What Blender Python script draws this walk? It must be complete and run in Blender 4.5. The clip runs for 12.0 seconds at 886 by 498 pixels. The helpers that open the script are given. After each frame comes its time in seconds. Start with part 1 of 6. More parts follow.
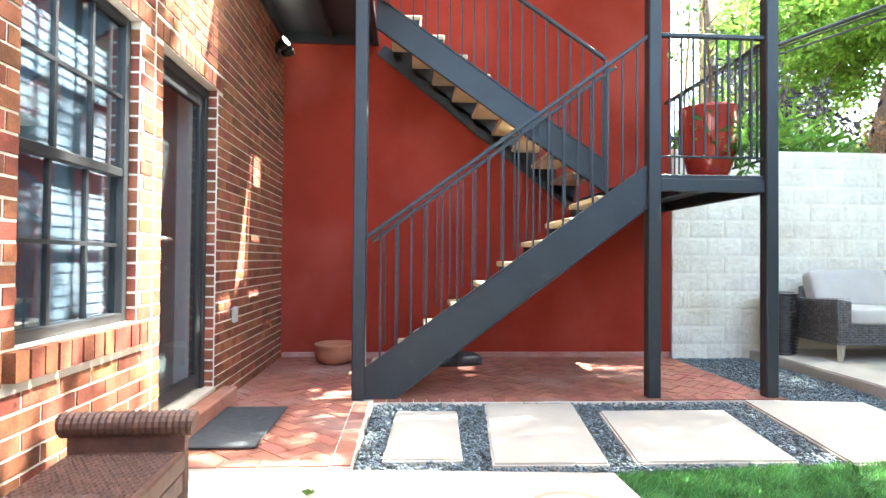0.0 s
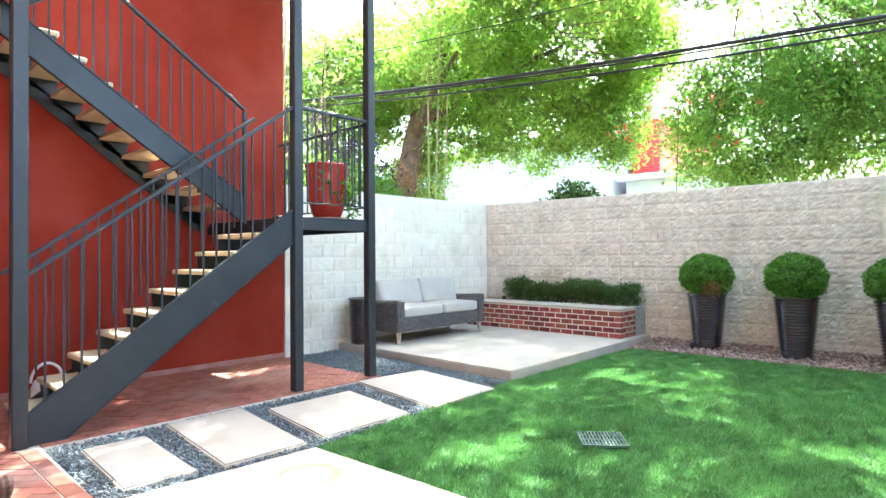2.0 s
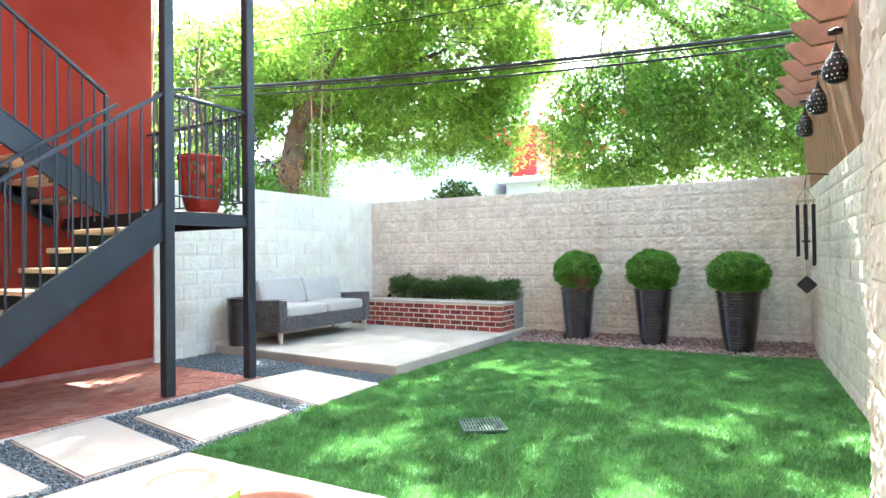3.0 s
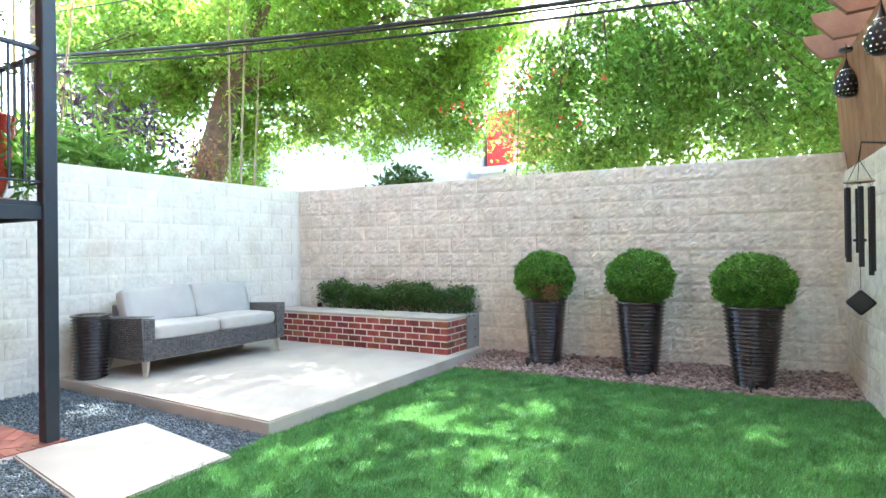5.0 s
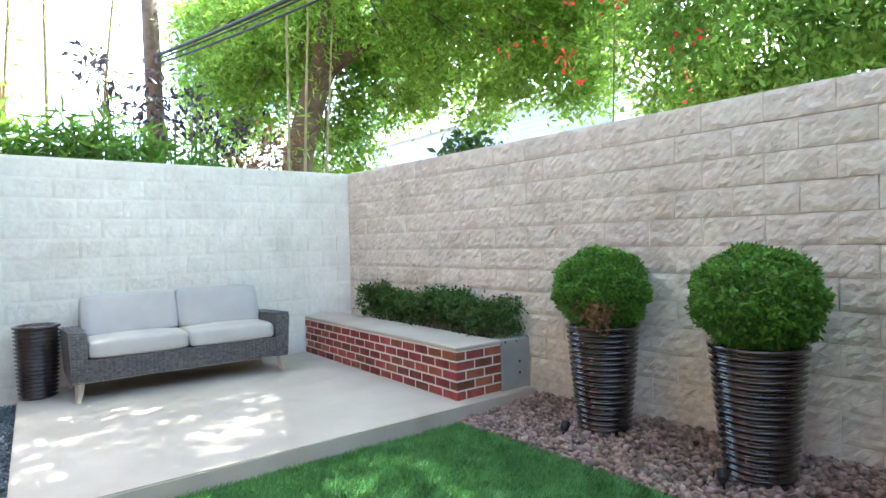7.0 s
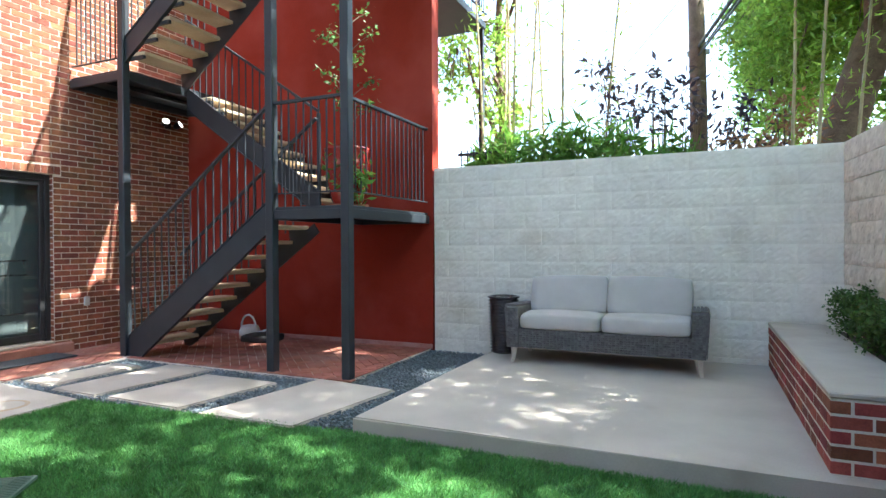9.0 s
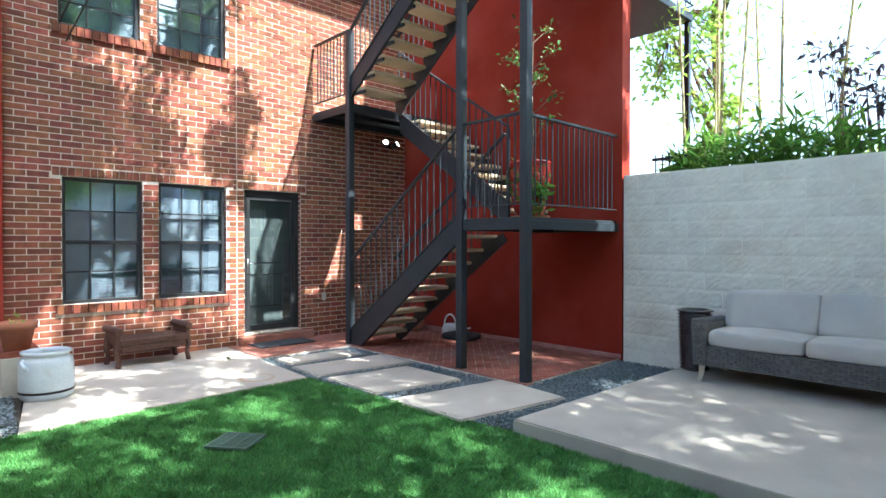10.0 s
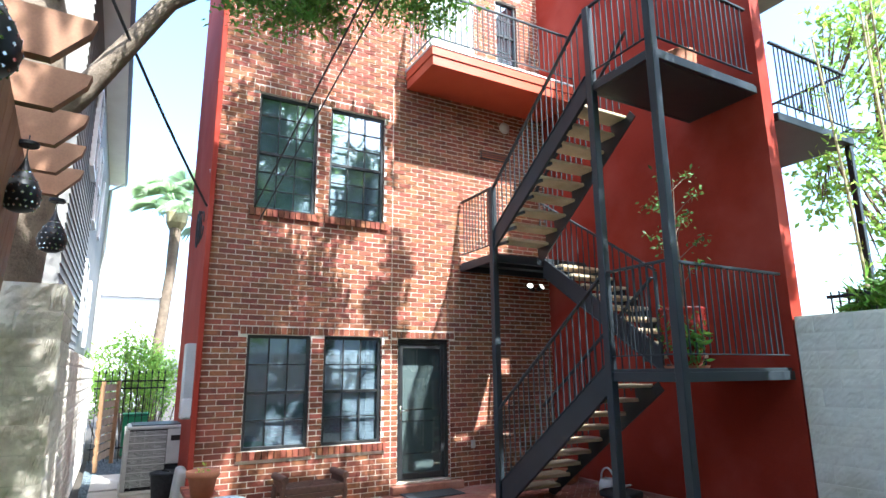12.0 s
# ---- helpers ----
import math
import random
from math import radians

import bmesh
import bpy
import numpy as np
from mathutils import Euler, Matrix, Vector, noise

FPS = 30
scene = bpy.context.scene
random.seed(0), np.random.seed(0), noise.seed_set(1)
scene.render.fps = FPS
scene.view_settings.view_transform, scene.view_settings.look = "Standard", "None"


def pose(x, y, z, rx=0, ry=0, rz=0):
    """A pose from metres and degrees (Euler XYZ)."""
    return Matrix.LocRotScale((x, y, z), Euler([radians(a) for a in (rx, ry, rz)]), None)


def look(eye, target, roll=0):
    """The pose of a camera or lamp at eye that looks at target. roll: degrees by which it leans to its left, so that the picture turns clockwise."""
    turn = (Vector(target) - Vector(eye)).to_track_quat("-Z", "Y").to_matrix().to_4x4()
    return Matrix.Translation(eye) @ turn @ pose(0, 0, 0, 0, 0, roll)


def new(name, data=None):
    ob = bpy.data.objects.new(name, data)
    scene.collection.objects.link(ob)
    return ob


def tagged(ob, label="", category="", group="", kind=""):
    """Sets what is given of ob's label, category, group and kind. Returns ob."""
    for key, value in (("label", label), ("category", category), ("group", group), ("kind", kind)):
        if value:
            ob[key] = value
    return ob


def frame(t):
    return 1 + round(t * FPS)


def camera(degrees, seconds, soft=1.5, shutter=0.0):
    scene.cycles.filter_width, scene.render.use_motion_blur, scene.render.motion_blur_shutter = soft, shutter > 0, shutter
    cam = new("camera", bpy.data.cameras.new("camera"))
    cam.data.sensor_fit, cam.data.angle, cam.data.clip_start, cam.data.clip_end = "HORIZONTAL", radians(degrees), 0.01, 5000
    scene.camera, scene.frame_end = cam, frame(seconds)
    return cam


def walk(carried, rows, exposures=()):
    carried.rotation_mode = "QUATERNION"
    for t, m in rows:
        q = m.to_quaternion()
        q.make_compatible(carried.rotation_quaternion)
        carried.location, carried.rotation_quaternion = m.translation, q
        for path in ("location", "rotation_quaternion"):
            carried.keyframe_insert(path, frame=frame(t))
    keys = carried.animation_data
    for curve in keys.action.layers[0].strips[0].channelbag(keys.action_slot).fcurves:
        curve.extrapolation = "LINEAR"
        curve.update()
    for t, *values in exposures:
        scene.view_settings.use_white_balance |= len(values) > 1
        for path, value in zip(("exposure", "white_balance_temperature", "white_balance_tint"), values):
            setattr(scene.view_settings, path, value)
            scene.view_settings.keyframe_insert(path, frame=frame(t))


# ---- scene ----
cam = camera(75.4, 12.0)
PATH = [
    (0, (1.031, 0.989, 1.066), (1.15, 2.985, 1.101), 0.5),
    (0.5, (0.645, 0.858, 1.18), (1.349, 2.73, 1.198), 0.3),
    (1, (0.296, 0.731, 1.267), (1.43, 2.378, 1.294), -0.1),
    (1.5, (-0.013, 0.545, 1.322), (1.265, 2.083, 1.352), -0.4),
    (2, (-0.305, 0.419, 1.341), (1.17, 1.77, 1.365), -0.4),
    (2.5, (-0.427, 0.371, 1.315), (1.208, 1.523, 1.338), -0.5),
    (3, (-0.325, 0.383, 1.287), (1.387, 1.418, 1.311), -0.7),
    (3.2, (-0.228, 0.428, 1.293), (1.499, 1.438, 1.314), -0.6),
    (5, (1.706, 0.785, 1.351), (3.438, 1.785, 1.359), -0.7),
    (5.5, (2.388, 0.82, 1.364), (4.106, 1.844, 1.37), -0.7),
    (6, (3.115, 0.782, 1.372), (4.756, 1.925, 1.369), -0.6),
    (6.5, (4.02, 0.626, 1.426), (5.512, 1.958, 1.405), -1.0),
    (8.3, (6.378, 0.471, 1.285), (6.299, 2.47, 1.292), -0.9),
    (8.5, (6.585, 0.48, 1.279), (6.287, 2.458, 1.29), -0.6),
    (9, (7.095, 0.534, 1.348), (6.281, 2.361, 1.331), -0.3),
    (9.5, (7.445, 0.635, 1.368), (6.289, 2.267, 1.35), -0.2),
    (10, (7.652, 0.578, 1.464), (6.206, 1.96, 1.445), -0.0),
    (10.5, (7.743, 0.531, 1.548), (6.083, 1.646, 1.555), 0.0),
    (11, (7.786, 0.523, 1.579), (6.055, 1.517, 1.71), 0.0),
    (11.5, (7.798, 0.557, 1.654), (6.067, 1.517, 1.945), -0.3),
    (12, (7.81, 0.519, 1.724), (6.101, 1.468, 2.147), -0.5),
]
# light levels and the picture's brightness along the way
SUN, SKY = 3.9, 0.15
EXPOSURES = [(0, 4.09, 6250, 4), (3.2, 4.11, 6100, 4), (5, 4.10, 6050, 5.5), (6.5, 3.88, 6050, 5.5), (8.5, 3.15, 6000, 6.5), (9.5, 2.78, 5850, 4.5), (10.5, 2.66, 5600, 4), (12, 2.45, 5600, 3.5)]
walk(cam, [(t, look(eye, target, roll)) for t, eye, target, roll in PATH], EXPOSURES)

# ---- sky, sun ----
SUN_TO = Vector((0.98, 0.22, 1.38)).normalized()
world = bpy.data.worlds.new("sky")
scene.world = world
world.use_nodes = True
wn = world.node_tree
sky = wn.nodes.new("ShaderNodeTexSky")
sky.sky_type = 'NISHITA'
sky.sun_disc = False
sky.sun_elevation = math.asin(SUN_TO.z)
sky.sun_rotation = math.atan2(SUN_TO.x, SUN_TO.y)
sky.air_density, sky.dust_density, sky.ozone_density = 1.0, 3.0, 1.0
wn.links.new(sky.outputs[0], wn.nodes["Background"].inputs[0])
wn.nodes["Background"].inputs[1].default_value = SKY
sun = new("sun", bpy.data.lights.new("sun", "SUN"))
sun.data.energy, sun.data.angle, sun.data.color = SUN, radians(0.6), (1.0, 0.95, 0.86)
sun.matrix_world = look(SUN_TO * 30, (0, 0, 0))


# ---- materials ----
def material(name, dark, light, rough=0.7, metal=0.0, scale=6.0, fine=60.0, bump=0.15, depth=0.004, vary="", amount=0.25,
             stain=None, stain_scale=1.2, stain_at=(0.55, 0.7), coat=0.0, leaf=0.0, spec=0.5):
    """A surface with broad and fine variation, relief, optional stains; vary: 'object' or 'island' shifts each piece."""
    m = bpy.data.materials.new(name)
    m.use_nodes = True
    nt = m.node_tree
    N, L = nt.nodes, nt.links
    bsdf = N["Principled BSDF"]
    geo = N.new("ShaderNodeNewGeometry")
    big, small = N.new("ShaderNodeTexNoise"), N.new("ShaderNodeTexNoise")
    for node, s, d in ((big, scale, 4), (small, fine, 3)):
        node.inputs["Scale"].default_value, node.inputs["Detail"].default_value = s, d
        L.new(geo.outputs["Position"], node.inputs["Vector"])
    mixf = N.new("ShaderNodeMath")
    mixf.operation = 'MULTIPLY_ADD'
    mixf.inputs[1].default_value, mixf.inputs[2].default_value = 0.45, 0.0
    L.new(small.outputs["Fac"], mixf.inputs[0])
    add = N.new("ShaderNodeMath")
    add.operation = 'MULTIPLY_ADD'
    add.inputs[1].default_value = 0.75
    L.new(big.outputs["Fac"], add.inputs[0])
    L.new(mixf.outputs[0], add.inputs[2])
    ramp = N.new("ShaderNodeMapRange")
    ramp.inputs["From Min"].default_value, ramp.inputs["From Max"].default_value = 0.38, 0.82
    L.new(add.outputs[0], ramp.inputs["Value"])
    col = N.new("ShaderNodeMix")
    col.data_type = 'RGBA'
    col.inputs[6].default_value, col.inputs[7].default_value = (*dark, 1), (*light, 1)
    L.new(ramp.outputs[0], col.inputs[0])
    out = col.outputs[2]
    if vary:
        if vary == "object":
            rnd = N.new("ShaderNodeObjectInfo").outputs["Random"]
        else:
            rnd = geo.outputs["Random Per Island"]
        hsv = N.new("ShaderNodeHueSaturation")
        mr = N.new("ShaderNodeMapRange")
        mr.inputs["To Min"].default_value, mr.inputs["To Max"].default_value = 1 - amount, 1 + amount
        L.new(rnd, mr.inputs["Value"])
        L.new(mr.outputs[0], hsv.inputs["Value"])
        wn2 = N.new("ShaderNodeTexWhiteNoise")
        wn2.noise_dimensions = '1D'
        L.new(rnd, wn2.inputs["W"])
        mh = N.new("ShaderNodeMapRange")
        mh.inputs["To Min"].default_value, mh.inputs["To Max"].default_value = 0.5 - amount * 0.045, 0.5 + amount * 0.045
        L.new(wn2.outputs["Value"], mh.inputs["Value"])
        L.new(mh.outputs[0], hsv.inputs["Hue"])
        L.new(out, hsv.inputs["Color"])
        out = hsv.outputs["Color"]
    if stain:
        sn = N.new("ShaderNodeTexNoise")
        sn.inputs["Scale"].default_value, sn.inputs["Detail"].default_value = stain_scale, 6
        L.new(geo.outputs["Position"], sn.inputs["Vector"])
        sm = N.new("ShaderNodeMapRange")
        sm.inputs["From Min"].default_value, sm.inputs["From Max"].default_value = stain_at
        L.new(sn.outputs["Fac"], sm.inputs["Value"])
        sc = N.new("ShaderNodeMix")
        sc.data_type = 'RGBA'
        sc.inputs[7].default_value = (*stain, 1)
        L.new(sm.outputs[0], sc.inputs[0])
        L.new(out, sc.inputs[6])
        out = sc.outputs[2]
    L.new(out, bsdf.inputs["Base Color"])
    rr = N.new("ShaderNodeMapRange")
    rr.inputs["To Min"].default_value, rr.inputs["To Max"].default_value = max(rough - 0.12, 0.02), min(rough + 0.12, 1)
    L.new(small.outputs["Fac"], rr.inputs["Value"])
    L.new(rr.outputs[0], bsdf.inputs["Roughness"])
    bsdf.inputs["Metallic"].default_value = metal
    bsdf.inputs["Coat Weight"].default_value = coat
    bsdf.inputs["Specular IOR Level"].default_value = spec
    if bump:
        bp = N.new("ShaderNodeBump")
        bp.inputs["Strength"].default_value, bp.inputs["Distance"].default_value = bump, depth
        L.new(add.outputs[0], bp.inputs["Height"])
        L.new(bp.outputs[0], bsdf.inputs["Normal"])
    if leaf:
        tr = N.new("ShaderNodeBsdfTranslucent")
        hs = N.new("ShaderNodeHueSaturation")
        hs.inputs["Value"].default_value, hs.inputs["Hue"].default_value = 1.8, 0.485
        L.new(out, hs.inputs["Color"])
        L.new(hs.outputs[0], tr.inputs["Color"])
        ms = N.new("ShaderNodeMixShader")
        ms.inputs[0].default_value = leaf
        L.new(bsdf.outputs[0], ms.inputs[1])
        L.new(tr.outputs[0], ms.inputs[2])
        L.new(ms.outputs[0], N["Material Output"].inputs["Surface"])
    return m


def glass_material(name, tint, rough=0.03, clear=0.35):
    """A window pane: clear sheet with a mirror-like sheen."""
    m = bpy.data.materials.new(name)
    m.use_nodes = True
    N, L = m.node_tree.nodes, m.node_tree.links
    g, tr, mix = N.new("ShaderNodeBsdfGlossy"), N.new("ShaderNodeBsdfTransparent"), N.new("ShaderNodeMixShader")
    g.inputs["Roughness"].default_value = rough
    g.inputs["Color"].default_value = (0.9, 0.95, 1.0, 1)
    tr.inputs["Color"].default_value = (*tint, 1)
    mix.inputs[0].default_value = 1 - clear
    fr = N.new("ShaderNodeFresnel")
    fr.inputs["IOR"].default_value = 1.4
    mr = N.new("ShaderNodeMapRange")
    mr.inputs["To Min"].default_value, mr.inputs["To Max"].default_value = max(1 - clear - 0.3, 0.05), 0.9 - 0.5 * clear
    L.new(fr.outputs[0], mr.inputs["Value"])
    L.new(mr.outputs[0], mix.inputs[0])
    L.new(tr.outputs[0], mix.inputs[1])
    L.new(g.outputs[0], mix.inputs[2])
    L.new(mix.outputs[0], N["Material Output"].inputs["Surface"])
    return m


BRICK = material("brick", (0.105, 0.034, 0.021), (0.31, 0.105, 0.056), 0.85, scale=9, fine=120, bump=0.5, vary="object", amount=0.34, spec=0.25)
BRICK_FAR = material("brick_joined", (0.105, 0.034, 0.021), (0.31, 0.105, 0.056), 0.85, scale=9, fine=120, bump=0.5, vary="island", amount=0.34, spec=0.25)
BRICK_DARK = material("planter_brick", (0.16, 0.03, 0.022), (0.34, 0.085, 0.06), 0.85, scale=9, fine=120, bump=0.5, vary="object", amount=0.45)
PAVING = material("paving_brick", (0.23, 0.075, 0.05), (0.38, 0.15, 0.105), 0.75, scale=7, fine=90, bump=0.4, vary="object", amount=0.18,
                  stain=(0.40, 0.27, 0.23), stain_at=(0.53, 0.78))
PAVING_FAR = material("paving_brick_joined", (0.23, 0.075, 0.05), (0.38, 0.15, 0.105), 0.75, scale=7, fine=90, bump=0.4, vary="island", amount=0.18,
                      stain=(0.40, 0.27, 0.23), stain_at=(0.53, 0.78))
MORTAR = material("mortar", (0.60, 0.53, 0.44), (0.76, 0.69, 0.60), 0.95, scale=8, fine=140, bump=0.6)
MORTAR_PALE = material("block_mortar", (0.75, 0.68, 0.57), (0.87, 0.81, 0.70), 0.95, scale=8, fine=140, bump=0.5)
MORTAR_TAN = material("tan_mortar", (0.54, 0.47, 0.38), (0.68, 0.61, 0.51), 0.95, scale=8, fine=140, bump=0.5)
RED = material("red_stucco", (0.225, 0.021, 0.010), (0.29, 0.031, 0.016), 0.8, spec=0.2, scale=1.4, fine=45, bump=0.25, stain=(0.36, 0.07, 0.05), stain_scale=0.9, stain_at=(0.5, 0.85))
RED_TRIM = material("red_trim", (0.46, 0.07, 0.03), (0.55, 0.10, 0.05), 0.5, scale=2, fine=60, bump=0.1)
METAL = material("blue_black_steel", (0.014, 0.020, 0.026), (0.026, 0.034, 0.042), 0.48, metal=0.1, scale=4, fine=80, bump=0.12, stain=(0.05, 0.045, 0.04), stain_scale=5, stain_at=(0.66, 0.8))
TREAD = material("tread_board", (0.42, 0.32, 0.20), (0.62, 0.52, 0.36), 0.75, scale=3, fine=70, bump=0.3, vary="object", amount=0.12)
CONCRETE = material("concrete", (0.42, 0.37, 0.305), (0.55, 0.495, 0.42), 0.85, scale=2.2, fine=120, bump=0.25, stain=(0.36, 0.30, 0.23), stain_scale=1.6, stain_at=(0.60, 0.85))
BLOCK_GREY = material("grey_block", (0.27, 0.275, 0.26), (0.37, 0.375, 0.355), 0.9, scale=4, fine=110, bump=0.4)
CONCRETE_RAW = material("concrete_edge", (0.45, 0.42, 0.36), (0.60, 0.57, 0.50), 0.9, scale=3, fine=110, bump=0.4)
BLOCK_WHITE = material("white_block", (0.75, 0.68, 0.57), (0.88, 0.82, 0.71), 0.9, scale=5, fine=26, bump=0.55, depth=0.014, vary="object", amount=0.035, stain=(0.56, 0.48, 0.35), stain_scale=1.1, stain_at=(0.56, 0.82))
BLOCK_TAN = material("tan_block", (0.56, 0.49, 0.40), (0.80, 0.72, 0.61), 0.92, scale=9, fine=24, bump=0.7, depth=0.024, vary="object", amount=0.05, stain=(0.40, 0.32, 0.23), stain_scale=1.3, stain_at=(0.58, 0.8))
TURF = material("turf", (0.068, 0.185, 0.052), (0.15, 0.355, 0.105), 0.6, scale=2.5, fine=40, bump=0.0, vary="island", amount=0.38, leaf=0.15, spec=0.3)
TURF_BASE = material("turf_backing", (0.02, 0.08, 0.015), (0.04, 0.15, 0.03), 0.9, scale=5, fine=150, bump=0.6)
GRAVEL = material("dark_gravel", (0.075, 0.10, 0.115), (0.23, 0.27, 0.295), 0.75, scale=30, fine=200, bump=0.3, vary="island", amount=0.42)
SOIL = material("soil", (0.035, 0.027, 0.02), (0.08, 0.065, 0.05), 0.95, scale=8, fine=90, bump=0.7)
PEBBLE = material("river_pebble", (0.19, 0.12, 0.10), (0.38, 0.275, 0.23), 0.65, scale=25, fine=150, bump=0.2, vary="island", amount=0.5)
WICKER = material("grey_wicker", (0.085, 0.080, 0.078), (0.19, 0.18, 0.175), 0.6, scale=30, fine=160, bump=0.3, vary="island", amount=0.3)
FABRIC = material("pale_fabric", (0.45, 0.42, 0.385), (0.55, 0.52, 0.48), 0.95, scale=5, fine=400, bump=0.25, depth=0.001)
PALE_WOOD = material("pale_wood", (0.42, 0.35, 0.27), (0.58, 0.50, 0.40), 0.6, scale=8, fine=90, bump=0.2)
GLAZE_DARK = material("dark_glazed_pot", (0.022, 0.016, 0.018), (0.05, 0.036, 0.034), 0.14, scale=6, fine=60, bump=0.06, coat=0.6)
GLAZE_RED = material("red_glazed_pot", (0.26, 0.018, 0.012), (0.40, 0.035, 0.02), 0.14, scale=4, fine=50, bump=0.03, coat=0.8)
TERRACOTTA = material("terracotta", (0.34, 0.12, 0.06), (0.50, 0.21, 0.12), 0.75, scale=6, fine=90, bump=0.3)
TOPIARY = material("boxwood_leaf", (0.05, 0.14, 0.018), (0.15, 0.33, 0.05), 0.5, scale=10, fine=60, bump=0, vary="island", amount=0.45, leaf=0.3, spec=0.3)
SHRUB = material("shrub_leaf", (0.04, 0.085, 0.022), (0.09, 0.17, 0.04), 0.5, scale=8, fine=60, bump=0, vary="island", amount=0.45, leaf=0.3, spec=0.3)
LEAF = material("tree_leaf", (0.12, 0.23, 0.035), (0.26, 0.42, 0.08), 0.5, scale=1.2, fine=30, bump=0, vary="island", amount=0.35, leaf=0.5, spec=0.3)
# leaf for the added sun-blocking layers, duller so their shade stays neutral
LEAF_SHADE = material("shade_crown_leaf", (0.10, 0.15, 0.06), (0.19, 0.25, 0.11), 0.5, scale=1.2, fine=30, bump=0, vary="island", amount=0.35, leaf=0.2, spec=0.3)
LEAF_DARK = material("oak_leaf", (0.05, 0.13, 0.02), (0.11, 0.24, 0.04), 0.5, scale=1.2, fine=30, bump=0, vary="island", amount=0.35, leaf=0.45, spec=0.3)
LEAF_BROWN = material("dry_leaf", (0.20, 0.11, 0.05), (0.36, 0.21, 0.10), 0.7, scale=3, fine=40, bump=0, vary="island", amount=0.3, leaf=0.35)
LEAF_PURPLE = material("purple_leaf", (0.025, 0.02, 0.03), (0.06, 0.05, 0.06), 0.45, scale=3, fine=40, bump=0, vary="island", amount=0.3, leaf=0.3)
BARK = material("bark", (0.09, 0.065, 0.045), (0.22, 0.165, 0.12), 0.95, scale=6, fine=50, bump=0.9, depth=0.02)
ELM_LEAF = material("elm_leaf", (0.105, 0.215, 0.04), (0.23, 0.39, 0.085), 0.5, scale=1.2, fine=30, bump=0, vary="island", amount=0.4, leaf=0.5, spec=0.3)
PALM_LEAF = material("palm_leaf", (0.34, 0.44, 0.29), (0.48, 0.57, 0.40), 0.5, scale=3, fine=30, bump=0, vary="island", amount=0.25, leaf=0.4)
CANE = material("cane", (0.30, 0.25, 0.13), (0.48, 0.42, 0.25), 0.6, scale=8, fine=60, bump=0.1)
CEDAR = material("cedar", (0.20, 0.085, 0.04), (0.33, 0.155, 0.08), 0.7, scale=5, fine=80, bump=0.3, vary="island", amount=0.15)
DARK_WOOD = material("dark_wicker_bench", (0.045, 0.018, 0.012), (0.12, 0.055, 0.035), 0.6, scale=20, fine=120, bump=0.4)
BLACK = material("black_metal", (0.012, 0.012, 0.014), (0.025, 0.025, 0.028), 0.45, metal=0.4, scale=6, fine=80, bump=0.08)
RUBBER = material("black_cable", (0.012, 0.013, 0.016), (0.022, 0.023, 0.026), 0.6, scale=6, fine=80, bump=0.05)
GREYMETAL = material("grey_metal", (0.42, 0.42, 0.40), (0.55, 0.55, 0.53), 0.5, metal=0.1, scale=5, fine=70, bump=0.1)
CHROME = material("brushed_nickel", (0.55, 0.55, 0.54), (0.68, 0.68, 0.67), 0.25, metal=1.0, scale=9, fine=90, bump=0.03)
WHITE = material("white_paint", (0.70, 0.70, 0.69), (0.80, 0.80, 0.79), 0.5, scale=3, fine=60, bump=0.08)
JAR = material("pale_blue_jar", (0.46, 0.54, 0.60), (0.60, 0.68, 0.73), 0.3, scale=4, fine=70, bump=0.05, coat=0.3, stain=(0.30, 0.32, 0.33), stain_scale=3, stain_at=(0.62, 0.8))
SIDING = material("grey_siding", (0.18, 0.165, 0.15), (0.25, 0.23, 0.21), 0.7, scale=2, fine=50, bump=0.1)
STUCCO_PALE = material("pale_stucco", (0.60, 0.60, 0.62), (0.70, 0.70, 0.72), 0.8, scale=1.5, fine=50, bump=0.2)
BLIND = material("window_blind", (0.24, 0.26, 0.275), (0.34, 0.365, 0.38), 0.7, scale=3, fine=60, bump=0.05)
# brighter copy of the blind; sunlight on the upper windows is in its colour
BLIND_SUNLIT = material("sunlit_window_blind", (0.52, 0.55, 0.57), (0.62, 0.65, 0.67), 0.7, scale=3, fine=60, bump=0.05)
DOORPAINT = material("grey_green_door", (0.13, 0.155, 0.148), (0.18, 0.205, 0.197), 0.5, scale=2, fine=60, bump=0.06)
FRAME = material("dark_frame", (0.018, 0.019, 0.021), (0.03, 0.031, 0.033), 0.45, metal=0.2, scale=4, fine=70, bump=0.05)
MAT_BLACK = material("rubber_mat", (0.025, 0.028, 0.032), (0.055, 0.06, 0.066), 0.95, scale=30, fine=260, bump=0.8)
# near-black base colour stands in for the unlit rooms behind the glass
ROOM_GLOOM = material("room_gloom", (0.05, 0.05, 0.05), (0.09, 0.09, 0.09), 0.9, scale=2, fine=30, bump=0.05)
GLASS = glass_material("window_glass", (0.72, 0.79, 0.84), 0.03, 0.52)
DOOR_GLASS = glass_material("door_glass", (0.80, 0.84, 0.85), 0.02, 0.9)


# ---- building blocks ----
def finish(name, bm, mats, parent=None, smooth=False):
    me = bpy.data.meshes.new(name)
    bm.normal_update()
    bm.to_mesh(me)
    bm.free()
    for m in (mats if isinstance(mats, (list, tuple)) else [mats]):
        me.materials.append(m)
    if smooth:
        for p in me.polygons:
            p.use_smooth = True
    ob = new(name, me)
    if parent:
        ob.parent = parent
    return ob


def part(name, bm, mats, parent, label="", smooth=False):
    ob = finish(name, bm, mats, parent, smooth)
    return tagged(ob, label) if label else ob


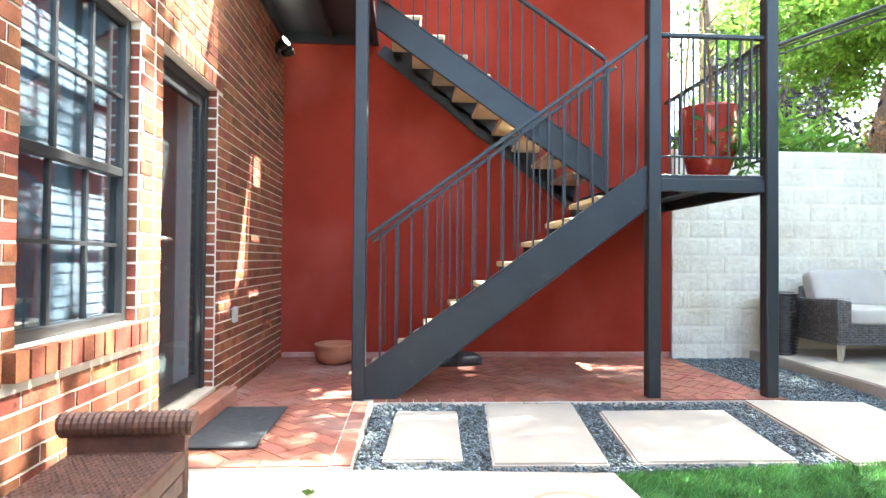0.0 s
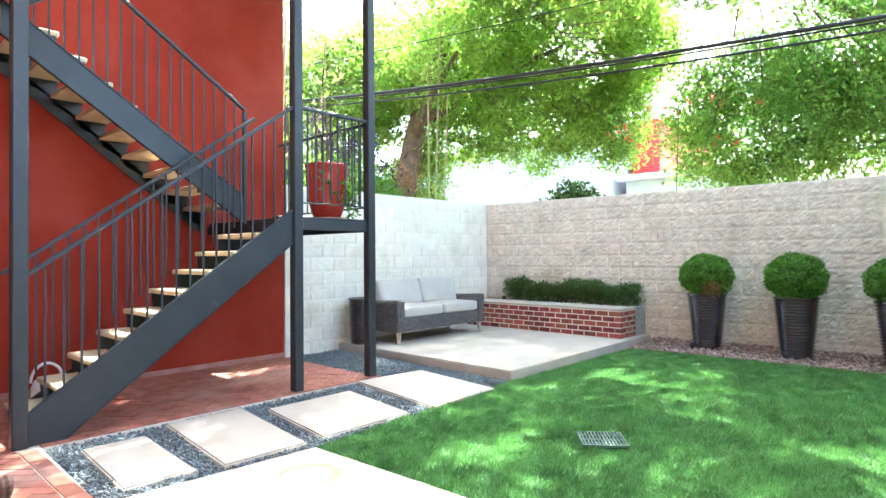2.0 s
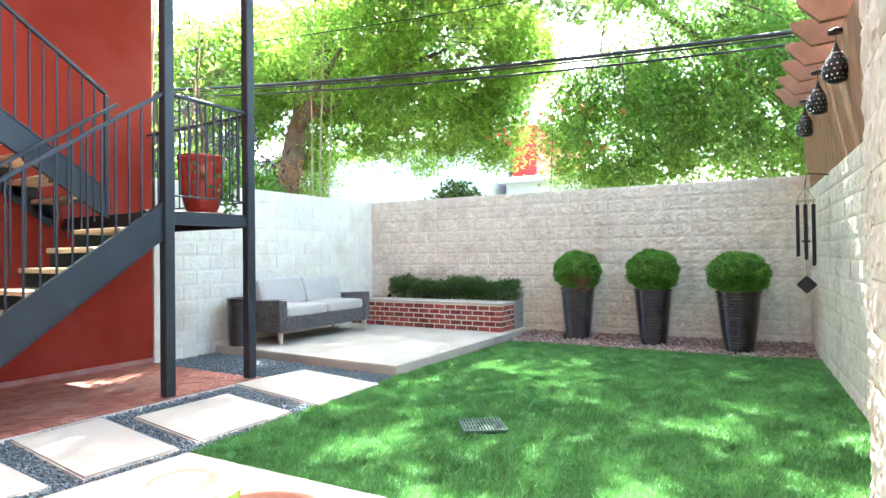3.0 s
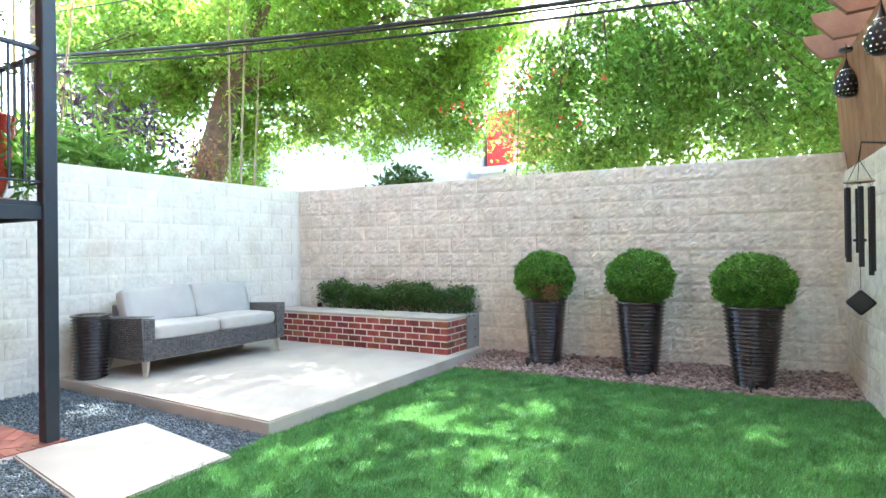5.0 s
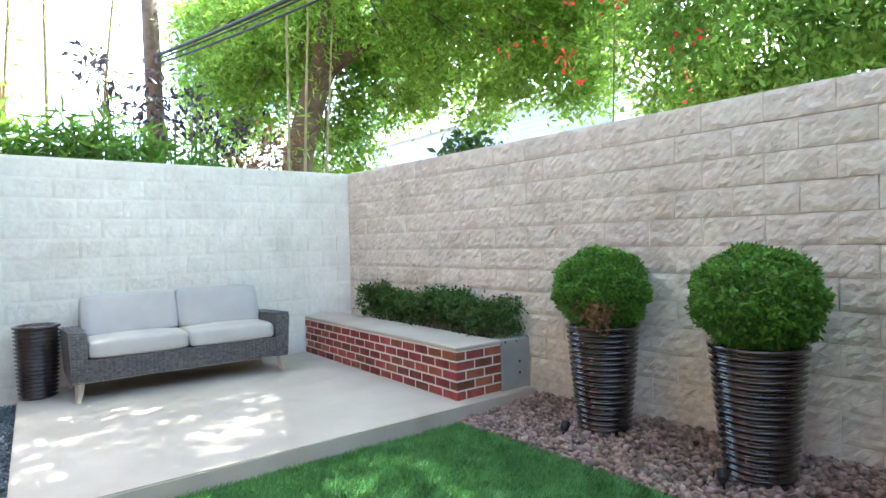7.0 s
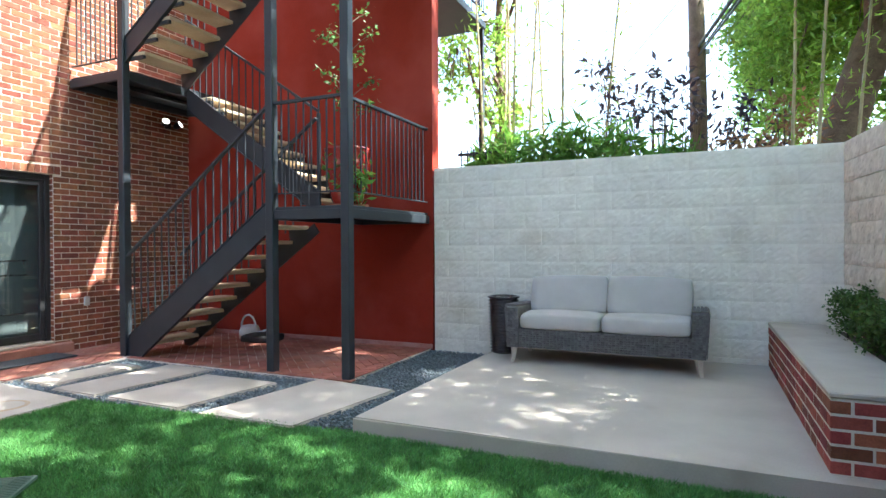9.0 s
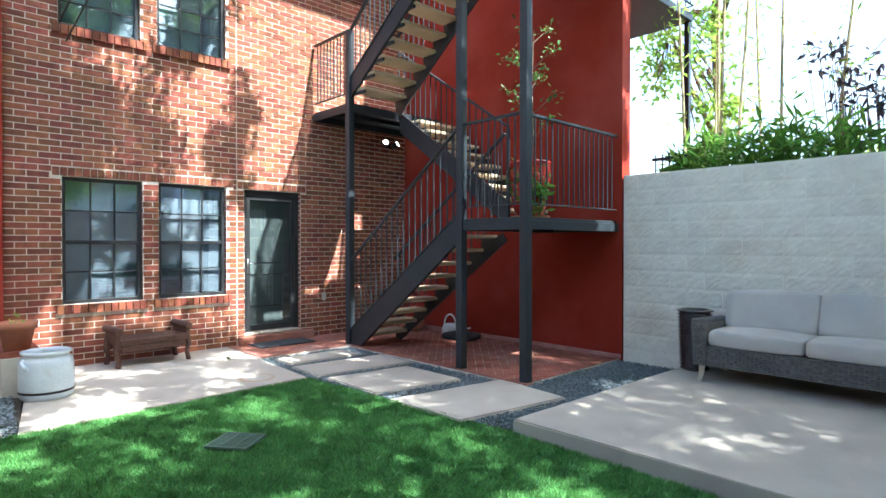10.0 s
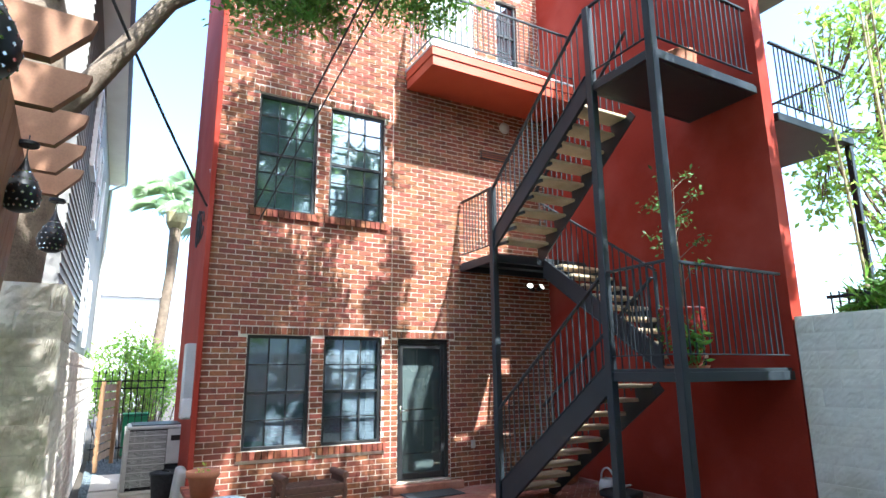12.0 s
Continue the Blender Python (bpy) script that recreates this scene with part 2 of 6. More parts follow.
def thing(name, at=(0, 0, 0), label="", category="", group="", turn=0):
    ob = new(name)
    ob.empty_display_size = 0.1
    ob.matrix_basis = pose(*at, 0, 0, turn)
    return tagged(ob, label, category, group)


def structure(ob, label="", category=""):
    return tagged(ob, label, category, "", "structure")


def box(bm, x0, x1, y0, y1, z0, z1, bevel=0.0, m=None):
    mat4 = Matrix.Translation(((x0 + x1) / 2, (y0 + y1) / 2, (z0 + z1) / 2)) @ Matrix.Diagonal((abs(x1 - x0), abs(y1 - y0), abs(z1 - z0), 1))
    r = bmesh.ops.create_cube(bm, size=1, matrix=(m @ mat4) if m else mat4)
    if bevel:
        edges = list({e for v in r["verts"] for e in v.link_edges})
        bmesh.ops.bevel(bm, geom=edges, offset=bevel, segments=2 if bevel > 0.012 else 1, affect='EDGES', profile=0.5)
    return r["verts"]


def boxed(x0, x1, y0, y1, z0, z1, bevel=0.0, m=None):
    bm = bmesh.new()
    box(bm, x0, x1, y0, y1, z0, z1, bevel, m)
    return bm


def beam(bm, a, b, w, h, up=(0, 0, 1), bevel=0.003):
    """A bar of section w x h from a to b."""
    a, b = Vector(a), Vector(b)
    d = (b - a)
    z = d.normalized()
    u = Vector(up)
    if abs(z.dot(u)) > 0.99:
        u = Vector((0, 1, 0))
    x = u.cross(z).normalized()
    y = z.cross(x)
    m = Matrix((( x.x, y.x, z.x, a.x), (x.y, y.y, z.y, a.y), (x.z, y.z, z.z, a.z), (0, 0, 0, 1)))
    box(bm, -w / 2, w / 2, -h / 2, h / 2, 0, d.length, bevel, m)


def tube(bm, points, radius, sides=8, caps=True):
    """A round bar along points; radius may be one number or one a point."""
    pts = [Vector(p) for p in points]
    radii = radius if isinstance(radius, (list, tuple)) else [radius] * len(pts)
    rings, last = [], Vector((0.3, 0.8, 0.52)).normalized()
    for i, p in enumerate(pts):
        d = (pts[min(i + 1, len(pts) - 1)] - pts[max(i - 1, 0)]).normalized()
        if abs(d.dot(last)) > 0.97:
            last = Vector((0.8, -0.5, 0.1)).normalized()
        x = (last - d * last.dot(d)).normalized()
        y = d.cross(x)
        last = x
        rings.append([bm.verts.new(p + (x * math.cos(a) + y * math.sin(a)) * radii[i]) for a in (2 * math.pi * k / sides for k in range(sides))])
    for r0, r1 in zip(rings, rings[1:]):
        for k in range(sides):
            bm.faces.new((r0[k], r0[(k + 1) % sides], r1[(k + 1) % sides], r1[k]))
    if caps:
        bm.faces.new(rings[0][::-1])
        bm.faces.new(rings[-1])


def lathe(bm, profile, sides=32, at=(0, 0, 0), closed=True):
    """Turns (radius, height) pairs about z."""
    rings = []
    for r, z in profile:
        rings.append([bm.verts.new((at[0] + r * math.cos(2 * math.pi * k / sides), at[1] + r * math.sin(2 * math.pi * k / sides), at[2] + z)) for k in range(sides)])
    for r0, r1 in zip(rings, rings[1:]):
        for k in range(sides):
            bm.faces.new((r0[k], r0[(k + 1) % sides], r1[(k + 1) % sides], r1[k]))
    if closed:
        bm.faces.new(rings[0][::-1])
        bm.faces.new(rings[-1])


def slab_from(corners, z0, z1, bevel=0.012):
    """A flat slab over four plan corners."""
    bm = bmesh.new()
    lo = [bm.verts.new((x, y, z0)) for x, y in corners]
    hi = [bm.verts.new((x, y, z1)) for x, y in corners]
    n = len(corners)
    bm.faces.new(lo[::-1])
    top = bm.faces.new(hi)
    for i in range(n):
        bm.faces.new((lo[i], lo[(i + 1) % n], hi[(i + 1) % n], hi[i]))
    if bevel:
        bmesh.ops.bevel(bm, geom=list(top.edges), offset=bevel, segments=2, affect='EDGES')
    bmesh.ops.recalc_face_normals(bm, faces=bm.faces)
    return bm


def joined(name, verts, faces, mats, parent=None, label="", category="", kind="stuff"):
    me = bpy.data.meshes.new(name)
    me.from_pydata([tuple(v) for v in verts], [], [tuple(f) for f in faces])
    for m in (mats if isinstance(mats, (list, tuple)) else [mats]):
        me.materials.append(m)
    ob = new(name, me)
    if parent:
        ob.parent = parent
    return tagged(ob, label, category, "", kind)


def leaves(rng, centers, per, spread, size, narrow=0.45, droop=0.0):
    """Pointed folded leaves scattered round each centre: vertices and faces as arrays."""
    c = np.repeat(np.asarray(centers, float), per, axis=0)
    n = len(c)
    off = rng.normal(size=(n, 3)) * np.asarray(spread) * 0.6
    p = c + off
    p[:, 2] -= droop * rng.random(n)
    d = rng.normal(size=(n, 3)) + np.array((0, 0, -droop * 2.0))
    d /= np.linalg.norm(d, axis=1)[:, None]
    s = rng.normal(size=(n, 3))
    s -= d * (s * d).sum(1)[:, None]
    s /= np.linalg.norm(s, axis=1)[:, None]
    up = np.cross(d, s)
    L = size * (0.6 + 0.8 * rng.random(n))[:, None]
    W = L * narrow
    v = np.stack([p, p + d * L * 0.5 + s * W * 0.5 + up * W * 0.15, p + d * L, p + d * L * 0.5 - s * W * 0.5 + up * W * 0.15], axis=1).reshape(-1, 3)
    i = np.arange(n)[:, None] * 4
    f = np.concatenate([i + np.array([[0, 1, 2]]), i + np.array([[0, 2, 3]])], axis=1).reshape(-1, 3)
    return v, f


def leaf_mesh(name, vf, mat, parent, label=""):
    v, f = vf
    me = bpy.data.meshes.new(name)
    me.vertices.add(len(v))
    me.vertices.foreach_set("co", v.astype(np.float32).ravel())
    me.loops.add(len(f) * 3)
    me.loops.foreach_set("vertex_index", f.astype(np.int32).ravel())
    me.polygons.add(len(f))
    me.polygons.foreach_set("loop_start", np.arange(0, len(f) * 3, 3, dtype=np.int32))
    me.update(calc_edges=True)
    me.validate()
    me.materials.append(mat)
    ob = new(name, me)
    if parent:
        ob.parent = parent
    return tagged(ob, label) if label else ob

# ---- plan ----
WX = -0.33          # face of the brick house wall
NY = 7.25           # face of the red wall and the white block wall
E_N, E_S = 8.40, 8.90   # face of the tan block wall at its north and south ends
TOP = 2.33          # height of the block walls
STAIR_Y = 5.38      # front line of the stair posts
P1, P2, P3 = 0.66, 2.93, 3.89
LAND1, LAND2, DECK3 = 1.75, 3.52, 5.28


# ---- ground ----
def ground_sheet():
    bm = bmesh.new()
    bmesh.ops.create_grid(bm, x_segments=4, y_segments=4, size=400, matrix=Matrix.Translation((0, 0, -0.09)))
    return structure(finish("ground", bm, SOIL), "dark bare soil under and around the yard", "ground")


ground_sheet()


def flat(name, corners, z0, z1, mat, label, category, bevel=0.0):
    return structure(finish(name, slab_from(corners, z0, z1, bevel), mat), label, category)


patio = flat("pavement_patio", [(-0.33, 1.62), (0.72, 1.5), (2.2, 1.25), (2.08, 3.84), (0.74, 3.92), (-0.33, 3.95)], -0.08, 0.0, CONCRETE,
             "pale smooth concrete patio below the windows", "patio", 0.01)
turf_base = flat("ground_turf", [(2.22, 0.35), (2.4, -0.16), (7.9, -0.03), (7.72, 0.85), (7.70, 2.0), (7.68, 3.2), (7.62, 4.02), (4.8, 4.06), (2.1, 3.86)], -0.08, -0.02, TURF_BASE,
                 "green backing of the artificial lawn", "lawn")
gravel_base = flat("ground_gravel", [(0.72, 3.9), (2.1, 3.85), (4.83, 4.06), (4.88, 7.25), (3.9, 7.25), (3.9, 5.3), (0.76, 5.3)], -0.08, -0.05, SOIL,
                   "dark soil bed under slate gravel", "gravel bed")
bed_base = flat("ground_pebble_bed", [(8.95, -0.02), (8.75, 4.3), (7.62, 4.3), (7.66, 3.2), (7.70, 2.0), (7.72, 0.85), (7.9, 0.0)], -0.085, -0.045, SOIL,
                "brown soil bed under river pebbles", "pebble bed")
passage_base = flat("ground_passage", [(-9.0, 0.12), (2.25, 0.2), (2.22, 1.25), (-0.33, 1.62), (-9.0, 1.45)], -0.085, -0.045, SOIL,
                    "dark gravel strip beside the house", "gravel bed")

pavers = [[(0.90, 4.06), (1.33, 4.06), (1.38, 5.03), (0.95, 5.03)],
          [(1.48, 3.98), (2.10, 3.97), (2.26, 5.22), (1.60, 5.22)],
          [(2.25, 3.98), (3.14, 3.97), (3.31, 5.01), (2.39, 5.01)],
          [(3.40, 3.92), (4.33, 3.96), (4.52, 5.20), (3.62, 5.30)]]
for c in pavers:
    p = finish("stepping_slab", slab_from(c, -0.06, 0.0, 0.012), CONCRETE)
    tagged(p, "pale concrete stepping slab set in dark gravel", "paving slab", "stepping slabs")
for c in [[(1.02, 0.42), (2.10, 0.42), (2.14, 1.16), (1.08, 1.20)], [(-0.10, 0.30), (0.92, 0.36), (0.98, 1.20), (0.02, 1.25)],
          [(-1.5, 0.30), (-0.22, 0.30), (-0.10, 1.24), (-1.45, 1.15)], [(-2.9, 0.28), (-1.62, 0.28), (-1.58, 1.15), (-2.85, 1.3)], [(-4.6, 0.28), (-3.0, 0.28), (-2.95, 1.3), (-4.6, 1.3)]]:
    p = finish("stepping_slab", slab_from(c, -0.06, 0.0, 0.012), CONCRETE)
    tagged(p, "pale concrete slab in the side passage gravel", "paving slab", "passage slabs")

terrace = flat("pavement_terrace", [(4.78, 4.09), (7.78, 4.10), (8.56, 4.12), (8.50, 7.25), (4.87, 7.25)], -0.08, 0.085, CONCRETE,
               "raised pale concrete terrace under the sofa", "terrace", 0.012)


# ---- house walls ----
def wall_with_openings(name, x0, x1, y0, y1, z0, z1, holes, mat, label):
    """A wall along y with rectangular openings (ya, yb, za, zb)."""
    ys = sorted({y0, y1, *[h[0] for h in holes], *[h[1] for h in holes]})
    zs = sorted({z0, z1, *[h[2] for h in holes], *[h[3] for h in holes]})
    bm = bmesh.new()
    cells = {}
    for i in range(len(ys) - 1):
        for j in range(len(zs) - 1):
            cy, cz = (ys[i] + ys[i + 1]) / 2, (zs[j] + zs[j + 1]) / 2
            if not any(a < cy < b and c < cz < d for a, b, c, d in holes):
                cells[(i, j)] = 1
    vs = {}

    def v(s, i, j):
        k = (s, i, j)
        if k not in vs:
            vs[k] = bm.verts.new((x1 if s else x0, ys[i], zs[j]))
        return vs[k]
    for (i, j) in cells:
        bm.faces.new((v(1, i, j), v(1, i + 1, j), v(1, i + 1, j + 1), v(1, i, j + 1)))
        bm.faces.new((v(0, i, j), v(0, i, j + 1), v(0, i + 1, j + 1), v(0, i + 1, j)))
        for di, dj, e in ((-1, 0, ((0, 0), (0, 1))), (1, 0, ((1, 0), (1, 1))), (0, -1, ((0, 0), (1, 0))), (0, 1, ((0, 1), (1, 1)))):
            if (i + di, j + dj) not in cells:
                (a, b), (c, d) = e
                bm.faces.new((v(1, i + a, j + b), v(1, i + c, j + d), v(0, i + c, j + d), v(0, i + a, j + b)))
    bmesh.ops.recalc_face_normals(bm, faces=bm.faces)
    return structure(finish(name, bm, mat), label, "wall")


H_TOP = 9.6
HOLES = [(2.00, 2.88, 0.74, 2.26), (3.07, 3.97, 0.74, 2.26), (4.23, 5.14, 0.0, 2.25),
         (1.97, 2.86, 4.04, 5.83), (3.06, 3.97, 4.04, 5.83), (4.75, 5.75, 6.75, 8.85), (6.25, 6.75, 7.45, 8.85)]
wall_west = wall_with_openings("wall_west", WX - 0.32, WX - 0.005, 1.44, NY + 0.3, -0.08, H_TOP, HOLES, MORTAR, "red brick house wall with pale mortar joints")
bm = bmesh.new()
box(bm, WX - 3.42, WX - 0.33, 1.45, 1.72, -0.08, H_TOP)
side_wall = structure(finish("wall_house_side", bm, RED), "red painted side wall of the brick house", "wall")
bm = bmesh.new()
box(bm, WX - 0.34, 3.96, NY, NY + 0.2, -0.08, H_TOP)
wall_red = structure(finish("wall_red", bm, RED), "deep red stucco wall behind the stairs", "wall")
bm = bmesh.new()
box(bm, WX - 3.42, 3.9, NY + 0.36, 12, H_TOP - 0.3, H_TOP + 0.1)
structure(finish("roof_back", bm, SIDING), "flat roof slab of the brick house", "roof")
# unseen room shell, its gloom carried by the dark base colour
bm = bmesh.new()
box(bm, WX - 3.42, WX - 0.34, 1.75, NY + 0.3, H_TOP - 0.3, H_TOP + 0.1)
structure(finish("ceiling_house", bm, ROOM_GLOOM), "unseen slab over the rooms, gloom put into its colour", "ceiling")
bm = bmesh.new()
box(bm, WX - 3.42, WX - 3.21, 1.722, 11.0, -0.08, H_TOP - 0.302)
structure(finish("wall_house_rear", bm, RED), "red painted rear wall of the brick house", "wall")
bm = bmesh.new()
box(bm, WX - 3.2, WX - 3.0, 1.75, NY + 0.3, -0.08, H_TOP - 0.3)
structure(finish("wall_room_back", bm, ROOM_GLOOM), "plain inner room wall, gloom put into its colour", "wall")
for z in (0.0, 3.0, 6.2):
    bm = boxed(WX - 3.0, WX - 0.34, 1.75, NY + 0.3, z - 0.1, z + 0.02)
    structure(finish("floor_room", bm, ROOM_GLOOM), "plain room floor, gloom put into its colour", "floor")


# ---- stairs ----
def rail_run(parent, a, b, height, n, name="baluster", top=(0.045, 0.03), low=0.13, ends=True):
    """Top and bottom rails with square balusters from a to b (foot line), upright."""
    a, b = Vector(a), Vector(b)
    up = Vector((0, 0, height))
    bm = bmesh.new()
    beam(bm, a + up, b + up, top[0], top[1])
    part("handrail", bm, METAL, parent)
    bm = bmesh.new()
    beam(bm, a + Vector((0, 0, low)), b + Vector((0, 0, low)), 0.03, 0.014)
    part("bottom_rail", bm, METAL, parent)
    d = (b - a)
    shared = None
    for k in range(n):
        p = a + d * ((k + 1) / (n + 1))
        if shared is None:
            bm = bmesh.new()
            beam(bm, (0, 0, low), (0, 0, height - 0.012), 0.014, 0.014, bevel=0)
            ob = part(name, bm, METAL, parent)
            shared = ob.data
        else:
            ob = new(name, shared)
            ob.parent = parent
        ob.location = p


def flight(name, x_lo, x_hi, z_lo, z_hi, y0, y1, n, label, rails, tops, depth=0.30):
    """A straight steel flight along x: a plate stringer in front, a notched carriage behind, n - 1 wooden treads, railings."""
    root = thing(name, (0, 0, 0), label, "staircase")
    sgn = 1 if x_hi > x_lo else -1
    t0, t1 = z_lo + tops[0], z_hi + tops[1]
    foot = z_lo < 0.3
    bm = bmesh.new()
    v = []
    slope = (t1 - t0) / (x_hi - x_lo)
    for yy in (y0 - 0.012, y0 + 0.012):
        if foot:
            pts = [(x_lo - sgn * 0.02, 0.0), (x_lo - sgn * 0.02, t0), (x_hi, t1), (x_hi, t1 - depth - 0.03), (x_lo + 0.24, 0.0)]
        else:
            pts = [(x_lo - sgn * 0.02, t0 - depth), (x_lo - sgn * 0.02, t0), (x_hi, t1), (x_hi, t1 - depth)]
        v.append([bm.verts.new((px, yy, pz)) for px, pz in pts])
    bm.faces.new(v[0])
    bm.faces.new(v[1][::-1])
    k = len(v[0])
    for i in range(k):
        bm.faces.new((v[0][i], v[1][i], v[1][(i + 1) % k], v[0][(i + 1) % k]))
    bmesh.ops.recalc_face_normals(bm, faces=bm.faces)
    stringer = part("stringer", bm, METAL, root)
    bm = bmesh.new()
    beam(bm, (x_lo, y0, t0), (x_hi, y0, t1), 0.05, 0.012, bevel=0)
    part("flange", bm, METAL, stringer)
    bm = bmesh.new()
    if foot:
        beam(bm, (x_lo + 0.24, y0, 0.008), (x_hi, y0, t1 - depth - 0.03), 0.05, 0.012, bevel=0)
    else:
        beam(bm, (x_lo, y0, t0 - depth), (x_hi, y0, t1 - depth), 0.05, 0.012, bevel=0)
    part("flange", bm, METAL, stringer)
    rise = (z_hi - z_lo) / n
    run = (x_hi - x_lo) / n
    # notched carriage behind
    bm = bmesh.new()
    beam(bm, (x_lo + run * 0.4, y1, z_lo + rise * 0.4 - 0.13 + (0.08 if foot else 0)), (x_hi, y1, z_hi - 0.20), 0.02, 0.13, bevel=0)
    for i in range(n - 1):
        z = z_lo + rise * (i + 1) - 0.046
        xa, xb = x_lo + run * (i + 0.75) - sgn * 0.13, x_lo + run * (i + 0.75) + sgn * 0.13
        w = []
        for yy in (y1 - 0.010, y1 + 0.010):
            w.append([bm.verts.new(q) for q in ((xa, yy, z), (xb, yy, z), (xb, yy, z - 0.06), (xa + sgn * 0.02, yy, max(z - 0.19, 0.0)))])
        bm.faces.new(w[0])
        bm.faces.new(w[1][::-1])
        for q in range(4):
            bm.faces.new((w[0][q], w[1][q], w[1][(q + 1) % 4], w[0][(q + 1) % 4]))
    bmesh.ops.recalc_face_normals(bm, faces=bm.faces)
    part("carriage", bm, METAL, root, "notched dark steel carriage under the treads")
    mesh = mesh2 = None
    for i in range(n - 1):
        z = z_lo + rise * (i + 1)
        x = x_lo + run * (i + 0.75)
        if mesh is None:
            ob = part("tread", boxed(-0.15, 0.15, y0 + 0.014, y1 + 0.02, -0.045, 0.0, 0.008), TREAD, root)
            mesh = ob.data
            bm = boxed(-0.13, 0.13, y0 + 0.013, y0 + 0.05, -0.085, -0.046, 0.0)
            ob2 = part("tread_bracket", bm, METAL, root)
            mesh2 = ob2.data
        else:
            ob, ob2 = new("tread", mesh), new("tread_bracket", mesh2)
            ob.parent = ob2.parent = root
        ob.location = (x, 0, z)
        ob2.location = (x, 0, z)
    for y, za, zb, cnt in rails:
        a, b = Vector((x_lo, y, t0)), Vector((x_hi, y, t1))
        bm = bmesh.new()
        beam(bm, (x_lo, y, za), (x_hi, y, zb), 0.045, 0.03)
        part("handrail", bm, METAL, root)
        for i in range(cnt):
            f = (i + 1) / (cnt + 1)
            bm = bmesh.new()
            x = x_lo + (x_hi - x_lo) * f
            beam(bm, (x, y, t0 + (t1 - t0) * f - 0.01), (x, y, za + (zb - za) * f - 0.01), 0.014, 0.014, bevel=0)
            part("baluster", bm, METAL, root)
    return root


F_BACK = 6.24
flight_1 = flight("stair_flight", P1 + 0.04, P2, 0.0, LAND1, STAIR_Y, F_BACK - 0.06, 10, "dark steel stair flight with pale wooden treads above the pad",
                  [(STAIR_Y, 1.22, LAND1 + 1.11, 18), (F_BACK - 0.06, 1.22, LAND1 + 1.11, 18)], (0.22, 0.09))
flight_2 = flight("stair_flight", P2 - 0.05, P1 + 0.05, LAND1, LAND2, F_BACK + 0.06, NY - 0.08, 10, "dark steel stair flight with wooden treads against the red wall",
                  [(F_BACK + 0.06, LAND1 + 1.22, LAND2 + 0.90, 18)], (0.25, -0.02), 0.29)
flight_3 = flight("stair_flight", P1 + 0.04, P2 - 0.08, LAND2, DECK3, STAIR_Y, F_BACK - 0.06, 10, "dark steel upper stair flight with wooden treads seen from below",
                  [(STAIR_Y, LAND2 + 1.05, DECK3 + 1.03, 18), (F_BACK - 0.06, LAND2 + 1.05, DECK3 + 1.03, 18)], (0.36, 0.13), 0.30)


def steel_post(x, y, z0, z1, label):
    bm = boxed(-0.05, 0.05, -0.05, 0.05, z0, z1, 0.008)
    ob = finish("steel_post", bm, METAL)
    ob.location = (x, y, 0)
    return tagged(ob, label, "post", "stair posts")


steel_post(P1, STAIR_Y, 0.0, LAND2 + 1.05, "square dark steel post carrying the middle landing")
steel_post(P2 + 0.01, STAIR_Y, 0.0, DECK3 + 1.05, "tall square dark steel post beside the lower landing")
steel_post(P3, STAIR_Y, 0.0, DECK3 + 1.05, "tall square dark steel post at the landing corner")


def landing(name, x0, x1, y0, y1, z, label, rails):
    root = thing(name, (0, 0, 0), label, "landing")
    part("deck", boxed(x0, x1, y0, y1, z - 0.035, z, 0.004), METAL, root)
    bm = bmesh.new()
    for a, b in (((x0, y0, z - 0.085), (x1, y0, z - 0.085)), ((x1, y0, z - 0.085), (x1, y1, z - 0.085)), ((x0, y1 - 0.03, z - 0.085), (x1, y1 - 0.03, z - 0.085)), ((x0, y0, z - 0.085), (x0, y1, z - 0.085))):
        beam(bm, a, b, 0.05, 0.10, bevel=0.004)
    part("deck_frame", bm, METAL, root)
    if z > 5:
        part("soffit", boxed(x0 + 0.03, x1 - 0.03, y0 + 0.03, y1 - 0.05, z - 0.134, z - 0.110), METAL, root)
    bm = bmesh.new()
    n = max(2, int((x1 - x0) / 0.4))
    for k in range(1, n if z < 5 else 1):
        beam(bm, (x0 + (x1 - x0) * k / n, y0, z - 0.07), (x0 + (x1 - x0) * k / n, y1, z - 0.07), 0.04, 0.06, bevel=0)
    if z < 5:
        part("joist", bm, METAL, root)
    for a, b, h, cnt in rails:
        rail_run(root, a, b, h, cnt, low=0.14)
    return root


landing("landing", P2, P3, STAIR_Y, NY - 0.005, LAND1, "dark steel landing with railing and a red pot on it",
        [((P2 + 0.05, STAIR_Y, LAND1), (P3 - 0.05, STAIR_Y, LAND1), 1.10, 8), ((P3, STAIR_Y + 0.05, LAND1), (P3, NY - 0.03, LAND1), 1.08, 16)])
landing("landing", WX + 0.01, P1, STAIR_Y, NY - 0.005, LAND2, "dark steel middle landing against the brick wall",
        [((WX + 0.03, STAIR_Y, LAND2), (P1 - 0.05, STAIR_Y, LAND2), 1.05, 9)])
landing("landing", P2, P3, STAIR_Y, NY - 0.005, DECK3, "dark steel upper deck with railing against the red wall",
        [((P2 + 0.05, STAIR_Y, DECK3), (P3 - 0.05, STAIR_Y, DECK3), 1.05, 8), ((P3, STAIR_Y + 0.05, DECK3), (P3, NY - 0.03, DECK3), 1.05, 17)])
# newel at the foot of the second flight
bm = boxed(P2 - 0.07, P2 - 0.03, F_BACK + 0.04, F_BACK + 0.08, LAND1, LAND1 + 1.2, 0.004)
part("newel_post", bm, METAL, flight_2)

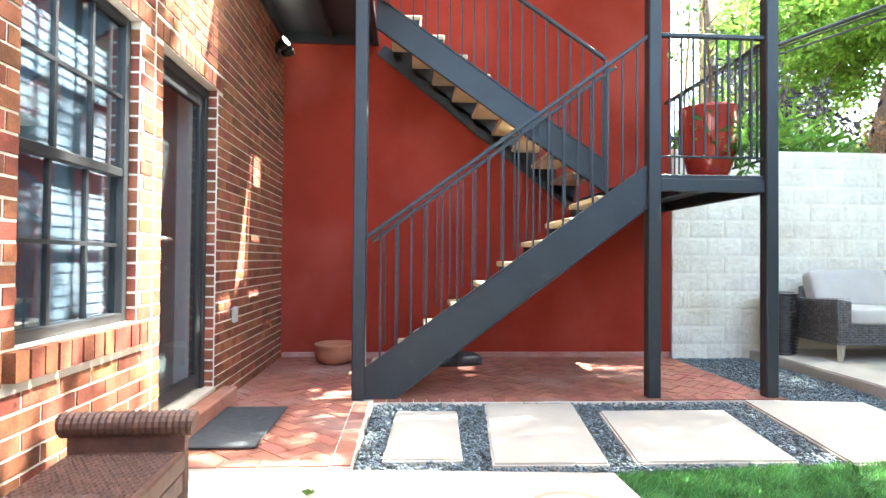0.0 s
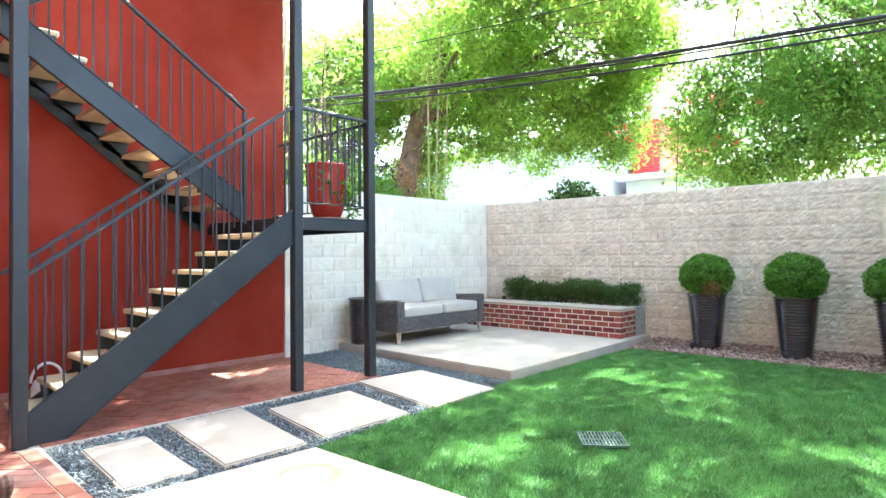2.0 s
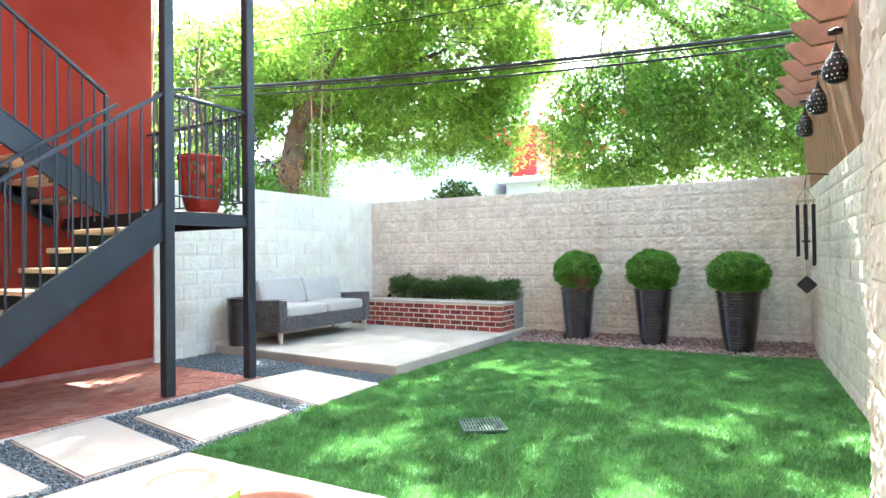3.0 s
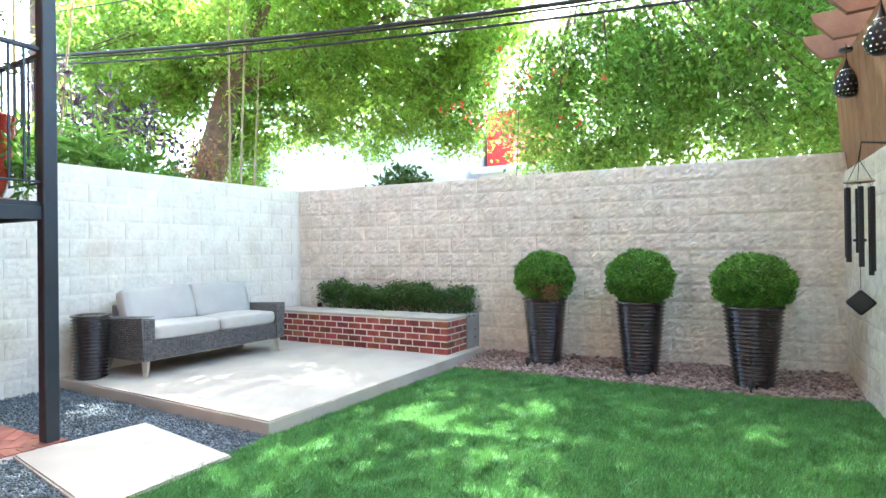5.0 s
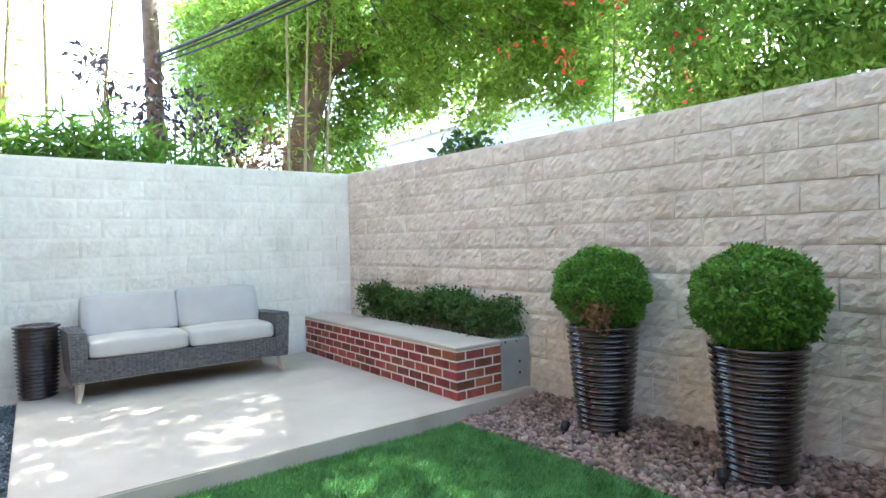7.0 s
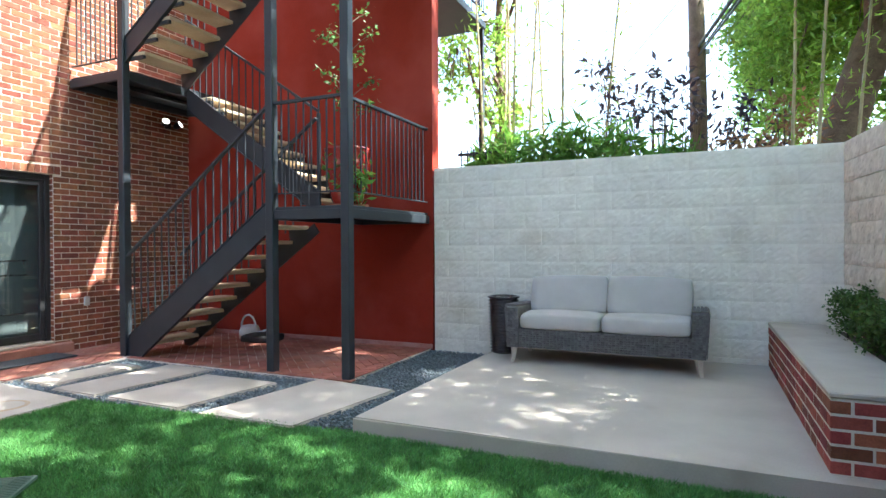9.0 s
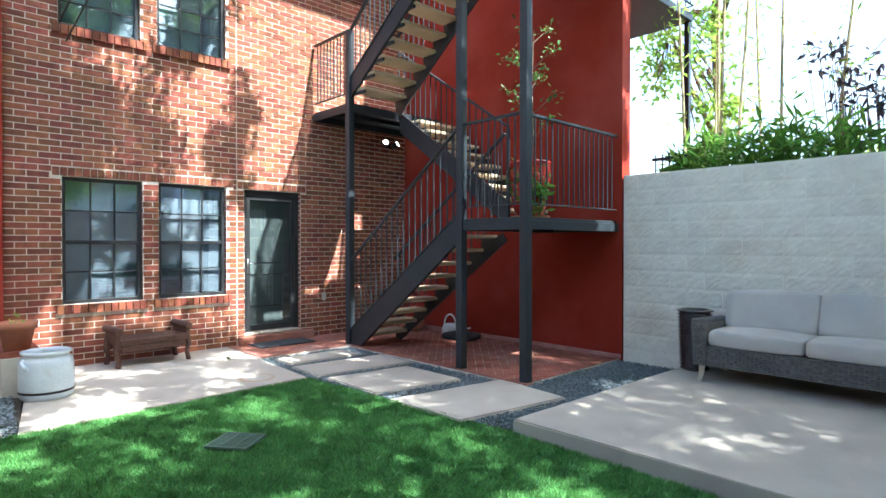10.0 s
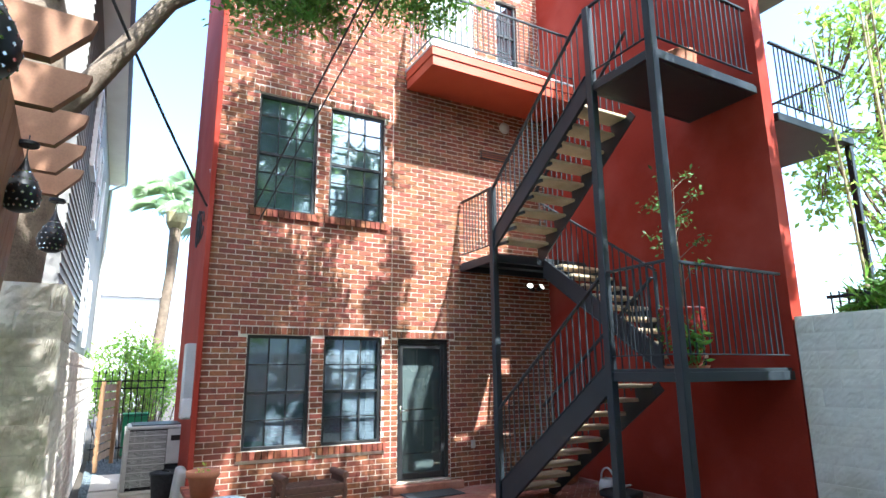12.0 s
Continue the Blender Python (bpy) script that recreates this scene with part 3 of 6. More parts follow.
# ---- windows and doors of the house ----
def sash_window(name, y0, y1, z0, z1, label, rows=2):
    """A dark two-sash window with muntins, blinds behind, set back in the brick."""
    root = structure(thing(name, (0, 0, 0), label, "window"), label, "window")
    x = WX - 0.075
    bm = bmesh.new()
    f = 0.045
    for a in ((y0, y0 + f, z0, z1), (y1 - f, y1, z0, z1), (y0 + f, y1 - f, z0, z0 + f), (y0 + f, y1 - f, z1 - f, z1)):
        box(bm, x - 0.05, x + 0.02, *a, 0.004)
    part("window_frame", bm, FRAME, root)
    zm = (z0 + z1) / 2 - 0.02
    bm = boxed(x - 0.035, x + 0.012, y0 + f, y1 - f, zm - 0.022, zm + 0.022, 0.004)
    part("meeting_rail", bm, FRAME, root)
    for za, zb, dx in ((z0 + f, zm - 0.022, -0.012), (zm + 0.022, z1 - f, 0.004)):
        bm = bmesh.new()
        for k in (1, 2):
            yy = y0 + f + (y1 - y0 - 2 * f) * k / 3
            box(bm, x - 0.02 + dx, x + 0.002 + dx, yy - 0.009, yy + 0.009, za, zb)
        for k in range(1, rows):
            zz = za + (zb - za) * k / rows
            box(bm, x - 0.0205 + dx, x + 0.0025 + dx, y0 + f, y1 - f, zz - 0.009, zz + 0.009)
        part("muntin", bm, FRAME, root)
        bm = boxed(x - 0.012 + dx, x - 0.008 + dx, y0 + f, y1 - f, za, zb)
        g = part("pane", bm, GLASS, root)
        g.visible_shadow = False
    n = int((z1 - z0) / 0.05)
    bm = bmesh.new()
    for k in range(n):
        zz = z0 + 0.03 + k * 0.05
        m = pose(x - 0.065, 0, zz, 0, 83, 0)
        box(bm, -0.0265, 0.0265, y0 + f, y1 - f, -0.0012, 0.0012, 0, m)
    part("blind", bm, BLIND_SUNLIT if rows > 2 else BLIND, root, "pale horizontal slat blind behind the glass")
    return root


for k, (a, b, c, d) in enumerate(HOLES[0:2]):
    sash_window("window_%d" % (k + 1), a, b, c, d, "dark framed sash window with white blinds behind")
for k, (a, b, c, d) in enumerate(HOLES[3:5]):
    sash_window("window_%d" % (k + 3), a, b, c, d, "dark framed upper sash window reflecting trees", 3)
sash_window("window_5", 6.25, 6.75, 7.45, 8.85, "narrow pale framed top floor window", 2)


def storm_door():
    y0, y1, z1 = 4.23, 5.14, 2.25
    x = WX - 0.10
    root = structure(thing("door_1", (0, 0, 0), "dark framed glazed storm door over a grey-green door", "door"), "dark framed glazed storm door over a grey-green door", "door")
    bm = bmesh.new()
    for a in ((y0, y0 + 0.06, 0.10, z1), (y1 - 0.06, y1, 0.10, z1), (y0 + 0.06, y1 - 0.06, z1 - 0.07, z1)):
        box(bm, x - 0.06, x + 0.03, *a, 0.005)
    part("door_frame", bm, FRAME, root)
    bm = bmesh.new()
    ya, yb, za, zb = y0 + 0.065, y1 - 0.065, 0.17, z1 - 0.075
    for a in ((ya, ya + 0.06, za, zb), (yb - 0.06, yb, za, zb), (ya + 0.06, yb - 0.06, za, za + 0.09), (ya + 0.06, yb - 0.06, zb - 0.07, zb)):
        box(bm, x - 0.02, x + 0.018, *a, 0.005)
    part("storm_frame", bm, FRAME, root)
    g = part("pane", boxed(x - 0.004, x + 0.002, ya + 0.06, yb - 0.06, za + 0.09, zb - 0.07), DOOR_GLASS, root)
    g.visible_shadow = False
    bm = bmesh.new()
    for a in ((y0, y0 + 0.03, 0.156, z1), (y1 - 0.03, y1, 0.156, z1), (y0 + 0.03, y1 - 0.03, z1 - 0.03, z1)):
        box(bm, x - 0.215, x - 0.062, *a)
    part("door_jamb", bm, WHITE, root, "pale painted inner door jamb")
    bm = boxed(x - 0.215, x - 0.170, y0 + 0.031, y1 - 0.031, 0.16, z1 - 0.031, 0.004)
    door = part("inner_door", bm, DOORPAINT, root, "grey-green inner door with pale inlaid lines")
    for zz in (0.50, 0.98, 1.16):
        bm = boxed(x - 0.1695, x - 0.164, ya + 0.10, yb - 0.10, zz, zz + 0.02)
        part("inlay", bm, CHROME, door)
    bm = bmesh.new()
    box(bm, x + 0.018, x + 0.026, ya + 0.012, ya + 0.048, 1.02, 1.24, 0.003)
    tube(bm, [(x + 0.02, ya + 0.03, 1.17), (x + 0.07, ya + 0.03, 1.17), (x + 0.075, ya + 0.13, 1.165)], 0.011, 8)
    part("door_handle", bm, CHROME, root, "brushed nickel lever handle and plate", True)
    part("threshold", boxed(WX - 0.2, WX + 0.01, y0, y1, 0.125, 0.155, 0.006), PALE_WOOD, root)
    return root


storm_door()
bm = boxed(WX + 0.0, WX + 0.11, 4.12, 5.32, 0.0, 0.12, 0.01)
structure(finish("step_door", bm, PAVING_FAR), "low red brick step below the door", "step")
bm = boxed(WX - 0.33, WX, 4.23, 5.14, -0.08, 0.12)
structure(finish("sill_door", bm, PAVING_FAR), "brick sill under the door", "sill")
# balcony door above
bm = bmesh.new()
for a in ((4.75, 4.83, 6.75, 8.85), (5.67, 5.75, 6.75, 8.85), (4.83, 5.67, 8.77, 8.85)):
    box(bm, WX - 0.10, WX - 0.03, *a, 0.004)
d2 = structure(thing("door_2", (0, 0, 0), "white framed balcony door with pale blinds", "door"), "white framed balcony door with pale blinds", "door")
part("door_frame", bm, WHITE, d2)
part("door_leaf", boxed(WX - 0.10, WX - 0.06, 4.83, 5.67, 6.75, 8.77, 0.004), BLIND, d2)


# ---- bay balcony on the top floor ----
def bay_balcony():
    y0, y1, x1 = 4.36, NY - 0.02, 0.62
    root = thing("bay_balcony", (0, 0, 0), "red boxed balcony with pale fascia and thin railing", "balcony")
    z0 = 6.45
    part("soffit_box", boxed(WX + 0.005, x1, y0, y1, z0, z0 + 0.16, 0.006), RED_TRIM, root)
    part("fascia", boxed(WX + 0.005, x1 + 0.02, y0 - 0.02, y1 + 0.01, z0 + 0.165, z0 + 0.31, 0.006), RED_TRIM, root)
    part("ledge", boxed(WX + 0.005, x1 + 0.035, y0 - 0.035, y1 + 0.012, z0 + 0.31, z0 + 0.345, 0.005), WHITE, root)
    rail_run(root, (x1, y0, z0 + 0.35), (x1, y1, z0 + 0.35), 0.95, 26)
    rail_run(root, (WX + 0.03, y0, z0 + 0.35), (x1, y0, z0 + 0.35), 0.95, 8)
    return root


bay_balcony()


# ---- wall fixtures ----
def flood_light():
    root = thing("flood_light", (WX, 6.85, 3.18), "twin security flood light with one lamp lit", "wall lamp")
    part("wall_plate", boxed(0, 0.03, -0.05, 0.05, -0.05, 0.05, 0.008), BLACK, root)
    for s in (-1, 1):
        bm = bmesh.new()
        lathe(bm, [(0.02, 0), (0.045, 0.03), (0.055, 0.10), (0.055, 0.11)], 16)
        bmesh.ops.transform(bm, matrix=pose(0.04, s * 0.09, -0.02, 60, 0, 90 + s * 25), verts=bm.verts)
        part("lamp_head", bm, BLACK, root, "", True)
        bm = bmesh.new()
        lathe(bm, [(0.001, 0.112), (0.05, 0.1115), (0.05, 0.113), (0.001, 0.114)], 16)
        bmesh.ops.transform(bm, matrix=pose(0.04, s * 0.09, -0.02, 60, 0, 90 + s * 25), verts=bm.verts)
        part("lamp_lens", bm, LAMP, root, "bright frosted lens")
    return root


LAMP = bpy.data.materials.new("lamp_lens")
LAMP.use_nodes = True
LAMP.node_tree.nodes["Principled BSDF"].inputs["Emission Color"].default_value = (1.0, 0.95, 0.8, 1)
LAMP.node_tree.nodes["Principled BSDF"].inputs["Emission Strength"].default_value = 1.6
flood_light()

clock = thing("wall_lamp", (WX, 6.35, 6.15), "small round brass lamp on the brick wall", "wall lamp")
bm = bmesh.new()
lathe(bm, [(0.10, 0.0), (0.11, 0.02), (0.095, 0.05), (0.03, 0.07)], 24)
bmesh.ops.transform(bm, matrix=Matrix.Rotation(radians(90), 4, 'Y'), verts=bm.verts)
part("rim", bm, GREYMETAL, clock, "", True)
box_vent = thing("wall_vent", (WX, 6.1, 5.55), "dark slatted vent in the brick wall", "vent")
part("vent_frame", boxed(-0.005, 0.02, -0.28, 0.28, -0.07, 0.07, 0.004), FRAME, box_vent)
for k in range(3):
    part("slat", boxed(0.02, 0.028, -0.26, 0.26, -0.05 + k * 0.04, -0.03 + k * 0.04), BRICK, box_vent)
outlet = thing("wall_outlet", (WX, 5.55, 0.62), "small grey outdoor socket cover", "outlet")
part("cover", boxed(0, 0.03, -0.035, 0.035, -0.06, 0.06, 0.006), GREYMETAL, outlet)
tap = thing("garden_tap", (WX, 6.45, 0.45), "small red garden tap on the wall", "tap")
bm = bmesh.new()
tube(bm, [(0, 0, 0), (0.07, 0, 0), (0.09, 0, -0.05)], 0.012, 8)
part("spout", bm, TERRACOTTA, tap, "", True)
bm = bmesh.new()
lathe(bm, [(0.03, 0), (0.03, 0.012)], 12, (0.06, 0, 0.02))
part("wheel", bm, RED_TRIM, tap)

# downspout at the house corner
dsp = thing("downspout", (WX + 0.05, 1.40, 0), "red painted rectangular downspout at the house corner", "downspout")
bm = boxed(-0.05, 0.05, -0.035, 0.035, 0.06, H_TOP - 0.2, 0.008)
part("pipe", bm, RED, dsp)
bm = boxed(-0.045, 0.055, -0.04, 0.04, -0.02, 0.07, 0.008)
part("outlet_end", bm, WHITE, dsp)
for z in (1.2, 3.4, 5.8, 8.0):
    part("strap", boxed(-0.055, 0.055, -0.04, 0.04, z, z + 0.03), RED, dsp)
con = thing("conduit", (WX - 0.12, 1.41, 0), "thin grey service conduit with meter box", "conduit")
bm = bmesh.new()
tube(bm, [(0, 0, 1.0), (0, 0, 4.45), (0.03, -0.03, 4.55)], 0.022, 8)
part("pipe", bm, GREYMETAL, con, "", True)
part("meter_box", boxed(-0.62, -0.34, -0.12, 0.03, 1.15, 2.15, 0.012), GREYMETAL, con)
part("switch_box", boxed(-0.30, -0.12, -0.13, 0.03, 1.18, 1.42, 0.01), WHITE, con)


# ---- terrace furniture ----
def weave(bm, o, u, v, nu, nv, lift=0.006):
    """A woven panel from o along u and v: raised over-and-under cells."""
    o, u, v = Vector(o), Vector(u), Vector(v)
    n = u.cross(v).normalized()
    du, dv = u / nu, v / nv
    for j in range(nv):
        for i in range(nu):
            k = (i + j) % 2
            a = o + du * i + dv * j
            g = 0.08
            q = [a + du * g + dv * g, a + du * (1 - g) + dv * g, a + du * (1 - g) + dv * (1 - g), a + du * g + dv * (1 - g)]
            base = [bm.verts.new(p) for p in q]
            c = [bm.verts.new(a + du * (0.25 if k else 0.12) + dv * 0.3 + n * lift * (1.0 if k else 0.45)), bm.verts.new(a + du * (0.75 if k else 0.88) + dv * 0.3 + n * lift * (1.0 if k else 0.45)),
                 bm.verts.new(a + du * (0.75 if k else 0.88) + dv * 0.7 + n * lift * (1.0 if k else 0.45)), bm.verts.new(a + du * (0.25 if k else 0.12) + dv * 0.7 + n * lift * (1.0 if k else 0.45))]
            bm.faces.new(c)
            for s in range(4):
                bm.faces.new((base[s], base[(s + 1) % 4], c[(s + 1) % 4], c[s]))


def cushion(sx, sy, sz, puff=0.03, seed=0, m=None):
    """A soft cushion with rounded corners and a piped seam."""
    rng = random.Random(seed)
    bm = bmesh.new()
    bmesh.ops.create_cube(bm, size=1)
    bmesh.ops.subdivide_edges(bm, edges=bm.edges, cuts=9, use_grid_fill=True)
    ph = rng.random() * 6
    for v in bm.verts:
        x, y, z = v.co * 2
        d = Vector((x, y, z))
        k = 1 - 0.07 * max(0, (x ** 4 * y ** 4 + y ** 4 * z ** 4 + x ** 4 * z ** 4) / 3)
        fx, fy, fz = 1 - x * x, 1 - y * y, 1 - z * z
        w = 0.004 * math.sin(9 * x + ph) * math.cos(7 * y + ph * 2)
        v.co = (x * k * sx / 2 + (puff * 0.5 * x * fy * fz), y * k * sy / 2 + (puff * 0.5 * y * fx * fz), z * k * sz / 2 + (puff * z * fx * fy) + w * fz)
    if m:
        bmesh.ops.transform(bm, matrix=m, verts=bm.verts)
    return bm


def sofa():
    W, D = 1.92, 0.78
    root = thing("sofa", (6.20, 6.36, 0.085), "grey wicker two-seat sofa with pale cushions", "sofa")
    zb = 0.17
    bm = bmesh.new()
    box(bm, -W / 2 + 0.03, W / 2 - 0.03, 0.02, D - 0.02, zb + 0.005, zb + 0.19)
    weave(bm, (-W / 2 + 0.12, 0.012, zb), (W - 0.24, 0, 0), (0, 0, 0.20), 46, 9, 0.008)
    part("seat_base", bm, WICKER, root, "grey woven wicker seat base")
    for s in (-1, 1):
        bm = bmesh.new()
        xo, xi = s * W / 2, s * (W / 2 - 0.12)
        xt = s * (W / 2 + 0.025)
        vs = [bm.verts.new(p) for p in ((xo, 0.0, zb), (xi, 0.0, zb), (xi, 0.0, 0.60), (xt, 0.0, 0.62), (xo, D, zb), (xi, D, zb), (xi, D, 0.57), (xt, D, 0.58))]
        for q in ((0, 1, 2, 3), (7, 6, 5, 4), (0, 3, 7, 4), (1, 5, 6, 2), (3, 2, 6, 7), (0, 4, 5, 1)):
            bm.faces.new([vs[i] for i in q])
        bmesh.ops.recalc_face_normals(bm, faces=bm.faces)
        if s < 0:
            weave(bm, (xo - 0.005, D, zb), (0, -D, 0), (xt - xo, 0, 0.42), 20, 18, 0.008)
            weave(bm, (xo, -0.005, zb), (0.12, 0, 0), (0, 0, 0.43), 4, 18, 0.008)
        else:
            weave(bm, (xo + 0.005, 0, zb), (0, D, 0), (xt - xo, 0, 0.42), 20, 18, 0.008)
            weave(bm, (xi, -0.005, zb), (0.12, 0, 0), (0, 0, 0.43), 4, 18, 0.008)
        weave(bm, (min(xi, xt), 0, 0.622), (abs(xt - xi), 0, 0), (0, D, -0.035), 4, 22, 0.008)
        part("arm", bm, WICKER, root, "woven wicker arm flaring outwards")
    bm = bmesh.new()
    box(bm, -W / 2 + 0.12, W / 2 - 0.12, D - 0.10, D, zb, 0.72, 0.02)
    part("backrest", bm, WICKER, root)
    for s in (-1, 1):
        part("seat_cushion", cushion(0.83, 0.66, 0.15, 0.02, 3 + s, pose(s * 0.418, 0.34, 0.445)), FABRIC, root, "pale grey seat cushion", True)
        part("back_cushion", cushion(0.84, 0.17, 0.41, 0.022, 7 + s, pose(s * 0.42, 0.585, 0.685, -19, s * 1.5, s * 1.5)), FABRIC, root, "pale grey back cushion", True)
    for sx in (-1, 1):
        for y, d in ((0.06, -1), (D - 0.06, 1)):
            bm = bmesh.new()
            tube(bm, [(sx * (W / 2 - 0.06), y, zb + 0.01), (sx * (W / 2 - 0.055), y + d * 0.005, 0.08), (sx * (W / 2 - 0.04), y + d * 0.02, 0.0)], [0.042, 0.032, 0.022], 4)
            part("leg", bm, PALE_WOOD, root, "pale tapered wooden leg")
    return root


sofa()


def ribbed_pot(name, at, r0, r1, h, ribs, mat, label, category="pot", group=""):
    root = thing(name, at, label, category, group)
    prof = [(r0 * 0.9, 0.0)]
    n = ribs * 6
    for k in range(n + 1):
        t = k / n
        prof.append((r0 + (r1 - r0) * t ** 0.85 + 0.0115 * math.sin(t * ribs * 2 * math.pi), h * (0.02 + 0.94 * t)))
    prof += [(r1 + 0.012, h * 0.965), (r1 + 0.014, h * 0.99), (r1 - 0.005, h), (r1 - 0.03, h * 0.985), (r1 - 0.035, h * 0.88), (0.02, h * 0.87)]
    bm = bmesh.new()
    lathe(bm, prof, 40)
    part("pot_body", bm, mat, root, "", True)
    return root


ribbed_pot("tall_pot", (5.02, 6.92, 0.085), 0.145, 0.175, 0.66, 17, GLAZE_DARK, "empty dark brown ribbed glazed pot beside the sofa")


def leaf_ball(rng, center, rx, rz, count, size, flat=1.0):
    """Leaves over a clipped ball, thick at the surface with an uneven outline."""
    d = rng.normal(size=(count, 3))
    d /= np.linalg.norm(d, axis=1)[:, None]
    bump = 1 + 0.05 * np.sin(d[:, 0] * 7 + 1) * np.sin(d[:, 1] * 6) + 0.04 * np.sin(d[:, 2] * 9 + d[:, 0] * 5)
    rad = bump * (1 - 0.22 * rng.random(count) ** 2)
    p = np.asarray(center) + d * rad[:, None] * np.array((rx, rx, rz))
    v, f = leaves(rng, p, 1, (0.004, 0.004, 0.004), size, 0.5)
    return v, f


def topiary(at, r, zc, rz, seed, label, dry=False):
    rng = np.random.default_rng(seed)
    root = ribbed_pot("potted_topiary", at, 0.175, r * 0.74, 0.81, 19, GLAZE_DARK, label, "potted plant", "clipped balls in tall pots")
    bm = bmesh.new()
    lathe(bm, [(0.001, 0.70), (0.205, 0.705), (0.205, 0.73), (0.001, 0.74)], 24)
    part("soil", bm, SOIL, root)
    bm = bmesh.new()
    tube(bm, [(0, 0, 0.72), (0.01, 0, 0.85), (0, 0.01, zc)], [0.025, 0.02, 0.015], 8)
    part("stem", bm, BARK, root)
    # added solid ball; its darker green stands in for shade between the leaves
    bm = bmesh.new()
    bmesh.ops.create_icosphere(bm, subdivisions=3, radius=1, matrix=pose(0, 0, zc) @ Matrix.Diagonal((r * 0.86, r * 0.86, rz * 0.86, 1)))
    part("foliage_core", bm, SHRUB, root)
    leaf_mesh("foliage", leaf_ball(rng, (0, 0, zc), r, rz, 15000, 0.032), TOPIARY, root, "dense clipped green boxwood ball")
    if dry:
        c = np.array((-0.27, -0.15, zc - 0.15)) + rng.normal(size=(300, 3)) * np.array((0.04, 0.06, 0.05))
        leaf_mesh("dry_foliage", leaves(rng, c, 1, (0.01, 0.01, 0.01), 0.045, 0.5), LEAF_BROWN, root, "patch of dry brown leaves")
    return root


topiary((8.31, 3.19, -0.03), 0.345, 1.06, 0.295, 11, "clipped green ball with a dry patch in a dark ribbed pot", True)
topiary((8.26, 2.07, -0.03), 0.345, 1.06, 0.30, 12, "clipped green ball in a dark brown ribbed pot")
topiary((8.13, 0.97, -0.03), 0.365, 1.03, 0.285, 13, "wide clipped green ball in a dark ribbed pot")


def path_light(x, y, seed):
    root = thing("path_light", (x, y, -0.03), "small black garden spotlight on a stake", "garden light", "pebble bed lights")
    bm = bmesh.new()
    tube(bm, [(0, 0, -0.03), (0, 0, 0.07)], 0.010, 8)
    part("stake", bm, BLACK, root)
    bm = bmesh.new()
    lathe(bm, [(0.018, 0), (0.03, 0.02), (0.032, 0.07), (0.028, 0.072)], 14)
    bmesh.ops.transform(bm, matrix=pose(0, 0, 0.06, 0, 35, seed), verts=bm.verts)
    part("lamp_head", bm, BLACK, root)


path_light(7.96, 3.28, 10)
path_light(7.96, 2.13, 30)
path_light(7.80, 0.99, -10)


# ---- brick planter bench ----
def planter():
    root = thing("brick_planter", (0, 0, 0), "red brick planter bench with a pale concrete cap", "planter")
    x0, x1, y0, y1, z0, z1 = 7.755, 8.25, 4.235, NY - 0.02, 0.085, 0.50
    part("core", boxed(x0 - 0.004, x1 - 0.008, y0 - 0.004, y1, z0, z1 - 0.001), MORTAR, root)
    part("cap", boxed(x0 - 0.012, x1 + 0.0, y0 - 0.015, y1, z1 + 0.001, z1 + 0.035, 0.008), CONCRETE, root, "pale concrete bench cap")
    part("end_block", boxed(x1 + 0.002, x1 + 0.35, y0 - 0.02, y0 + 0.16, -0.06, z1 + 0.03, 0.012), BLOCK_GREY, root, "grey concrete end block with small holes")
    part("soil", boxed(x1 + 0.002, x1 + 0.32, y0 + 0.165, y1, 0.05, z1 - 0.03), SOIL, root)
    # black discs on the uncut face stand in for the holes' dark depth
    for z in (0.22, 0.32):
        bm = bmesh.new()
        lathe(bm, [(0.012, 0), (0.012, 0.004)], 10)
        bmesh.ops.transform(bm, matrix=pose(x1 + 0.21, y0 - 0.0215, z, 90, 0, 0), verts=bm.verts)
        part("dark_hole_disc", bm, BLACK, root)
    course, length, joint = 0.0822, 0.205, 0.013
    me = {}
    rng = random.Random(5)

    def brick(x, y, z, along, L):
        key = (along, round(L, 3))
        if key not in me:
            if along == "y":
                bm = boxed(-0.006, 0.09, -L / 2, L / 2, 0, course - joint, 0.003)
            else:
                bm = boxed(-L / 2, L / 2, -0.006, 0.09, 0, course - joint, 0.003)
            ob = part("brick", bm, BRICK_DARK, root)
            me[key] = ob.data
        else:
            ob = new("brick", me[key])
            ob.parent = root
        ob.location = (x + rng.uniform(-0.0015, 0.0015), y, z)
    for c in range(5):
        z = z0 + 0.004 + c * course
        wrap = c % 2
        y = y0 + 0.095 if wrap else y0 - 0.006
        while y < y1:
            e = min(y + length - joint, y1)
            if e - y > 0.04:
                brick(x0, (y + e) / 2, z, "y", e - y)
            y += length
        x = x0 - 0.006 if wrap else x0 + 0.102
        while x < x1 - 0.03:
            e = min(x + length - joint, x1)
            brick((x + e) / 2, y0, z, "x", e - x)
            x = e + joint
    return root


planter()


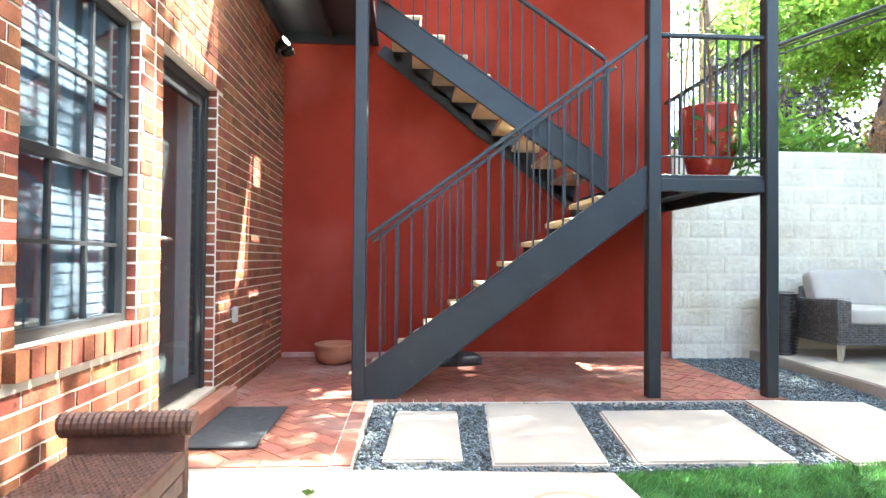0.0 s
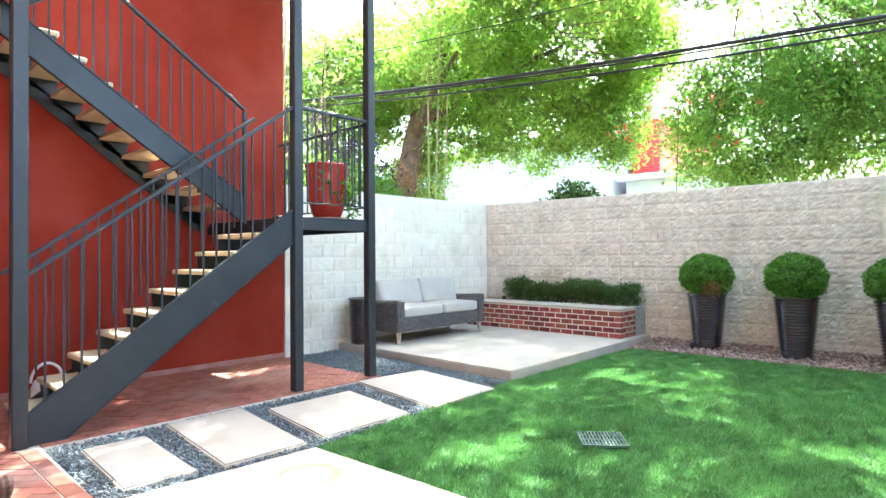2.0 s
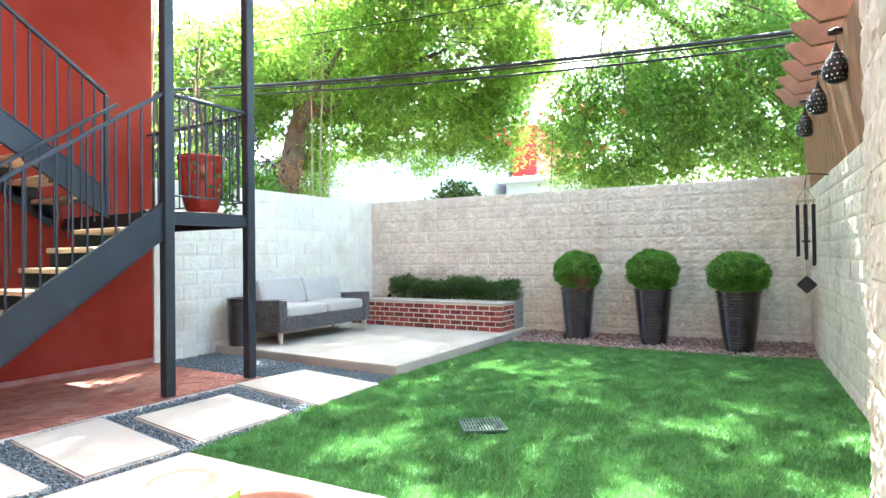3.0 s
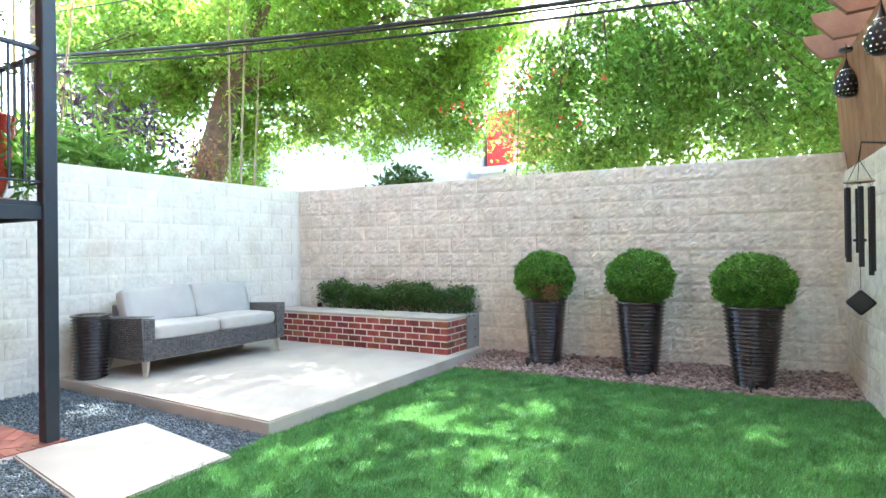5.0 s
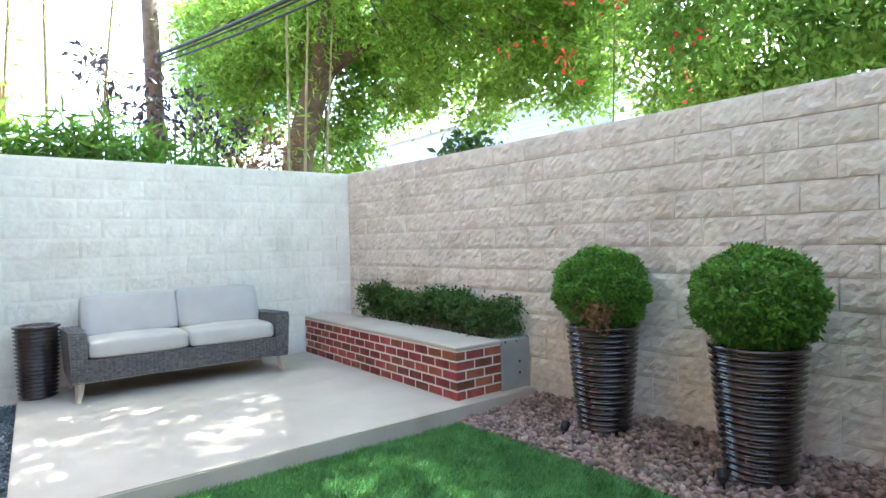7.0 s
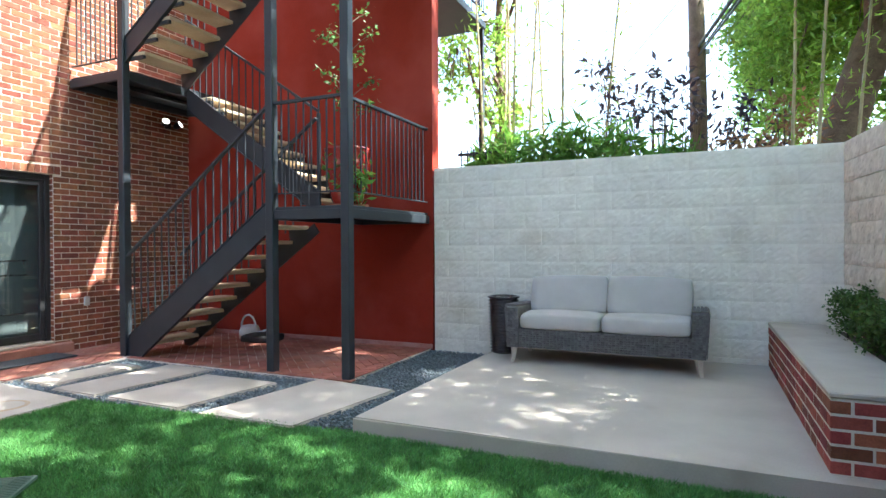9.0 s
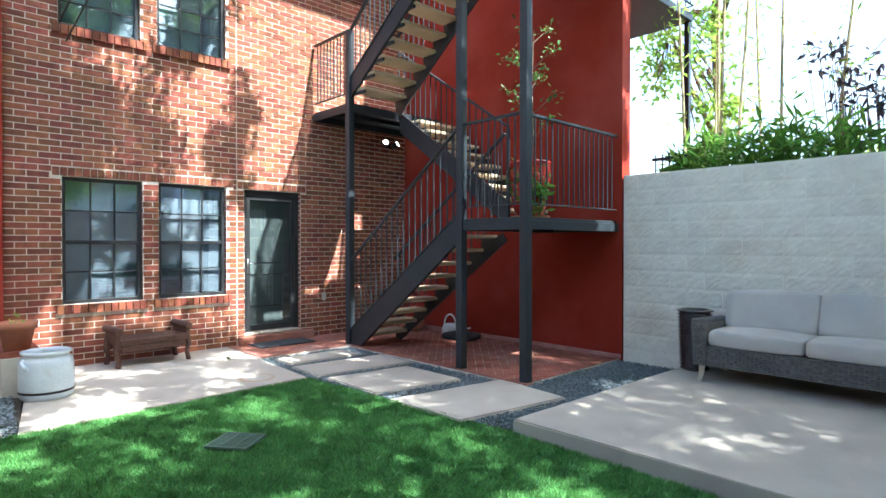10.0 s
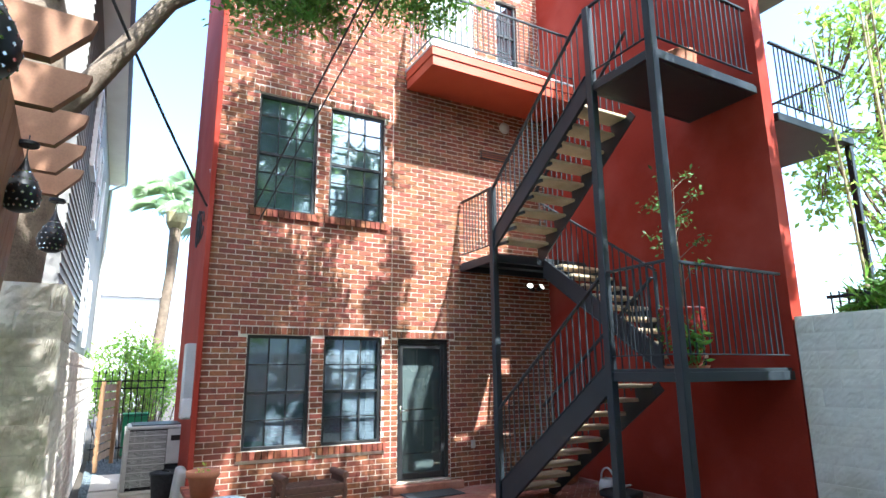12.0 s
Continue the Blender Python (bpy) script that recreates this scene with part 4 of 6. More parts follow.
def hedge():
    rng = np.random.default_rng(21)
    root = thing("box_hedge", (0, 0, 0), "low dark green clipped hedge behind the brick bench", "hedge")
    pts = []
    n = 900
    y = rng.uniform(4.25, 6.72, n)
    top = 0.86 + 0.05 * np.sin(y * 5.1) + 0.03 * np.sin(y * 13)
    z = 0.50 + (top - 0.50) * np.sqrt(rng.random(n))
    w = 0.17 + 0.03 * np.sin(y * 7)
    x = 8.44 + w * (rng.random(n) * 2 - 1.25)
    x = np.minimum(x, E_N + (E_S - E_N) * (NY - y) / NY - 0.06)
    c = np.stack([x, y, z], axis=1)
    leaf_mesh("foliage", leaves(rng, c, 16, (0.06, 0.06, 0.05), 0.035, 0.55), SHRUB, root)
    bm = bmesh.new()
    for k in range(26):
        yy = 4.3 + k * 0.094
        tube(bm, [(8.42, yy, 0.42), (8.40 + 0.06 * math.sin(k * 2.1), yy + 0.04 * math.cos(k), 0.72)], [0.009, 0.004], 5)
    part("stem", bm, BARK, root)
    return root


hedge()
sp = thing("path_light", (8.34, 6.80, 0.47), "small black spotlight at the end of the hedge", "garden light")
bm = boxed(-0.03, 0.03, -0.03, 0.03, 0.06, 0.12, 0.008)
tube(bm, [(0, 0, 0), (0, 0, 0.07)], 0.01, 6)
part("lamp_head", bm, BLACK, sp)


# ---- wind chime ----
def wind_chime():
    root = thing("wind_chime", (6.95, 0.23, 0.108), "black tube wind chime with a square sail", "wind chime")
    bm = bmesh.new()
    tube(bm, [(0.0, -0.30, 2.36), (0.0, -0.02, 2.40), (0.0, 0, 2.25)], 0.008, 6)
    part("hanger", bm, BLACK, root)
    bm = bmesh.new()
    for a in range(3):
        tube(bm, [(0, 0, 2.25), (0.10 * math.cos(a * 2.1), 0.10 * math.sin(a * 2.1), 2.06)], 0.003, 5)
    part("cord", bm, BLACK, root)
    bm = bmesh.new()
    lathe(bm, [(0.08, 2.045), (0.115, 2.045), (0.115, 2.06), (0.08, 2.06)], 24, closed=False)
    part("ring", bm, PALE_WOOD, root)
    for a in range(6):
        L = 0.58 + 0.04 * a
        x, y = 0.10 * math.cos(a * 1.047), 0.10 * math.sin(a * 1.047)
        bm = bmesh.new()
        tube(bm, [(x, y, 2.0), (x, y, 2.0 - L)], 0.022, 10)
        tube(bm, [(x, y, 2.05), (x, y, 2.0)], 0.002, 4)
        part("tube", bm, BLACK, root)
    bm = bmesh.new()
    tube(bm, [(0, 0, 2.05), (0, 0, 1.10)], 0.002, 4)
    lathe(bm, [(0.05, 1.52), (0.05, 1.545)], 16)
    part("striker", bm, BLACK, root)
    bm = boxed(-0.006, 0.006, -0.085, 0.085, -0.085, 0.085, 0.02, pose(0, 0, 0.98, 45, 0, 0))
    part("sail", bm, BLACK, root, "black rounded square sail")
    root.scale = (0.84, 0.84, 0.84)


wind_chime()


# ---- pots and things ----
def glazed_pot(name, at, r, h, mat, label):
    root = thing(name, at, label, "pot")
    bm = bmesh.new()
    lathe(bm, [(r * 0.62, 0), (r * 0.72, h * 0.08), (r * 0.92, h * 0.4), (r * 1.0, h * 0.75), (r * 1.0, h * 0.92), (r * 1.04, h * 0.95), (r * 1.04, h * 0.99), (r * 0.97, h), (r * 0.90, h * 0.97), (r * 0.88, h * 0.82), (0.01, h * 0.81)], 36)
    part("pot_body", bm, mat, root, "", True)
    return root


pot_a = glazed_pot("glazed_pot", (3.62, 5.80, LAND1 + 0.03), 0.24, 0.61, GLAZE_RED, "glossy red glazed pot with a thin tree on the landing")
bm = bmesh.new()
lathe(bm, [(0.19, -0.03), (0.22, -0.03), (0.23, -0.002), (0.20, -0.002)], 30)
part("saucer", bm, TERRACOTTA, pot_a)
rngp = np.random.default_rng(31)
bm = bmesh.new()
tube(bm, [(0, 0, 0.4), (0.03, 0.02, 0.9), (-0.02, 0.05, 1.5), (0.02, 0.04, 2.1)], [0.016, 0.014, 0.010, 0.004], 6)
branch_tips = []
for k in range(12):
    z = 0.85 + 0.1 * k
    a = k * 2.4
    tip = (0.30 * math.cos(a), 0.30 * math.sin(a), z + 0.22)
    tube(bm, [(0.0, 0.03, z), (0.15 * math.cos(a), 0.15 * math.sin(a) + 0.02, z + 0.13), tip], [0.006, 0.004, 0.002], 5)
    branch_tips.append(tip)
part("stem", bm, BARK, pot_a)
cs = np.array([(t[0] * s, t[1] * s, t[2] - 0.12 * (1 - s)) for t in branch_tips for s in (0.6, 0.8, 1.0)])
leaf_mesh("foliage", leaves(rngp, cs, 9, (0.07, 0.07, 0.06), 0.055, 0.5), SHRUB, pot_a, "sparse small green leaves")
cs = np.array([(0.22, -0.16, 0.42), (0.2, -0.1, 0.5), (0.15, -0.2, 0.45), (0.24, -0.14, 0.3), (0.05, -0.2, 0.5), (-0.1, -0.15, 0.52)])
leaf_mesh("trailing_foliage", leaves(rngp, cs, 45, (0.07, 0.07, 0.09), 0.09, 0.35, 0.25), LEAF_DARK, pot_a, "trailing green leaves over the rim")

pot_b = glazed_pot("glazed_pot", (3.35, 6.55, DECK3 + 0.005), 0.22, 0.48, TERRACOTTA, "rust red pot on the upper deck")
tray = thing("plant_tray", (3.25, 6.1, LAND1 + 0.002), "small dark shoe shaped tray on the landing", "tray")
part("tray_body", boxed(-0.12, 0.12, -0.05, 0.05, 0, 0.05, 0.012), BLACK, tray)

bowl = thing("terracotta_bowl", (0.30, 6.88, 0.004), "wide low terracotta bowl by the wall corner", "pot")
bm = bmesh.new()
lathe(bm, [(0.13, 0), (0.19, 0.05), (0.215, 0.12), (0.205, 0.165), (0.215, 0.175), (0.215, 0.20), (0.19, 0.20), (0.18, 0.16), (0.01, 0.13)], 36)
part("bowl_body", bm, TERRACOTTA, bowl, "", True)


def watering_can():
    root = thing("watering_can", (1.20, 6.92, 0.004), "pale grey watering can with a hoop handle", "watering can")
    bm = bmesh.new()
    lathe(bm, [(0.13, 0), (0.145, 0.02), (0.145, 0.12), (0.12, 0.18), (0.09, 0.195), (0.08, 0.19), (0.08, 0.15), (0.01, 0.14)], 24)
    part("can_body", bm, WHITE, root, "", True)
    bm = bmesh.new()
    tube(bm, [(-0.02 + 0.13 * math.cos(a), 0, 0.17 + 0.17 * math.sin(a)) for a in [math.pi * k / 12 for k in range(13)]], 0.014, 8)
    part("handle", bm, WHITE, root, "", True)
    bm = bmesh.new()
    tube(bm, [(0.12, 0, 0.07), (0.26, 0, 0.13), (0.42, 0, 0.17)], [0.022, 0.016, 0.014], 8)
    part("spout", bm, WHITE, root, "", True)


watering_can()
bag = thing("soil_bag", (1.50, 6.85, 0.004), "dark limp garden bag on the brick floor", "bag")
part("bag_body", cushion(0.50, 0.34, 0.09, 0.03, 4, pose(0, 0, 0.045, 0, 0, 12)), MAT_BLACK, bag, "", True)

mat_thing = finish("door_mat", boxed(-0.215, 0.215, -0.43, 0.43, 0, 0.016, 0.006), MAT_BLACK)
mat_thing.matrix_basis = pose(-0.02, 4.66, 0.008, 0, 0, 0)
tagged(mat_thing, "dark grey ribbed door mat on the brick pad", "door mat")


# ---- bench, jar, pedestal ----
def bench():
    root = thing("wicker_bench", (0.0, 2.84, 0), "dark brown wicker bench with rolled arms", "bench", turn=3)
    L, D = 0.80, 0.42
    bm = boxed(-D / 2, D / 2, -L / 2, L / 2, 0.25, 0.33, 0.015)
    weave(bm, (-D / 2 + 0.02, -L / 2 + 0.05, 0.332), (D - 0.04, 0, 0), (0, L - 0.1, 0), 22, 26, 0.007)
    part("seat", bm, DARK_WOOD, root)
    for s in (-1, 1):
        bm = bmesh.new()
        tube(bm, [(-D / 2 - 0.03 + k * (D + 0.06) / 40, s * (L / 2), 0.43 + 0.002 * (k % 2)) for k in range(41)], [0.050 if k % 2 else 0.045 for k in range(41)], 14)
        box(bm, -D / 2, D / 2, s * (L / 2) - 0.02, s * (L / 2) + 0.02, 0.32, 0.40)
        part("arm_roll", bm, DARK_WOOD, root, "wound wicker arm roll")
        for t in (-1, 1):
            bm = bmesh.new()
            x = t * (D / 2 - 0.03)
            tube(bm, [(x, s * (L / 2 - 0.0), 0.34), (x, s * (L / 2 + 0.02), 0.20), (x + t * 0.015, s * (L / 2 - 0.01), 0.10), (x + t * 0.02, s * (L / 2 + 0.01), 0.0)], [0.036, 0.034, 0.026, 0.030], 10)
            part("leg", bm, DARK_WOOD, root)
    bm = bmesh.new()
    box(bm, D / 2 - 0.02, D / 2 - 0.002, -L / 2 + 0.03, L / 2 - 0.03, 0.18, 0.25, 0.004)
    box(bm, -D / 2 + 0.002, -D / 2 + 0.02, -L / 2 + 0.03, L / 2 - 0.03, 0.18, 0.25, 0.004)
    part("apron", bm, DARK_WOOD, root)


bench()
jar = thing("stoneware_jar", (1.06, 1.62, 0.0), "pale blue-grey stoneware crock with two lug handles", "jar")
bm = bmesh.new()
lathe(bm, [(0.185, 0), (0.20, 0.02), (0.205, 0.06), (0.205, 0.30), (0.195, 0.35), (0.165, 0.375), (0.165, 0.39), (0.19, 0.40), (0.19, 0.418), (0.16, 0.42), (0.15, 0.39), (0.17, 0.1), (0.01, 0.09)], 40)
part("jar_body", bm, JAR, jar, "", True)
bm = bmesh.new()
lathe(bm, [(0.206, 0.055), (0.2075, 0.06), (0.2075, 0.072), (0.206, 0.077)], 40, closed=False)
part("painted_band", bm, BLACK, jar, "thin dark band round the foot")
for s in (-1, 1):
    bm = bmesh.new()
    tube(bm, [(0.19, s * 0.055 + 0.0, 0.36), (0.235, s * 0.03, 0.345), (0.235, -s * 0.0, 0.31), (0.20, 0, 0.28)], 0.014, 8)
    bmesh.ops.transform(bm, matrix=Matrix.Rotation(radians(40 + 90 * s), 4, 'Z'), verts=bm.verts)
    part("lug_handle", bm, JAR, jar, "", True)

jar.scale = (1.1, 1.1, 1.06)


def pedestal():
    root = thing("brick_pedestal", (0, 0, 0), "low plastered pedestal with a red brick top", "pedestal")
    x0, x1, y0, y1 = WX + 0.11, 0.74, 1.30, 1.64
    part("body", boxed(x0, x1, y0, y1, -0.06, 0.35, 0.01), CONCRETE_RAW, root)
    me = None
    x = x0
    while x < x1 - 0.05:
        for y in (y0, (y0 + y1) / 2 + 0.003):
            if me is None:
                ob = part("brick", boxed(0, 0.088, 0, (y1 - y0) / 2 - 0.004, 0.352, 0.405, 0.004), BRICK_DARK, root)
                me = ob.data
            else:
                ob = new("brick", me)
                ob.parent = root
            ob.location = (x, y, 0)
        x += 0.097
    return root


pedestal()
pot_c = thing("terracotta_pot", (0.57, 1.45, 0.406), "terracotta pot with a small green sprout", "pot")
bm = bmesh.new()
lathe(bm, [(0.10, 0), (0.135, 0.20), (0.155, 0.205), (0.162, 0.27), (0.145, 0.272), (0.13, 0.23), (0.01, 0.22)], 32)
part("pot_body", bm, TERRACOTTA, pot_c, "", True)
pot_c.scale = (1.12, 1.12, 1.02)
leaf_mesh("sprout", leaves(rngp, [(0.0, 0.0, 0.27), (-0.05, 0.02, 0.30), (0.03, -0.04, 0.26)], 6, (0.02, 0.02, 0.02), 0.05, 0.4), LEAF, pot_c, "small green sprout")
jug = thing("small_bottle", (0.25, 1.42, 0.406), "small grey bottle on the pedestal", "bottle")
bm = bmesh.new()
lathe(bm, [(0.04, 0), (0.045, 0.01), (0.045, 0.11), (0.02, 0.15), (0.02, 0.18), (0.01, 0.18)], 16)
part("bottle_body", bm, GREYMETAL, jug, "", True)


# ---- side passage ----
def ac_unit():
    root = thing("air_conditioner", (-2.75, 1.12, 0.0), "grey louvred outdoor air conditioner on a pad", "air conditioner")
    s = 0.40
    part("pad", boxed(-s - 0.06, s + 0.06, -s - 0.05, s + 0.02, 0.002, 0.05, 0.006), CONCRETE_RAW, root)
    part("core", boxed(-s + 0.02, s - 0.02, -s + 0.02, s - 0.02, 0.05, 0.92), BLACK, root)
    part("top_cover", boxed(-s, s, -s, s, 0.92, 0.97, 0.02), GREYMETAL, root)
    for ax in (-1, 1):
        for ay in (-1, 1):
            part("corner_post", boxed(ax * s - 0.03, ax * s + 0.03, ay * s - 0.03, ay * s + 0.03, 0.05, 0.925, 0.008), GREYMETAL, root)
    bm = bmesh.new()
    for k in range(46):
        z = 0.10 + k * 0.0175
        box(bm, s - 0.012, s + 0.004, -s + 0.03, 0.14, z, z + 0.009)
    for k in range(7):
        z = 0.19 + k * 0.105
        box(bm, s - 0.010, s + 0.012, -s + 0.03, 0.14, z, z + 0.014, 0.003)
    for y in (-0.30, -0.16, -0.02):
        box(bm, s - 0.011, s + 0.007, y - 0.004, y + 0.004, 0.08, 0.91)
    part("front_grille", bm, GREYMETAL, root, "pale louvred grille")
    panel = part("service_panel", boxed(s - 0.012, s + 0.008, 0.145, s - 0.03, 0.40, 0.915, 0.006), GREYMETAL, root, "plain grey service panel with small labels")
    part("rating_label", boxed(s + 0.008, s + 0.0095, 0.20, s - 0.07, 0.74, 0.82), BLACK, panel)
    part("fan_guard", boxed(-s + 0.05, s - 0.05, -s + 0.05, s - 0.05, 0.971, 0.985, 0.006), BLACK, root, "dark fan guard on top")
    bm = bmesh.new()
    for k in range(24):
        z = 0.10 + k * 0.034
        box(bm, -s + 0.03, s - 0.03, -s - 0.006, -s + 0.012, z, z + 0.016)
    part("side_grille", bm, GREYMETAL, root)
    bm = bmesh.new()
    tube(bm, [(s, 0.32, 0.15), (s + 0.22, 0.33, 0.12), (s + 0.4, 0.33, 0.3)], 0.03, 8)
    part("refrigerant_line", bm, RUBBER, root, "", True)


ac_unit()
crate = thing("hose_bin", (-1.95, 1.25, -0.03), "black plastic hose bin against the side wall", "bin")
bm = bmesh.new()
lathe(bm, [(0.13, 0), (0.16, 0.03), (0.19, 0.34), (0.205, 0.35), (0.205, 0.38), (0.18, 0.385), (0.165, 0.30), (0.01, 0.28)], 24)
part("bin_body", bm, MAT_BLACK, crate, "", True)
bm = bmesh.new()
tube(bm, [((0.13 - 0.004 * k) * math.cos(k * 0.5), (0.13 - 0.004 * k) * math.sin(k * 0.5), 0.31 + 0.004 * k) for k in range(27)], 0.012, 6)
part("hose", bm, RUBBER, crate, "coiled black hose", True)
cover = thing("meter_cover", (-0.95, 1.34, 0.0), "rounded grey cover leaning on the side wall", "cover")
part("cover_body", cushion(0.36, 0.12, 0.52, 0.03, 9, pose(0, 0, 0.255, -6, 0, 0)), GREYMETAL, cover, "", True)


def iron_fence():
    root = thing("iron_fence", (-6.4, 0, 0), "black iron fence closing the side passage", "fence")
    for z in (0.25, 1.45, 1.6):
        part("rail", boxed(-0.015, 0.015, 0.1, 1.45, z, z + 0.03), BLACK, root)
    me = None
    for k in range(11):
        y = 0.16 + k * 0.125
        if me is None:
            bm = bmesh.new()
            tube(bm, [(0, 0, 0.0), (0, 0, 1.75)], 0.009, 6)
            tube(bm, [(0, 0, 1.75), (0, 0, 1.79), (0, 0, 1.86)], [0.009, 0.02, 0.001], 6)
            ob = part("picket", bm, BLACK, root)
            me = ob.data
        else:
            ob = new("picket", me)
            ob.parent = root
        ob.location = (0, y, 0)


iron_fence()
GATE_WOOD = material("gate_wood", (0.24, 0.13, 0.06), (0.42, 0.25, 0.13), 0.75, scale=5, fine=80, bump=0.3)
wg = thing("wood_gate", (-5.6, 0.38, 0), "weathered slatted wooden gate leaf standing open", "gate", turn=-12)
for k in range(9):
    part("slat", boxed(-0.6, 0.6, -0.012, 0.012, 0.15 + k * 0.16, 0.28 + k * 0.16, 0.003), GATE_WOOD, wg)
for x in (-0.6, 0.6):
    part("gate_post", boxed(x - 0.04, x + 0.04, 0.013, 0.08, 0, 1.62, 0.005), GATE_WOOD, wg)
green_bin = thing("green_bin", (-7.4, 0.95, 0), "green plastic bin beyond the fence", "bin")
part("bin_body", boxed(-0.25, 0.25, -0.25, 0.25, 0.0, 0.85, 0.03), material("green_plastic", (0.01, 0.16, 0.07), (0.02, 0.24, 0.11), 0.5), green_bin)
part("bin_lid", boxed(-0.27, 0.27, -0.27, 0.27, 0.855, 0.90, 0.02), material("green_lid", (0.01, 0.14, 0.06), (0.02, 0.2, 0.1), 0.45), green_bin)


# ---- drain in the lawn ----
dr = thing("drain_grate", (3.54, 2.39, -0.005), "small grey-green square drain grate in the turf", "drain", turn=37)
DRAIN = material("drain_plastic", (0.05, 0.11, 0.08), (0.09, 0.16, 0.12), 0.5)
bm = bmesh.new()
for a in ((-0.16, 0.16, -0.16, -0.145), (-0.16, 0.16, 0.145, 0.16), (-0.16, -0.145, -0.145, 0.145), (0.145, 0.16, -0.145, 0.145)):
    box(bm, *a, 0, 0.018)
part("grate_frame", bm, DRAIN, dr)
for k in range(12):
    y = -0.132 + k * 0.024
    part("grate_bar", boxed(-0.145, 0.145, y - 0.006, y + 0.006, 0.003, 0.017), DRAIN, dr)
for x in (-0.05, 0.05):
    part("cross_bar", boxed(x - 0.004, x + 0.004, -0.145, 0.145, 0.002, 0.0185), DRAIN, dr)
# thin black sheet under the bars, painted stand-in for the sump's shade
part("dark_sump_sheet", boxed(-0.145, 0.145, -0.145, 0.145, -0.012, -0.002), BLACK, dr)

# ---- pergola of the neighbour with lanterns ----
def s_wall_y(x):
    return -0.29 + 0.44 * (x - 2.45) / 6.55


def pergola():
    root = thing("pergola", (0, 0, 0), "brown cedar pergola with board screen above the block wall", "pergola")
    x = 2.27
    while x < 9.0:
        bm = bmesh.new()
        end = s_wall_y(x) + 0.40
        side = [[bm.verts.new((x + k, yy, zz)) for yy, zz in ((-1.9, 3.52), (end, 3.43), (end - 0.02, 3.36), (end - 0.17, 3.19), (-1.9, 3.29))] for k in (-0.036, 0.036)]
        bm.faces.new(side[0])
        bm.faces.new(side[1][::-1])
        for q in range(5):
            bm.faces.new((side[0][q], side[1][q], side[1][(q + 1) % 5], side[0][(q + 1) % 5]))
        bmesh.ops.recalc_face_normals(bm, faces=bm.faces)
        part("rafter", bm, CEDAR, root)
        x += 0.62
    part("ledger_beam", boxed(2.1, 9.1, -0.60, -0.50, 3.05, 3.25, 0.008), CEDAR, root)
    part("back_beam", boxed(2.1, 9.1, -1.72, -1.6, 3.12, 3.30, 0.008), CEDAR, root)
    me = None
    x = 2.72
    while x < 8.9:
        if me is None:
            ob = part("screen_board", boxed(0, 0.230, -0.012, 0.012, 0, 1.06, 0.003), CEDAR, root)
            me = ob.data
        else:
            ob = new("screen_board", me)
            ob.parent = root
        ob.matrix_basis = pose(x, s_wall_y(x) - 0.03, 2.135, -4, 0, 3.8)
        x += 0.236
    for x in (2.2, 5.6, 8.9):
        part("pergola_post", boxed(x - 0.05, x + 0.05, -0.60, -0.50, -0.05, 3.05, 0.006), CEDAR, root)
        part("pergola_post", boxed(x - 0.05, x + 0.05, -1.7, -1.6, -0.05, 3.12, 0.006), CEDAR, root)


pergola()


def lantern(x, label):
    root = thing("hanging_lantern", (x, s_wall_y(x) + (0.24 if x < 3 else 0.10), 0.48), label, "lantern", "pierced lanterns")
    bm = bmesh.new()
    lathe(bm, [(0.055, 2.655), (0.06, 2.66), (0.06, 2.68), (0.05, 2.685)], 18)
    part("cap_disc", bm, BLACK, root)
    bm = bmesh.new()
    tube(bm, [(0, 0, 2.60), (0, 0, 2.73)], 0.004, 5)
    part("chain", bm, BLACK, root)
    bm = bmesh.new()
    prof = [(0.004, 2.60), (0.012, 2.56), (0.022, 2.53), (0.045, 2.48), (0.075, 2.43), (0.10, 2.375), (0.108, 2.33), (0.10, 2.285), (0.08, 2.255), (0.05, 2.235), (0.02, 2.23)]
    lathe(bm, prof, 24)
    part("lantern_body", bm, BLACK, root, "pierced dark metal teardrop", True)
    # bright metal squares imitate light showing through holes; the body is closed
    bm = bmesh.new()
    for j, (r, z) in enumerate(prof[3:9]):
        n = 16
        for k in range(n):
            a = 2 * math.pi * (k + 0.5 * (j % 2)) / n
            m = Matrix.Translation((r * math.cos(a) * 1.005, r * math.sin(a) * 1.005, z)) @ Matrix.Rotation(a, 4, 'Z') @ Matrix.Rotation(radians(45), 4, 'X')
            box(bm, -0.002, 0.002, -0.006, 0.006, -0.006, 0.006, 0, m)
    tagged(part("bright_fleck", bm, CHROME, root, "small bright squares in place of light through pierced holes"), kind="stuff")


for x, l in ((2.27, "pierced dark teardrop lantern at the pergola end"), (3.6, "pierced dark teardrop lantern under a rafter tail"),
             (5.55, "pierced dark teardrop lantern under a rafter tail"), (6.8, "pierced dark teardrop lantern under a rafter tail"), (8.1, "pierced dark teardrop lantern near the wall corner")):
    lantern(x, l)


# ---- trees ----
def clumps(rng, blobs, n, shell=0.55):
    """Leaf-spray centres through a set of (centre, radii, weight) blobs, thicker towards the outside."""
    out = []
    total = sum(b[2] for b in blobs)
    for c, r, w in blobs:
        k = int(n * w / total)
        d = rng.normal(size=(k, 3))
        d /= np.linalg.norm(d, axis=1)[:, None]
        rad = shell + (1 - shell) * rng.random(k)
        out.append(np.asarray(c) + d * rad[:, None] * np.asarray(r))
    return np.concatenate(out)


